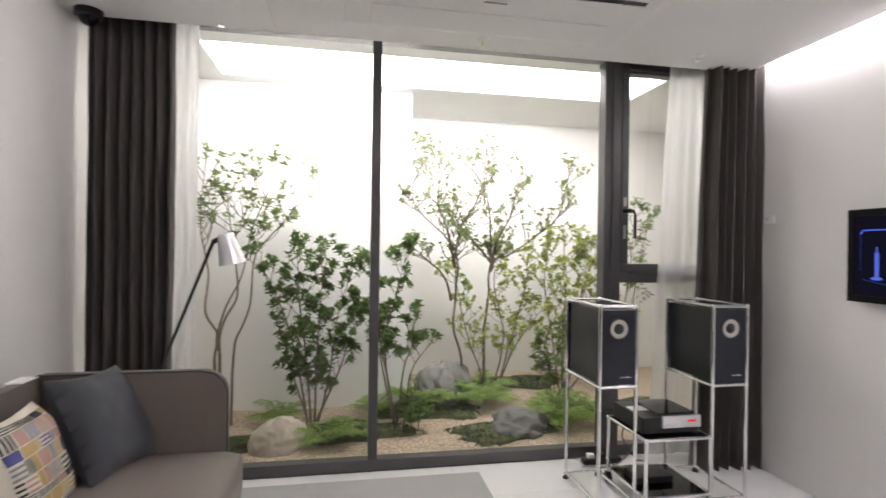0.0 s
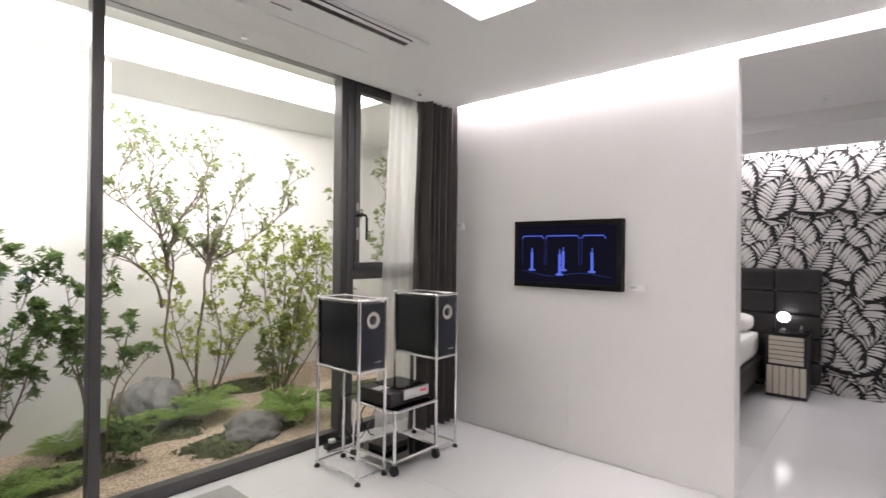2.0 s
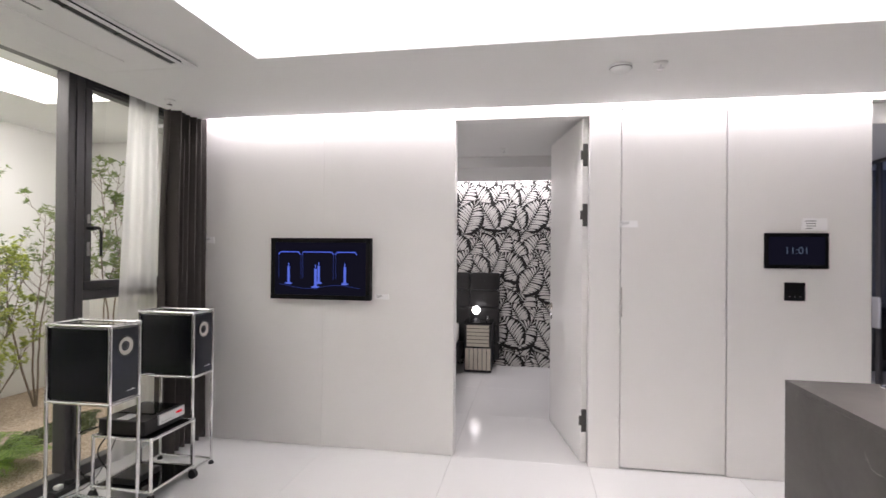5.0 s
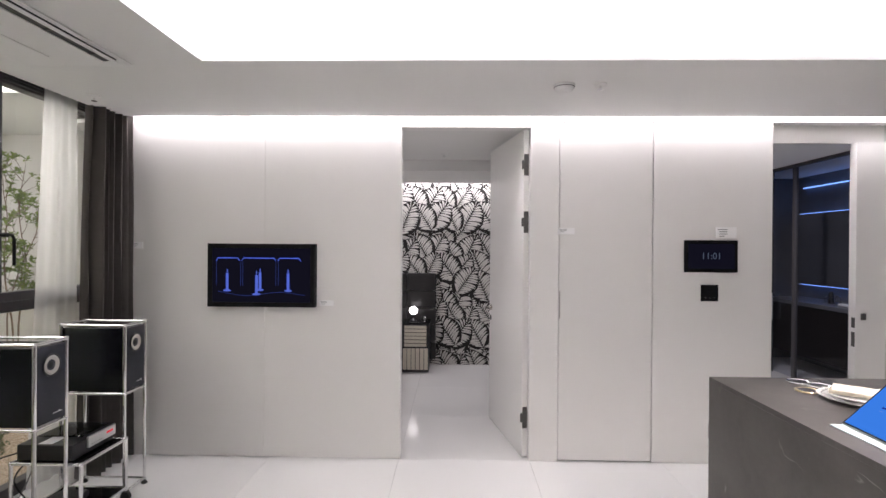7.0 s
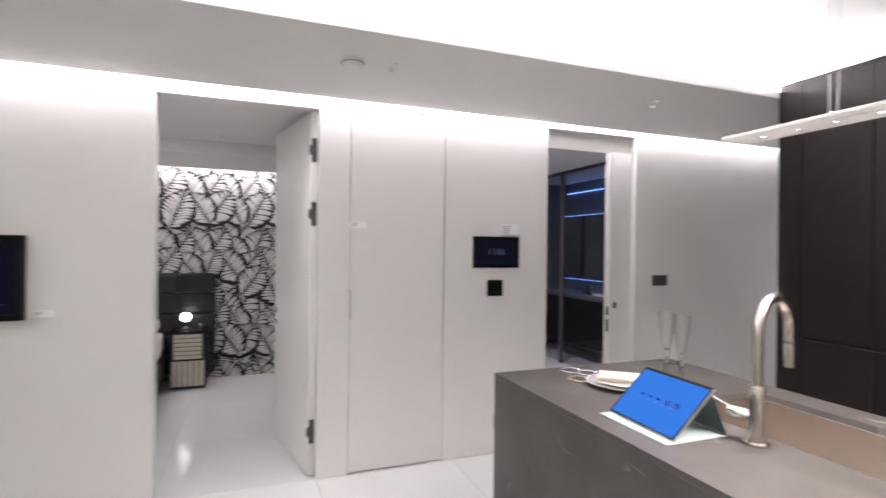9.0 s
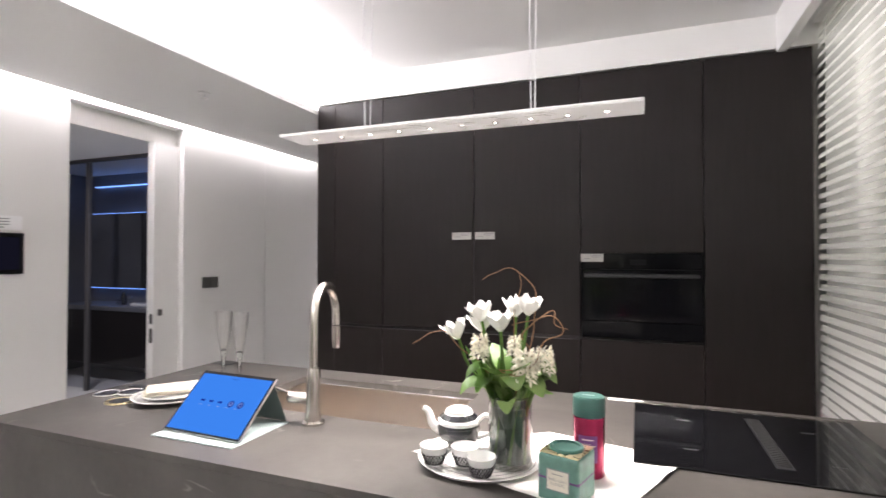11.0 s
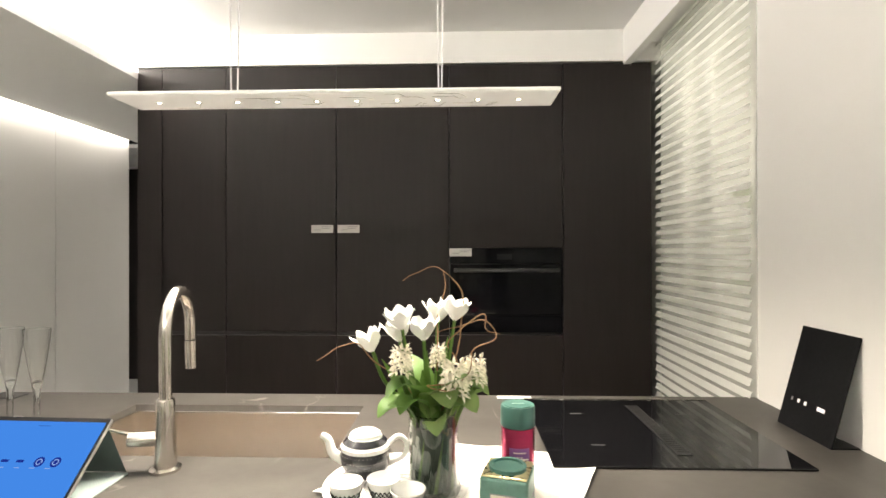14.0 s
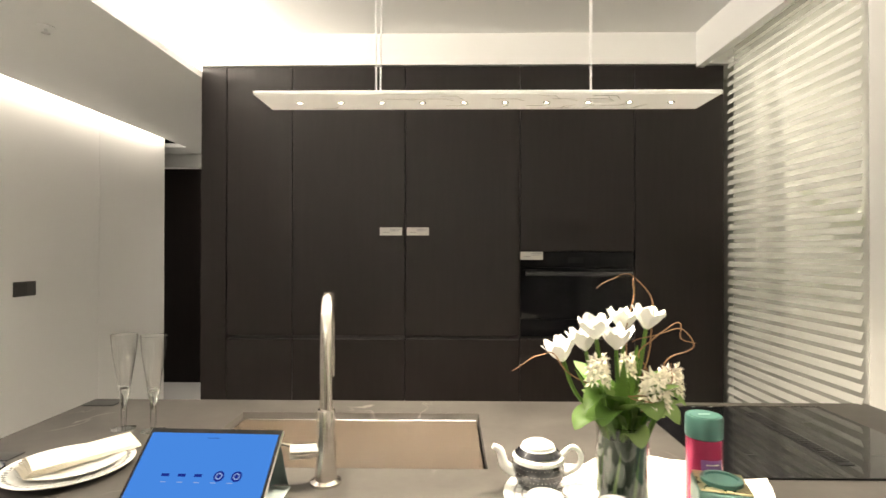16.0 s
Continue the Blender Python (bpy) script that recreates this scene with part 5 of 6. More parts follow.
sw2 = thing("wall_switch", "graphite double light switch on the white wall", "switch", at=(3.0, -2.583, 1.201))
part("plate", box((-0.010, -0.075, -0.042), (0, 0.075, 0.042), 0.003), "switch", sw2)
for k in (-1, 1):
    part("rocker", box((-0.014, k * 0.036 - 0.033, -0.037), (-0.010, k * 0.036 + 0.033, 0.037), 0.002), "switch", sw2)
outl = thing("wall_outlet", "white vertical socket plate low on the wall", "socket", at=(3.0, -1.119, 0.228))
part("plate", box((-0.008, -0.03, -0.085), (0, 0.03, 0.085), 0.003), "door", outl)
part("slot", box((-0.009, -0.006, -0.05), (-0.0078, 0.006, 0.05), 0.0003), "tag_grey", outl)

# ---- sofa, cushions, rug, floor lamp ----
sofa = thing("sofa", "taupe wool sofa with a wrap-round shell back", "sofa", at=(0, 0, 0))


def soft_block(lo, hi, r, name, mat="sofa", puff=0.0, label="", parent=None):
    bm = box(lo, hi)
    bmesh.ops.subdivide_edges(bm, edges=bm.edges, cuts=7, use_grid_fill=True)
    mid = [(a + b) / 2 for a, b in zip(lo, hi)]
    half = [(b - a) / 2 for a, b in zip(lo, hi)]
    for v in bm.verts:
        q = [(v.co[i] - mid[i]) for i in range(3)]
        inner = [max(-half[i] + r, min(half[i] - r, q[i])) for i in range(3)]
        off = Vector([q[i] - inner[i] for i in range(3)])
        if off.length > 1e-6:
            off = off.normalized() * r
        u = Vector([inner[i] + off[i] for i in range(3)])
        bulge = 1 + puff * (1 - min(1, (u.x / half[0]) ** 2)) * (1 - min(1, (u.y / half[1]) ** 2))
        v.co = Vector((mid[0] + u.x, mid[1] + u.y, mid[2] + u.z * bulge))
    return part(name, bm, mat, parent or sofa, label, True)


sofa.scale.z = 0.945
soft_block((-0.62, 1.02, 0.13), (-0.565, 2.545, 0.797), 0.024, "backrest")
for y0, y1 in ((2.49, 2.535), (1.02, 1.065)):
    bm = box((-0.58, y0, 0.13), (0.115, y1, 0.80))
    top = [e for e in bm.edges if all(v.co.x > 0.1 and v.co.z > 0.75 for v in e.verts)]
    bmesh.ops.bevel(bm, geom=top, offset=0.10, segments=9, profile=0.5, affect="EDGES")
    rim = [e for e in bm.edges if len(e.link_faces) == 2 and e.calc_face_angle(0) > 0.6]
    bmesh.ops.bevel(bm, geom=rim, offset=0.014, segments=3, profile=0.5, affect="EDGES")
    part("armrest", bm, "sofa", sofa, smooth=True)
soft_block((-0.56, 1.07, 0.24), (0.205, 2.486, 0.475), 0.075, "seat", puff=0.14)
part("piping", tube([(-0.58, 2.488, 0.795), (0.015, 2.488, 0.797), (0.065, 2.488, 0.784), (0.10, 2.488, 0.75), (0.115, 2.488, 0.70), (0.117, 2.488, 0.20)], 0.004, n=6), "cushion", sofa, "dark piped seam", True)
for x, y in ((-0.58, 1.10), (-0.58, 2.50), (0.05, 1.10), (0.05, 2.50)):
    part("leg", rod((x, y, 0), (x, y, 0.14), 0.014), "black", sofa)
part("care_label", box((-0.622, 2.36, 0.797), (-0.563, 2.46, 0.800)), "paper", sofa, "white paper label")


def pillow(mat, label, at, turn, size=0.46, spin=0):
    bm = bmesh.new()
    bmesh.ops.create_grid(bm, x_segments=24, y_segments=24, size=1)
    top = list(bm.verts)
    r = bmesh.ops.duplicate(bm, geom=bm.verts[:] + bm.edges[:] + bm.faces[:])
    low = [v for v in r["geom"] if isinstance(v, bmesh.types.BMVert)]
    for group, s in ((top, 1), (low, -1)):
        for v in group:
            x, y = v.co.x, v.co.y
            fat = ((1 - x ** 4) * (1 - y ** 4)) ** 0.55
            pin = 1 - 0.10 * (1 - abs(x) ** 2) * (abs(y) ** 3) - 0.10 * (1 - abs(y) ** 2) * (abs(x) ** 3)
            v.co = Vector((x * pin * size / 2, y * pin * size / 2, s * (0.075 * fat + 0.004 * noise.noise(Vector((x * 3, y * 3, s))))))
    bmesh.ops.remove_doubles(bm, verts=bm.verts, dist=0.0005)
    bmesh.ops.recalc_face_normals(bm, faces=bm.faces)
    ob = part("cushion", bm, mat, None, "", True)
    ob.matrix_basis = pose(*at, *turn) @ pose(0, 0, 0, 0, 0, spin)
    return tagged(ob, label, "cushion", "sofa cushions")


pillow("cushion", "plain charcoal square cushion leaning on the sofa", (-0.285, 2.35, 0.610), (63, 0, 84), 0.40, -6)
pat = pillow("cream", "cushion with a patchwork of blue, ochre and black patterns", (-0.365, 2.02, 0.575), (70, 0, 97), 0.36, -3)
rug = thing("rug", "pale grey flat-woven rug on the white floor", "rug", at=(0, 0, 0))
part("field", box((-0.45, 1.0, 0.0), (1.34, 3.055, 0.008), 0.003), "rug", rug)
lamp = thing("floor_lamp", "slim reading floor lamp with a silver cone shade", "floor lamp", at=(-0.50, 2.82, 0))
lamp.scale.z = 0.965
part("base", lathe([(0, 0), (0.11, 0), (0.11, 0.012), (0.10, 0.018), (0, 0.02)], n=36), "black", lamp, smooth=True)
part("pole", rod((0, 0, 0.018), (0.475, -0.02, 1.335), 0.0075), "black", lamp)
bm = lathe([(0.030, 0.08), (0.034, 0.078), (0.062, -0.07), (0.060, -0.07), (0.031, 0.076)], n=36)
bm.transform(pose(0.545, -0.02, 1.295, 6, -12, 0))
shade = part("shade", bm, "tablet_edge", lamp, "perforated silver shade", True)
part("joint", rod((0.472, -0.02, 1.33), (0.535, -0.02, 1.365), 0.012), "black", lamp)

# ---- bedroom beyond the open door ----
structure("wall_bed_1", box((5.85, -0.7, 0), (5.97, 3.6, 2.5)), "print_black", "wallpapered bedroom wall with black and white palm leaves", "wall")
structure("wall_bed_2", box((3.12, -0.66, 0), (5.85, -0.56, 2.5)), "wall", "plain white bedroom wall", "wall")
structure("wall_bed_3", box((3.12, 3.5, 0), (5.85, 3.6, 2.5)), "wall", "plain white bedroom wall", "wall")
structure("floor_bed", box((3.12, 3.17, -0.12), (5.97, 3.6, 0.0)), "floor", "polished white bedroom floor", "floor")
bm = box((3.12, -0.6, 2.345), (4.66, 3.6, 2.37))
box((4.66, -0.6, 2.235), (5.62, 3.6, 2.37), bm=bm)
box((5.62, -0.6, 2.42), (5.97, 3.6, 2.5), bm=bm)
structure("ceiling_bed", bm, "ceiling", "white bedroom ceiling with a dropped light pelmet", "ceiling")


def palm_leaf(c, length, turn, level, rng, ink, ground):
    """A printed palm leaf: dark silhouette with pale tapering leaflets on either side of the rib."""
    x = 5.85 - 0.0006 - level * 0.00035
    m = Matrix.Translation((x, c[0], c[1])) @ Euler((radians(turn), 0, 0)).to_matrix().to_4x4()
    n = 12

    def width(t):
        return length * 0.40 * math.sin(math.pi * min(1, 0.10 + 0.9 * t)) ** 0.7

    vs, fs = ground
    k = len(vs)
    edge = [(width(i / 14) * 1.06, length * (i / 14 - 0.5)) for i in range(15)]
    out = [*edge, *[(-a, b) for a, b in edge[::-1]]]
    vs += [m @ Vector((0, a, b)) for a, b in out]
    fs.append(tuple(range(k, k + len(out))))
    vs, fs = ink
    for sgn in (-1, 1):
        for i in range(n):
            t = (i + 0.3) / n
            y0, z0 = sgn * length * 0.014, length * (t * 0.90 - 0.5)
            tip = sgn * width(min(1, t + 0.03)) * rng.uniform(0.86, 1.0)
            rise, half = length * rng.uniform(0.10, 0.15), length / n * rng.uniform(0.33, 0.43)
            up, low = [], []
            for q in range(6):
                u = q / 5
                y = y0 + (tip - y0) * u
                z = z0 + rise * (1.7 * u - 0.7 * u * u)
                w = half * (0.35 + 1.1 * math.sin(math.pi * (0.12 + 0.80 * u))) * (1 if u < 1 else 0.15)
                up.append((y, z + w * 0.75))
                low.append((y, z - w * 0.75))
            k = len(vs)
            vs += [m @ Vector((-0.0002, a, b)) for a, b in (*up, *low[::-1])]
            fs += [(k + q, k + q + 1, k + 10 - q, k + 11 - q) for q in range(5)]


rng = random.Random(12)
ink, ground = ([], []), ([], [])
level = 0
for row in range(13):
    for col in range(11):
        y = -0.05 + col * 0.195 + (0.10 if row % 2 else 0) + rng.uniform(-0.03, 0.03)
        z = 2.45 - row * 0.205 + rng.uniform(-0.04, 0.04)
        palm_leaf((y, z), rng.uniform(0.34, 0.45), rng.uniform(18, 40) * (1 if (row + col) % 2 else -1), level % 40, rng, ink, ground)
        level += 1
paper = bpy.data.objects["wall_bed_1"]
poly("leaf_shadow", *ground, "print_black", paper)
poly("leaf_print", *ink, "print_white", paper, "white printed palm leaves")
headb = thing("headboard", "tall black buttoned leather headboard", "headboard", at=(5.83, 0.84, 0))
for i in range(4):
    for j in range(5):
        y0, z0 = i * 0.36, 0.08 + j * 0.212
        soft_block((-0.09, y0, z0), (-0.01, y0 + 0.36, z0 + 0.212), 0.02, "quilt_panel", "headboard", parent=headb)
        part("button", ball((-0.092, y0 + 0.18, z0 + 0.106), 0.010, scale=(0.5, 1, 1)), "headboard", headb)
bed = thing("bed", "bed with a white bedspread beside the nightstand", "bed", at=(0, 0, 0))
soft_block((3.75, 1.30, 0.30), (5.73, 2.9, 0.56), 0.08, "mattress", "linen", parent=bed)
soft_block((3.72, 1.27, 0.12), (5.73, 2.93, 0.32), 0.03, "base", "headboard", parent=bed)
for y in (1.5, 2.3):
    soft_block((5.32, y - 0.15, 0.55), (5.70, y + 0.45, 0.70), 0.06, "pillow", "linen", puff=0.3, parent=bed)
for x, y in ((3.85, 1.4), (5.6, 1.4), (3.85, 2.8), (5.6, 2.8)):
    part("leg", rod((x, y, 0), (x, y, 0.13), 0.03), "black", bed)
ns = thing("nightstand", "nightstand of pale mirrored strips on a dark frame", "nightstand", at=(5.42, 0.905, 0))
part("frame", box((0.006, 0.004, 0.0), (0.34, 0.316, 0.565), 0.003), "black", ns)
part("top", box((-0.004, -0.004, 0.565), (0.34, 0.324, 0.58), 0.002), "blackglass", ns)
for k in range(6):
    part("slat", box((-0.004, 0.03, 0.30 + k * 0.042), (0.006, 0.29, 0.335 + k * 0.042), 0.002), "cream", ns, "cream horizontal slat")
for k in range(6):
    part("slat", box((-0.004, 0.012 + k * 0.05, 0.03), (0.006, 0.055 + k * 0.05, 0.28), 0.002), "cream", ns, "cream upright slat")
bl = thing("table_lamp", "small lamp with a glowing round globe", "table lamp", at=(5.55, 1.10, 0.58))
part("base", lathe([(0, 0), (0.045, 0), (0.04, 0.012), (0.012, 0.03), (0.012, 0.085), (0, 0.085)], n=24), "black", bl, smooth=True)
part("globe", ball((0, 0, 0.125), 0.048, u=24, v=16), "bulb", bl, "glowing globe", True)
bx = thing("perfume_bottle", "tiny glass bottle on the nightstand", "bottle", at=(5.50, 0.96, 0.58))
part("bottle", box((-0.015, -0.015, 0), (0.015, 0.015, 0.045), 0.004), "crystal", bx)
part("cap", rod((0, 0, 0.045), (0, 0, 0.065), 0.008), "chrome", bx)

# ---- bathroom beyond the sliding door ----
structure("wall_bath_1", box((3.12, -4.12, 0), (6.62, -4.0, 2.5)), "bath", "dark grey stone bathroom wall", "wall")
structure("wall_bath_2", box((6.5, -4.0, 0), (6.62, -1.0, 2.5)), "bath", "dark grey stone bathroom wall", "wall")
structure("wall_bath_3", box((3.12, -1.1, 0), (6.5, -1.0, 2.5)), "bath", "dark grey stone bathroom wall", "wall")
structure("ceiling_bath", box((3.12, -4.12, 2.42), (6.62, -1.0, 2.5)), "ceiling", "grey-lit bathroom ceiling", "ceiling")
gl = thing("glass_partition", "smoked glass screen in a dark metal frame", "glass screen", at=(0, -3.2, 0))
for x in (3.2, 4.3, 5.29, 5.72, 6.2):
    part("post", box((x - 0.022, -0.02, 0), (x + 0.022, 0.02, 2.42), 0.002), "frame", gl)
part("head_rail", box((3.2, -0.022, 2.385), (6.2, 0.022, 2.42), 0.002), "frame", gl)
for a, b in ((4.3, 5.29), (5.29, 5.72), (5.72, 6.2)):
    p = poly("pane", [(a, 0, 0.02), (b, 0, 0.02), (b, 0, 2.385), (a, 0, 2.385)], [(3, 2, 1, 0)], "smoked", gl, "smoked glass pane")
    p.visible_shadow = False
van = thing("vanity_unit", "floating black vanity with a basin and blue under-light", "vanity", at=(0, 0, 0))
part("body", box((3.3, -4.0, 0.20), (6.3, -3.50, 0.80), 0.003), "wood", van)
part("top", box((3.3, -4.0, 0.80), (6.3, -3.48, 0.845), 0.003), "bath", van, "grey stone top")
part("basin", box((4.55, -3.92, 0.845), (5.15, -3.56, 0.885), 0.02), "china", van, "white shallow basin")
bm = tube(smooth_path([(4.85, -3.94, 0.845), (4.85, -3.94, 1.03), (4.85, -3.90, 1.06), (4.85, -3.80, 1.06)], 5), 0.012)
part("tap", bm, "chrome", van, "chrome tap", True)
mir = thing("mirror_cabinet", "long dark mirror cabinet edged with blue light", "mirror", at=(0, 0, 0))
part("mirror", box((3.3, -3.99, 1.02), (6.3, -3.88, 1.92), 0.002), "mirror", mir)
part("light_strip", box((3.3, -3.95, 1.010), (6.3, -3.93, 1.018)), "blue", mir, "blue light strip")
part("light_strip", box((3.3, -3.95, 1.922), (6.3, -3.93, 1.931)), "blue", mir, "blue light strip")
part("light_strip", box((3.3, -3.99, 2.264), (6.3, -3.96, 2.273)), "blue", mir, "blue light strip")
tw = thing("towel", "pale grey towel hanging on the glass screen", "towel", at=(0, 0, 0))
soft_block((5.62, -3.165, 0.62), (5.86, -3.135, 0.95), 0.012, "towel", "towel", parent=tw)
for x, h in ((5.35, 0.10), (5.45, 0.14), (5.52, 0.08)):
    g = thing("toiletry_bottle", "small toiletry bottle on the vanity", "bottle", "toiletries", at=(x, -3.72, 0.845))
    part("bottle", lathe([(0, 0), (0.028, 0), (0.028, h * 0.8), (0.012, h), (0, h)], n=20), "crystal" if h < 0.12 else "black", g, smooth=True)

# ---- kitchen window and shade ----
structure("wall_kitchen_window", box((-1.16, -2.43, 0.0), (-1.1, -1.556, 0.04)), "frame", "dark sill under the kitchen window", "wall")
kw = structure("window_2", box((-1.16, -2.43, 0.04), (-1.12, -2.38, 2.57)), "frame", "dark framed kitchen window behind a white shade", "window")
part("window_frame", box((-1.16, -1.60, 0.04), (-1.12, -1.556, 2.57)), "frame", kw)
shd = thing("window_shade", "white shade with horizontal soft vanes between thin veils", "window shade", at=(-0.882, 0, 0))
part("headrail", box((-0.03, -2.40, 2.50), (0.03, -1.535, 2.56), 0.006), "ceiling", shd)
for k in range(52):
    z = 0.08 + k * 0.0468
    bm = bmesh.new()
    n = 5
    rows = [[bm.verts.new((-0.006 + 0.012 * i / n, y, z + 0.026 * (1 - i / n) + 0.003 * math.sin(2 * math.pi * i / n))) for i in range(n + 1)] for y in (-2.402, -1.538)]
    for i in range(n):
        bm.faces.new((rows[0][i], rows[0][i + 1], rows[1][i + 1], rows[1][i]))
    part("vane", bm, "vane", shd, smooth=True)
part("veil", box((-0.026, -2.395, 0.06), (-0.025, -1.538, 2.5)), "veil", shd, "thin white veil")
structure("wall_outside", box((-2.2, -2.9, -0.1), (-2.1, -1.0, 2.7)), "outside", "grey light well wall outside the kitchen window", "wall")
structure("wall_outside_2", box((-2.1, -3.0, -0.1), (-1.2, -2.9, 2.7)), "wall", "white light well wall", "wall")
structure("wall_outside_3", box((-2.1, -1.1, -0.1), (-1.2, -1.0, 2.7)), "wall", "white light well wall", "wall")
structure("ceiling_outside", box((-2.2, -3.0, 2.6), (-1.2, -1.0, 2.7)), "ceiling", "white light well ceiling", "ceiling")
structure("ground_outside", box((-2.2, -3.0, -0.12), (-1.2, -1.0, 0.0)), "gravel", "gravel in the light well", "gravel")
tree("garden_shrub", "thin shrub in the light well outside the shade", (-1.68, -1.78), 2.0, 0.10, 4, 0.5, "leaf_mid", 0.07, 0.9, 71, cluster=6)

# ---- things on the island ----
Z = H
tap = thing("kitchen_tap", "tall brushed nickel swan-neck tap with a side lever", "tap", at=(0.858, -0.904, Z), turn=11, grow=1.07)
part("body", lathe([(0, 0), (0.033, 0), (0.033, 0.006), (0.0235, 0.010), (0.0200, 0.120), (0.0195, 0.155), (0.0175, 0.160), (0, 0.160)], n=32), "nickel", tap, smooth=True)
arc = [(0, 0, 0.155), (0, 0, 0.30)] + [(0, -0.085 + 0.085 * math.cos(a), 0.30 + 0.095 * math.sin(a)) for a in [math.pi * k / 12 for k in range(1, 13)]] + [(0, -0.172, 0.265)]
part("spout", tube(arc, 0.0135, n=18), "nickel", tap, smooth=True)
part("gap_ring", rod((0, -0.172, 0.262), (0, -0.172, 0.268), 0.0125), "black", tap)
part("spray_head", rod((0, -0.172, 0.262), (0, -0.176, 0.19), 0.0145, 0.0135, n=20), "nickel", tap, smooth=True)
part("valve", rod((0.015, 0, 0.072), (0.075, 0, 0.072), 0.0165, n=22), "nickel", tap, smooth=True)
part("lever", tube([(0.06, 0, 0.082), (0.10, 0.005, 0.094), (0.15, 0.01, 0.112)], 0.0045, n=10, r2=0.003), "nickel", tap, smooth=True)

tab = thing("tablet", "tablet with a bright blue screen in a mint folding cover", "tablet", at=(1.080, -0.662, Z), grow=1.14)
part("cover_base", box((-0.13, -0.19, 0.0), (0.13, 0.02, 0.004), 0.0015), "cover", tab, "mint grey cover flap")
m = Matrix.Translation((0, -0.012, 0.006)) @ Euler((radians(43), 0, radians(178))).to_matrix().to_4x4()
bm = box((-0.128, 0, -0.004), (0.128, 0.182, 0.004), 0.003)
bm.transform(m)
slab = part("body", bm, "tablet_edge", tab, "silver tablet body")
bm = box((-0.1268, 0.0012, 0.004), (0.1268, 0.1808, 0.0046))
bm.transform(m)
part("bezel", bm, "board", slab)
bm = box((-0.1215, 0.006, 0.0046), (0.1215, 0.172, 0.0052))
bm.transform(m)
lit = part("screen", bm, "tablet_blue", slab, "bright blue screen")
for k in range(5):
    if k < 3:
        bm = box((-0.062 + k * 0.030 - 0.007, 0.090, 0.0053), (-0.062 + k * 0.030 + 0.007, 0.095, 0.0056))
    else:
        bm = rod((0.036 + (k - 3) * 0.032, 0.092, 0.0053), (0.036 + (k - 3) * 0.032, 0.092, 0.0057), 0.0095, n=24)
    bm.transform(m)
    part("icon", bm, "icon_dark", lit)
    bm = box((-0.066 + k * 0.030, 0.0795, 0.0053), (-0.056 + k * 0.030, 0.081, 0.0056))
    bm.transform(m)
    part("caption_bar", bm, "icon_pale", lit)
for x in (0.036, 0.068):
    bm = lathe([(0.004, 0.0), (0.006, 0.0)], (x, 0.092, 0.0059), n=20)
    bm.transform(m)
    part("icon_ring", bm, "icon_pale", lit)
bm = box((-0.012, 0.162, 0.0053), (0.012, 0.1628, 0.0056))
bm.transform(m)
part("status_line", bm, "icon_dark", lit)
bm = bmesh.new()
q = [bm.verts.new(p) for p in ((-0.125, -0.19, 0.005), (0.125, -0.19, 0.005), (0.125, -0.136, 0.116), (-0.125, -0.136, 0.116))]
bm.faces.new(q)
bmesh.ops.solidify(bm, geom=bm.faces, thickness=0.003)
part("cover_prop", bm, "cover_in", tab, "dark green-grey inside of the cover")


def flute(at):
    root = thing("champagne_flute", "clear crystal champagne flute with a twisted stem", "glass", "pair of flutes", at=at, grow=1.08)
    prof = [(0, 0.001), (0.031, 0.001), (0.008, 0.008), (0.007, 0.05), (0.009, 0.085), (0.012, 0.10), (0.022, 0.16), (0.031, 0.225), (0.034, 0.264)]
    bm = lathe(prof, n=24)
    for v in bm.verts:
        if 0.02 < v.co.z < 0.11:
            a = math.atan2(v.co.y, v.co.x)
            k = 1 + 0.22 * math.cos(4 * a + v.co.z * 60)
            v.co.x, v.co.y = v.co.x * k, v.co.y * k
    part("bowl", bm, "crystal", root, smooth=True)
    bm = lathe([(0, 0.006), (0.0065, 0.008), (0.0062, 0.05), (0.0085, 0.085), (0.0110, 0.100), (0.0125, 0.112), (0.006, 0.118), (0, 0.119)], n=20)
    for v in bm.verts:
        a = math.atan2(v.co.y, v.co.x)
        k = 1 + 0.20 * math.cos(4 * a + v.co.z * 60)
        v.co.x, v.co.y = v.co.x * k, v.co.y * k
    part("stem", bm, "clearplate", root, "thick twisted stem", True)
    part("rim", lathe([(0.0335, 0.263), (0.0345, 0.264), (0.0335, 0.265), (0.0327, 0.264)], n=24), "clearplate", root, smooth=True)
    return root


fl = flute((1.557, -1.250, Z))
copy_thing(fl, pose(1.458, -1.235, Z))

pl = thing("dinner_plate", "large white plate with a fine black rim pattern", "plate", "stacked plates", at=(1.500, -0.956, Z), grow=0.98)
part("plate", lathe([(0, 0.003), (0.075, 0.003), (0.08, 0.0), (0.085, 0.003), (0.142, 0.017), (0.143, 0.019), (0.10, 0.012), (0.08, 0.006), (0, 0.006)], n=56), "china", pl, smooth=True)
for k in range(56):
    a = 2 * math.pi * k / 56
    bm = box((-0.005, -0.0035, 0), (0.005, 0.0035, 0.0006))
    bm.transform(Matrix.Rotation(a, 4, "Z") @ Matrix.Translation((0.126, 0, 0.0172)) @ Euler((0, radians(-14), radians(35 if k % 2 else -35))).to_matrix().to_4x4())
    part("rim_mark", bm, "print_grey", pl)
pl2 = thing("side_plate", "smaller white plate stacked on the dinner plate", "plate", "stacked plates", at=(1.497, -0.961, Z + 0.010), grow=0.98)
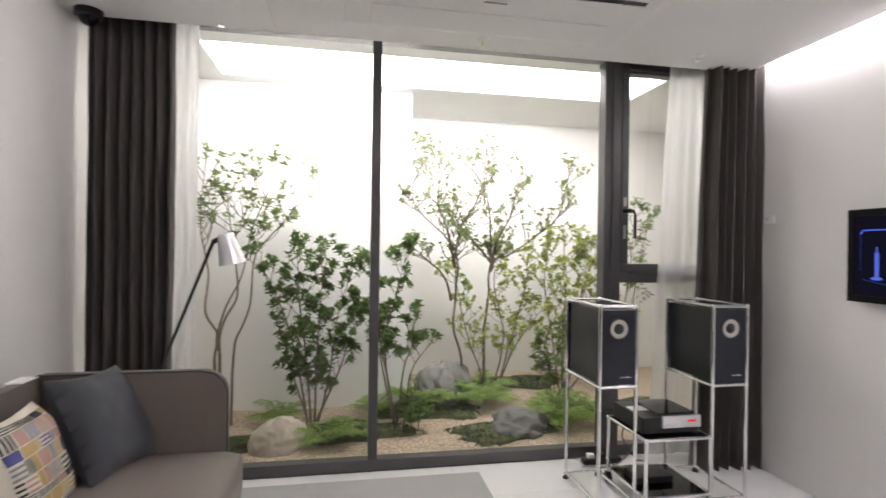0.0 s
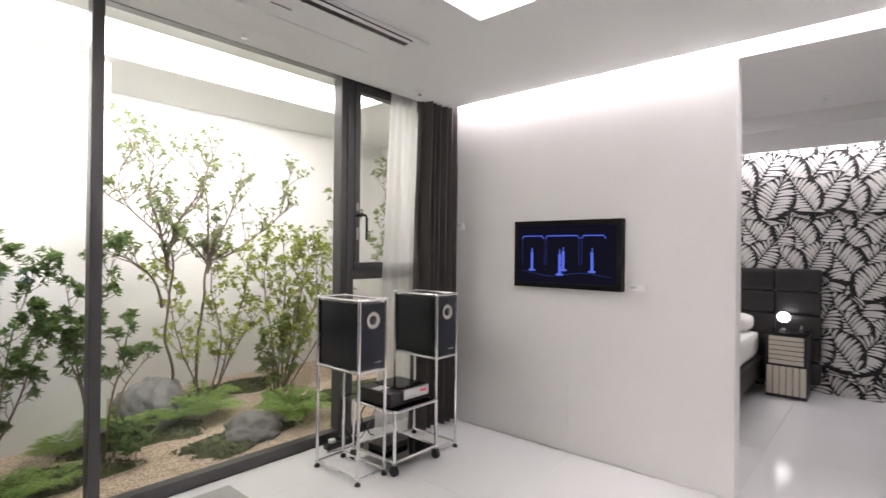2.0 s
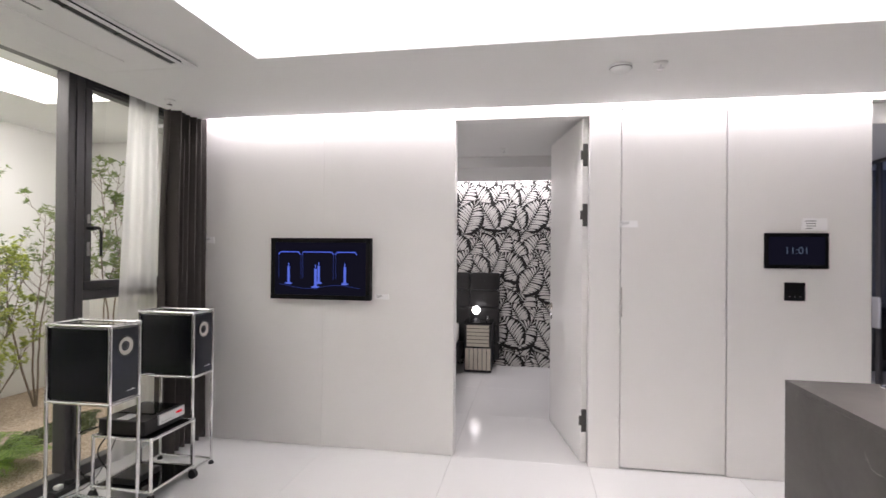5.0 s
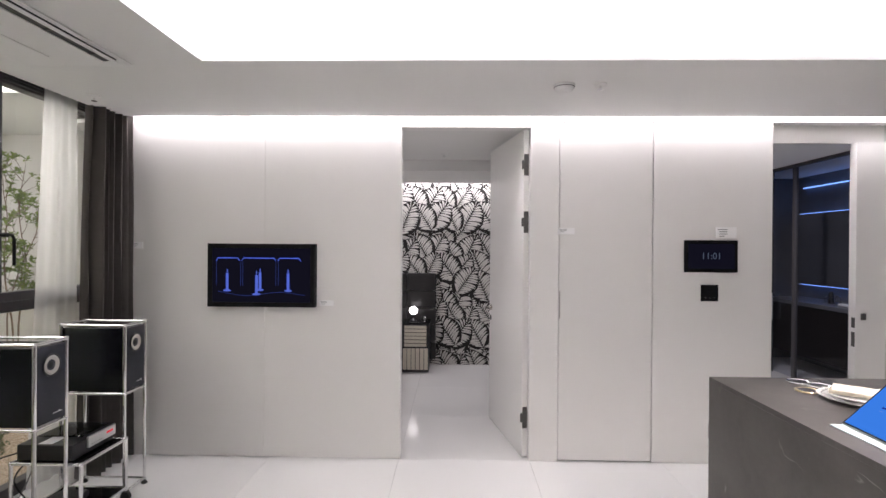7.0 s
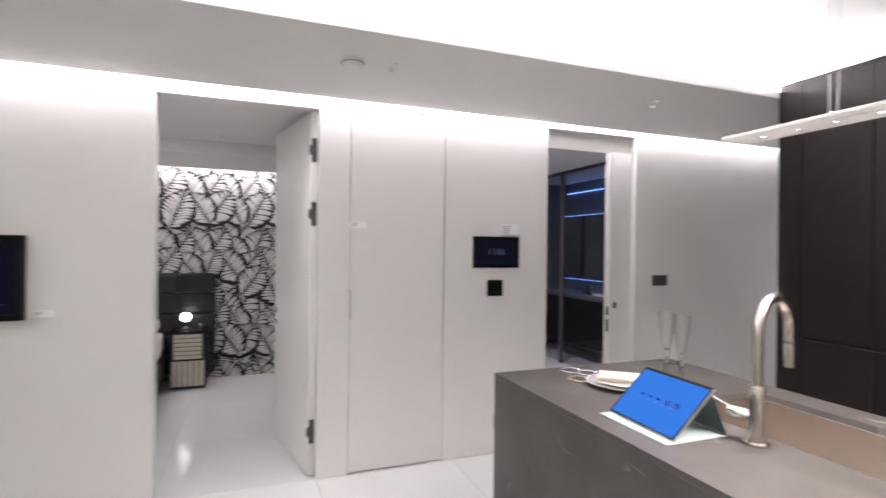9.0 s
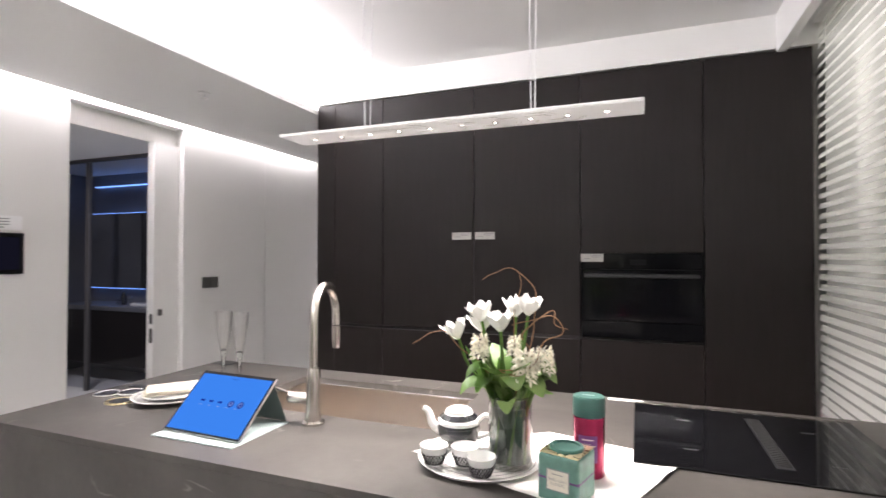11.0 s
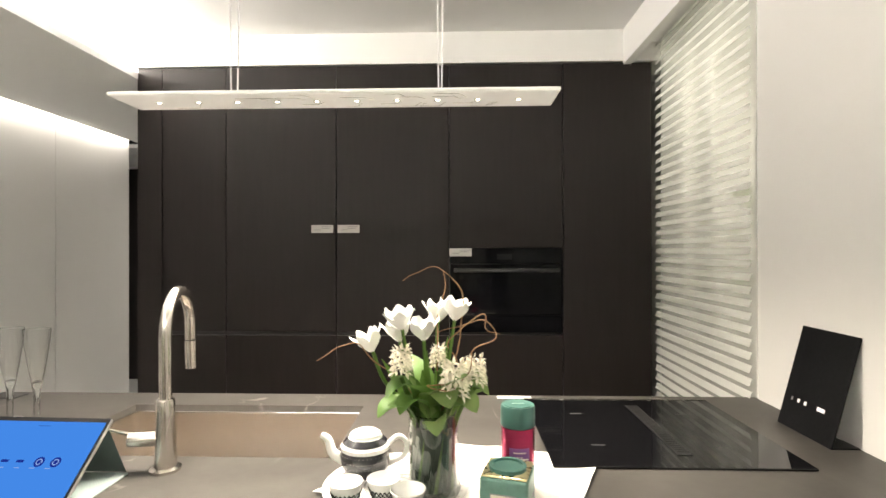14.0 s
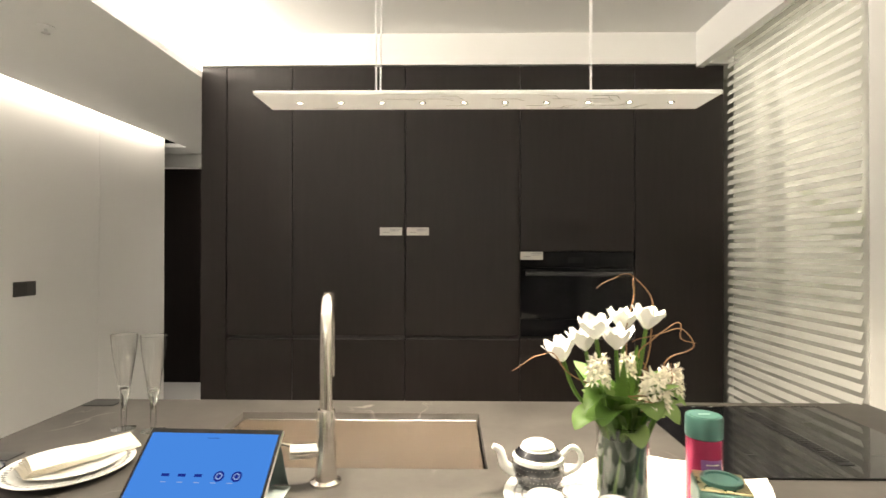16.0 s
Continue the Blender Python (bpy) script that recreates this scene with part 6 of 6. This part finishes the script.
part("plate", lathe([(0, 0.003), (0.06, 0.003), (0.065, 0.0), (0.07, 0.003), (0.113, 0.014), (0.114, 0.016), (0.08, 0.010), (0.065, 0.006), (0, 0.006)], n=48), "china", pl2, smooth=True)
nap = thing("napkin", "cream cloth napkin folded on the plates", "napkin", at=(1.485, -0.975, Z + 0.025), grow=0.92)
for k in range(4):
    bm = bmesh.new()
    bmesh.ops.create_grid(bm, x_segments=30, y_segments=12, size=1)
    for v in bm.verts:
        u, w = v.co.x, v.co.y
        fan = 0.5 + 0.5 * u
        wide = 0.036 + 0.016 * fan
        lift = 0.006 * k * (0.4 + 0.6 * fan)
        v.co = Vector((u * (0.135 - 0.005 * k), w * wide + 0.004 * k * fan, 0.002 + lift + (0.026 - 0.010 * fan) * (1 - w * w) * (0.4 + 0.2 * k) + 0.002 * noise.noise(Vector((u * 3, w * 3, k)))))
    bmesh.ops.solidify(bm, geom=bm.faces, thickness=0.0018)
    bm.transform(Matrix.Rotation(radians(52), 4, "Z"))
    part("fold", bm, "cream", nap, smooth=True)


def coaster(at, mat, label):
    root = thing("coaster", label, "coaster", "coasters", at=at)
    part("disc", lathe([(0, 0), (0.046, 0), (0.047, 0.003), (0.045, 0.006), (0.040, 0.004), (0, 0.004)], n=40), mat, root, smooth=True)
    part("centre", rod((0, 0, 0.0042), (0, 0, 0.0052), 0.034, n=32), "black", root)


coaster((1.640, -0.850, Z), "gold", "round black coaster with a gold rim")
coaster((1.780, -0.905, Z), "chrome", "round black coaster with a silver rim")
coaster((1.715, -0.950, Z), "chrome", "round black coaster with a silver rim")
hatch2 = thing("socket_cover", "flat black flap of a worktop socket", "socket", at=(1.755, -1.035, Z))
part("flap", box((-0.055, -0.028, 0), (0.055, 0.028, 0.003), 0.001), "black", hatch2)
hatch3 = thing("socket_cover", "flat black flap of a worktop socket", "socket", at=(1.795, -1.50, Z))
part("flap", box((-0.055, -0.03, 0), (0.055, 0.03, 0.003), 0.001), "black", hatch3)

# cloth, tray, tea things
cloth = bmesh.new()
bmesh.ops.create_grid(cloth, x_segments=40, y_segments=34, size=1)
A, B, C, D = Vector((-0.202, -0.993)), Vector((0.157, -1.077)), Vector((0.470, -0.796)), Vector((-0.030, -0.591))
for v in cloth.verts:
    s, t = (v.co.x + 1) / 2, (v.co.y + 1) / 2
    p = (1 - s) * (1 - t) * A + s * (1 - t) * B + s * t * C + (1 - s) * t * D
    rim = max(abs(v.co.x), abs(v.co.y)) ** 6
    v.co = Vector((p.x, p.y, Z + 0.0012 + 0.010 * rim * max(0, noise.noise(Vector((s * 5, t * 5, 2)))) + 0.004 * rim))
co = tagged(part("table_cloth", cloth, "linen", None, "", True), "white linen cloth lying creased under the tea tray", "cloth")
TZ = Z + 0.003
tray = thing("serving_tray", "round silver tray with a fine woven pattern", "tray", at=(0.290, -0.828, TZ), grow=1.075)
part("dish", lathe([(0, 0), (0.142, 0), (0.150, 0.007), (0.1515, 0.008), (0.1500, 0.0095), (0.141, 0.0035), (0, 0.0035)], n=64), "china", tray, smooth=True)
for k in range(1, 9):
    part("pattern_ring", lathe([(0.016 * k, 0.0036), (0.016 * k + 0.0022, 0.0042), (0.016 * k + 0.0044, 0.0036)], n=56), "print_grey", tray)
for k in range(36):
    a = 2 * math.pi * k / 36
    bm = box((0.02, -0.0011, 0.0037), (0.138, 0.0011, 0.0043))
    bm.transform(Matrix.Rotation(a, 4, "Z"))
    part("pattern_line", bm, "tag_grey", tray)
TZ += 0.0048
pot = thing("teapot", "white porcelain teapot with a black patterned band", "teapot", at=(0.370, -0.883, TZ), grow=1.075)
part("body", lathe([(0, 0), (0.038, 0), (0.040, 0.004), (0.050, 0.022), (0.054, 0.045), (0.052, 0.058), (0.053, 0.064), (0.046, 0.070), (0.036, 0.080), (0.030, 0.082), (0, 0.082)], n=44), "china", pot, smooth=True)
band = part("band", lathe([(0.0388, 0.001), (0.0415, 0.006), (0.0512, 0.022), (0.0552, 0.045), (0.0530, 0.056)], n=44), "china_black", pot, "black band of fine dots", True)
part("shoulder", lathe([(0.0485, 0.0695), (0.0472, 0.0715), (0.0372, 0.0805)], n=44), "china_black", pot, smooth=True)
for k in range(40):
    a = 2 * math.pi * k / 40
    for z, r in ((0.014, 0.0468), (0.026, 0.0527), (0.038, 0.0545), (0.050, 0.0548)):
        bm = box((0, -0.0006, -0.0006), (0.0004, 0.0006, 0.0006))
        bm.transform(Matrix.Rotation(a + z * 30, 4, "Z") @ Matrix.Translation((r, 0, z)))
        part("dot", bm, "tag_grey", band)
part("lid", lathe([(0.034, 0.082), (0.033, 0.088), (0.022, 0.094), (0, 0.096)], n=36), "china", pot, smooth=True)
part("spout", tube(smooth_path([(0.045, 0.0, 0.028), (0.070, 0.004, 0.045), (0.080, 0.006, 0.075), (0.095, 0.008, 0.086)]), 0.013, n=14, r2=0.006), "china", pot, smooth=True)
part("handle", tube(smooth_path([(-0.048, 0, 0.064), (-0.072, 0, 0.082), (-0.090, 0, 0.066), (-0.084, 0, 0.040), (-0.050, 0, 0.022)]), 0.0055, n=10), "china", pot, smooth=True)


def cup(at, turn):
    root = thing("tea_cup", "small white porcelain cup with a black net pattern", "cup", "tea cups", at=at, turn=turn, grow=1.075)
    part("bowl", lathe([(0, 0), (0.016, 0), (0.018, 0.002), (0.026, 0.022), (0.033, 0.046), (0.0318, 0.047), (0.0245, 0.022), (0.016, 0.005), (0, 0.004)], n=36), "china", root, smooth=True)
    for k in range(22):
        a = 2 * math.pi * k / 22
        for s in (-1, 1):
            pts = []
            for j in range(5):
                z = 0.005 + j * 0.0065
                r = 0.0186 + (z - 0.002) * 0.385 + 0.0004
                b = a + s * 0.14 * math.sin(j * math.pi / 2)
                pts.append((r * math.cos(b), r * math.sin(b), z))
            part("net_line", tube(pts, 0.0012, n=4), "china_black", root)
    return root


c1 = cup((0.382, -0.731, TZ), 0)
copy_thing(c1, pose(0.307, -0.749, TZ, 0, 0, 20))
copy_thing(c1, pose(0.252, -0.702, TZ, 0, 0, 40))

tin = thing("tea_caddy", "square green printed tea tin with a round lid", "tea tin", at=(0.057, -0.694, Z + 0.0015), turn=-16, grow=1.075)
part("body", box((-0.043, -0.043, 0), (0.043, 0.043, 0.092), 0.005), "tin_green", tin)
part("rim", box((-0.041, -0.041, 0.092), (0.041, 0.041, 0.096), 0.002), "gold", tin, "pale gold rim")
part("lid", lathe([(0, 0.0985), (0.027, 0.0985), (0.0275, 0.1025), (0.033, 0.1025), (0.034, 0.1015), (0.034, 0.096), (0, 0.096)], n=40), "tin_lid", tin, "dark green pressed lid", True)
part("band", box((-0.0434, -0.0434, 0.040), (0.0434, 0.0434, 0.052), 0.005), "purple", tin, "purple band")
lab = part("paper_label", box((-0.022, 0.0434, 0.026), (0.022, 0.0442, 0.064)), "cream", tin, "cream label")
part("label_edge", box((-0.024, 0.0432, 0.024), (0.024, 0.0438, 0.066)), "print_grey", tin)
writing("EARL GREY\nCLASSIC", 0.0078, pose(0, 0.0445, 0.042, 90, 0, 180), "print_grey", lab)
part("print_bar", box((-0.012, 0.0442, 0.056), (0.012, 0.0444, 0.0575)), "print_grey", lab)
can = thing("tea_canister", "tall crimson foil tea canister with a green lid", "tea tin", at=(0.022, -0.830, Z + 0.0015), grow=1.075)
part("body", lathe([(0, 0), (0.033, 0), (0.034, 0.002), (0.034, 0.130), (0, 0.130)], n=44), "tin_red", can, smooth=True)
part("lid", lathe([(0.034, 0.131), (0.035, 0.132), (0.035, 0.168), (0.033, 0.173), (0.029, 0.172), (0.028, 0.174), (0, 0.174)], n=44), "tin_lid", can, "dark green domed lid", True)
for k, (w, z) in enumerate(((0.012, 0.085), (0.017, 0.072), (0.010, 0.064), (0.014, 0.056), (0.012, 0.044))):
    pts = [(0.0345 * math.sin(a), 0.0345 * math.cos(a), z) for a in [(-w + 2 * w * j / 6) / 0.034 for j in range(7)]]
    part("print_line", tube(pts, 0.0013, n=5), "cream" if k < 4 else "purple", can)
field = []
for j in range(2):
    field += [(0.0344 * math.sin(a), 0.0344 * math.cos(a), 0.036 + 0.058 * j) for a in [-0.62 + 1.24 * k / 10 for k in range(11)]]
lb = poly("print_field", field, [(k, k + 1, k + 12, k + 11) for k in range(10)], "purple", can, "plum printed label", True)
writing("ROSE\nAND\nFENNEL", 0.0085, pose(0.004, 0.0357, 0.066, 90, 0, 180), "cream", lb)
part("lid_mark", box((-0.012, -0.001, 0.174), (0.012, 0.001, 0.1745)), "paper", can)

# flowers
vs = thing("flower_vase", "clear glass vase of white tulips and cream hyacinths", "flower vase", at=(0.207, -0.802, TZ), grow=1.075)
part("glass", lathe([(0, 0.001), (0.048, 0.001), (0.0495, 0.004), (0.0495, 0.158)], n=48), "vase", vs, "clear glass cylinder", True)
part("rim", lathe([(0.049, 0.157), (0.0505, 0.159), (0.049, 0.161), (0.0475, 0.159)], n=48), "clearplate", vs, smooth=True)
for k in range(22):
    a = 2 * math.pi * k / 22
    part("flower_stem", tube([(0.0445 * math.cos(a), 0.0445 * math.sin(a), 0.014), (0.040 * math.cos(a + 0.5), 0.040 * math.sin(a + 0.5), 0.155)], 0.0036, n=6), "leaf_deep" if k % 3 == 0 else "vase_fill", vs)
part("stems_in_water", lathe([(0, 0.014), (0.0435, 0.014), (0.0435, 0.135), (0, 0.137)], n=36), "vase_fill", vs, "dark green stems in water")
rng = random.Random(8)


def petal_cup(c, d, size, n, mat, name, label=""):
    """Tulip head: overlapping cupped petals along d."""
    m = Matrix.Translation(c) @ Vector(d).to_track_quat("Z", "Y").to_matrix().to_4x4()
    verts, faces = [], []
    for k in range(n):
        a0, inner = 2 * math.pi * k / n + 0.3, 0.88 if k % 2 else 1.0
        base = len(verts)
        for j in range(7):
            t = j / 6
            r = size * (0.12 + 0.60 * math.sin(min(1, t * 1.3) * math.pi * 0.5) + 0.26 * t ** 4) * inner
            z = size * 1.30 * t
            half = 0.75 * math.sin(math.pi * (0.12 + 0.80 * t)) ** 0.8
            for i in range(5):
                u = (i - 2) / 2
                a = a0 + half * u
                dip = -size * 0.16 * u * u * t + size * (0.05 + 0.22 * t * t) * noise.noise(Vector((a * 4, t * 4, k + c[0] * 99)))
                verts.append(m @ Vector((r * math.cos(a), r * math.sin(a), z + dip)))
        for j in range(6):
            for i in range(4):
                q = base + j * 5 + i
                faces.append((q, q + 1, q + 6, q + 5))
    return poly(name, verts, faces, mat, vs, label, True)


def blade(pts, width, mat="stem", name="leaf"):
    """A long folded leaf along a curve."""
    path = smooth_path(pts, 5)
    verts, faces = [], []
    for i, p in enumerate(path):
        t = i / (len(path) - 1)
        d = (path[min(i + 1, len(path) - 1)] - path[max(i - 1, 0)]).normalized()
        s = d.cross(Vector((0.2, 0.3, 1)))
        s = s.normalized() if s.length > 0.05 else Vector((1, 0, 0))
        w = width * math.sin(math.pi * (0.10 + 0.90 * t)) ** 0.7 if t < 1 else 0.001
        up = s.cross(d)
        verts += [p - s * w + up * w * 0.35, p, p + s * w + up * w * 0.35]
    for i in range(len(path) - 1):
        q = 3 * i
        faces += [(q, q + 1, q + 4, q + 3), (q + 1, q + 2, q + 5, q + 4)]
    poly(name, verts, faces, mat, vs, "", True)


HEADS = ((0.120, 0.02, 0.283), (0.060, 0.03, 0.328), (0.069, -0.01, 0.298), (0.018, 0.02, 0.306), (-0.008, -0.02, 0.336), (-0.043, 0.01, 0.344))
for x, y, z in HEADS:
    c, d = Vector((x, y, z)), Vector((x * 0.9, y * 1.2 + 0.03, 0.35))
    petal_cup(c, d, 0.034, 6, "tulip", "tulip_head", "open white tulip")
    part("flower_stem", tube(smooth_path([(x * 0.12, y * 0.12, 0.03), (x * 0.35, y * 0.3, 0.15), (x * 0.8, y * 0.8, z - 0.06), (x, y, z + 0.003)]), 0.0038, n=8), "stem", vs, smooth=True)
for cx, cy, cz, s in ((0.060, 0.045, 0.270, 0.62), (-0.043, 0.05, 0.236, 0.78), (-0.083, 0.03, 0.248, 0.62), (-0.010, 0.0, 0.270, 0.5)):
    verts, faces = [], []
    for k in range(26):
        t = k / 26
        a, z = k * 2.4, (t - 0.5) * 0.075 * s
        r = 0.015 * s * (1 - 0.45 * t)
        p = Vector((cx + r * math.cos(a), cy + r * math.sin(a), cz + z))
        out = Vector((math.cos(a), math.sin(a), 0.25))
        for j in range(5):
            b = 2 * math.pi * j / 5
            side = out.cross(Vector((0, 0, 1))).normalized()
            d = (out * 0.55 + (side * math.cos(b) + side.cross(out) * math.sin(b)) * 0.8)
            add_leaf(verts, faces, p + out * 0.008 * s, d, 0.026 * s, rng, 1.0)
    poly("hyacinth_head", verts, faces, "hyacinth", vs, "cream hyacinth spike")
    part("flower_stem", tube(smooth_path([(cx * 0.2, cy * 0.2, 0.04), (cx * 0.6, cy * 0.6, 0.16), (cx, cy, cz - 0.03)]), 0.005, n=8), "stem", vs, smooth=True)
for k in range(17):
    a = 2 * math.pi * k / 17 + rng.uniform(-0.2, 0.2)
    L, up = rng.uniform(0.075, 0.125), rng.uniform(-0.01, 0.10)
    blade([(0.02 * math.cos(a), 0.02 * math.sin(a), 0.12), (0.045 * math.cos(a), 0.045 * math.sin(a), 0.165 + up * 0.5), (L * math.cos(a), L * math.sin(a), 0.165 + up)], rng.uniform(0.018, 0.030), "leaf_deep" if k % 2 == 0 else "stem")
for x, y, z in ((0.10, 0.03, 0.27), (0.01, 0.04, 0.29), (0.02, 0.03, 0.25), (-0.03, 0.0, 0.31), (0.03, 0.06, 0.24), (-0.015, 0.05, 0.24)):
    blade([(x * 0.1, y * 0.2, 0.10), (x * 0.5, y * 0.6, 0.18), (x, y, z)], 0.014, "stem")
for x, y, z, w in ((0.105, 0.05, 0.165, 0.030), (0.088, 0.06, 0.205, 0.022), (-0.035, 0.085, 0.195, 0.030), (-0.110, 0.03, 0.205, 0.018), (-0.108, 0.02, 0.228, 0.016), (-0.010, 0.075, 0.140, 0.024), (-0.085, 0.06, 0.180, 0.026), (0.060, 0.07, 0.178, 0.026)):
    blade([(x * 0.2, y * 0.2, 0.12), (x * 0.5, y * 0.6, z + 0.012), (x * 0.8, y * 0.85, z + 0.016), (x, y, z - 0.004)], w, "leaf_deep" if x < 0 else "stem")
TWIGS = (((0, 0, 0.12), (-0.04, 0, 0.25), (-0.06, 0.0, 0.385), (-0.025, 0.01, 0.440), (0.004, 0.02, 0.453), (0.057, 0.03, 0.424)),
         ((0, 0, 0.12), (-0.010, 0.0, 0.28), (-0.011, 0.0, 0.35), (-0.022, 0.0, 0.40), (-0.024, 0.0, 0.44)),
         ((0.01, 0, 0.13), (0.06, 0.02, 0.225), (0.115, 0.03, 0.265), (0.141, 0.04, 0.302), (0.165, 0.05, 0.304), (0.220, 0.05, 0.272)),
         ((0, 0, 0.12), (-0.05, 0.0, 0.24), (-0.03, 0.01, 0.30), (-0.078, 0.02, 0.346), (-0.101, 0.02, 0.355), (-0.107, 0.02, 0.33), (-0.130, 0.02, 0.318)),
         ((0, 0, 0.12), (-0.06, 0.0, 0.22), (-0.078, 0.02, 0.284), (-0.121, 0.03, 0.312), (-0.105, 0.03, 0.345), (-0.06, 0.03, 0.340), (-0.01, 0.03, 0.32)),
         ((0, 0, 0.13), (-0.032, 0.05, 0.215), (0.009, 0.06, 0.230), (-0.03, 0.07, 0.218), (-0.07, 0.06, 0.25), (-0.078, 0.04, 0.284)))
for pts in TWIGS:
    line = [p + Vector([0.005 * noise.noise(p * 28 + Vector((k, 0, 0))) for k in range(3)]) for p in smooth_path(pts, 9)]
    part("twig", tube(line, 0.0016, n=6, r2=0.0009), "twig", vs, "curly brown twig", True)

# notice panel by the wall, and a card at the hob
nt_ = thing("notice_stand", "black glass information panel leaning by the wall", "sign", at=(-0.828, -1.183, Z))
bm = box((-0.003, -0.112, 0.0), (0.003, 0.112, 0.305), 0.001)
bm.transform(Euler((0, radians(-15), 0)).to_matrix().to_4x4())
brd = part("board", bm, "board", nt_)
part("foot", box((-0.075, 0.05, 0.0), (0.0, 0.112, 0.004), 0.001), "blackglass", nt_)
for k, (y, w) in enumerate(((-0.075, 0.008), (-0.047, 0.010), (-0.018, 0.011), (0.045, 0.030))):
    bm = box((0.0032, y - w / 2, 0.080), (0.0038, y + w / 2, 0.091), 0.0002)
    bm.transform(Euler((0, radians(-15), 0)).to_matrix().to_4x4())
    part("pictogram", bm, "paper" if k in (1, 2, 3) else "print_grey", brd)
hc = thing("paper_card", "blank white card lying at the hob's edge", "card", at=(-0.045, -1.528, Z))
part("card", box((-0.06, -0.012, 0), (0.06, 0.012, 0.002)), "paper", hc)

# patchwork on the cushion: cloth pieces that follow its face
rng = random.Random(5)
def patch(u0, v0, u1, v1, mat, lift):
    verts, faces, n = [], [], 6
    for j in range(n + 1):
        for i in range(n + 1):
            x, y = u0 + (u1 - u0) * i / n, v0 + (v1 - v0) * j / n
            fat = ((1 - x ** 4) * (1 - y ** 4)) ** 0.55
            pin = 1 - 0.10 * (1 - abs(x) ** 2) * (abs(y) ** 3) - 0.10 * (1 - abs(y) ** 2) * (abs(x) ** 3)
            verts.append((x * pin * 0.18, y * pin * 0.18, 0.075 * fat + 0.004 * noise.noise(Vector((x * 3, y * 3, 1))) + lift))
    for j in range(n):
        for i in range(n):
            q = j * (n + 1) + i
            faces.append((q, q + 1, q + n + 2, q + n + 1))
    poly("patch", verts, faces, mat, pat, "", True)


MATS = ("patch_blue", "patch_ochre", "patch_black", "patch_pink", "patch_grey")
v = -0.92
while v < 0.80:
    dv = min(rng.uniform(0.13, 0.30), 0.92 - v)
    u = -0.92
    while u < 0.80:
        du = min(rng.uniform(0.14, 0.42), 0.92 - u)
        kind, tone = rng.random(), rng.choice(MATS)
        if kind < 0.35:
            patch(u, v, u + du - 0.02, v + dv - 0.02, tone, 0.002)
        elif kind < 0.75:
            n = max(3, int(du / 0.055))
            for k in range(n):
                patch(u + du * k / n, v, u + du * (k + 0.5) / n, v + dv - 0.02, tone, 0.002)
        else:
            for k in range(3):
                patch(u, v + dv * k / 3, u + du - 0.02, v + dv * (k + 0.45) / 3, tone, 0.002)
        u += du
    v += dv

# ---- floor tiles ----
tile_mesh, floor_ob = {}, bpy.data.objects["floor"]
SIZE = 0.9
for i in range(-5, 5):
    for j in range(-7, 4):
        x0, y0 = 3.0 + i * SIZE, 0.99 + j * SIZE
        lo = (max(x0, -1.06), max(y0, -5.2))
        hi = (min(x0 + SIZE, 6.5), min(y0 + SIZE, 3.165))
        if hi[0] - lo[0] < 0.02 or hi[1] - lo[1] < 0.02:
            continue
        key = (round(hi[0] - lo[0], 3), round(hi[1] - lo[1], 3))
        if key not in tile_mesh:
            ob = part("tile", box((0.0007, 0.0007, -0.011), (key[0] - 0.0007, key[1] - 0.0007, 0.0), 0.0006, segs=1), "floor", floor_ob)
            tile_mesh[key] = ob.data
        else:
            ob = new("tile", tile_mesh[key])
            ob.parent = floor_ob
        ob.location = (lo[0], lo[1], 0)
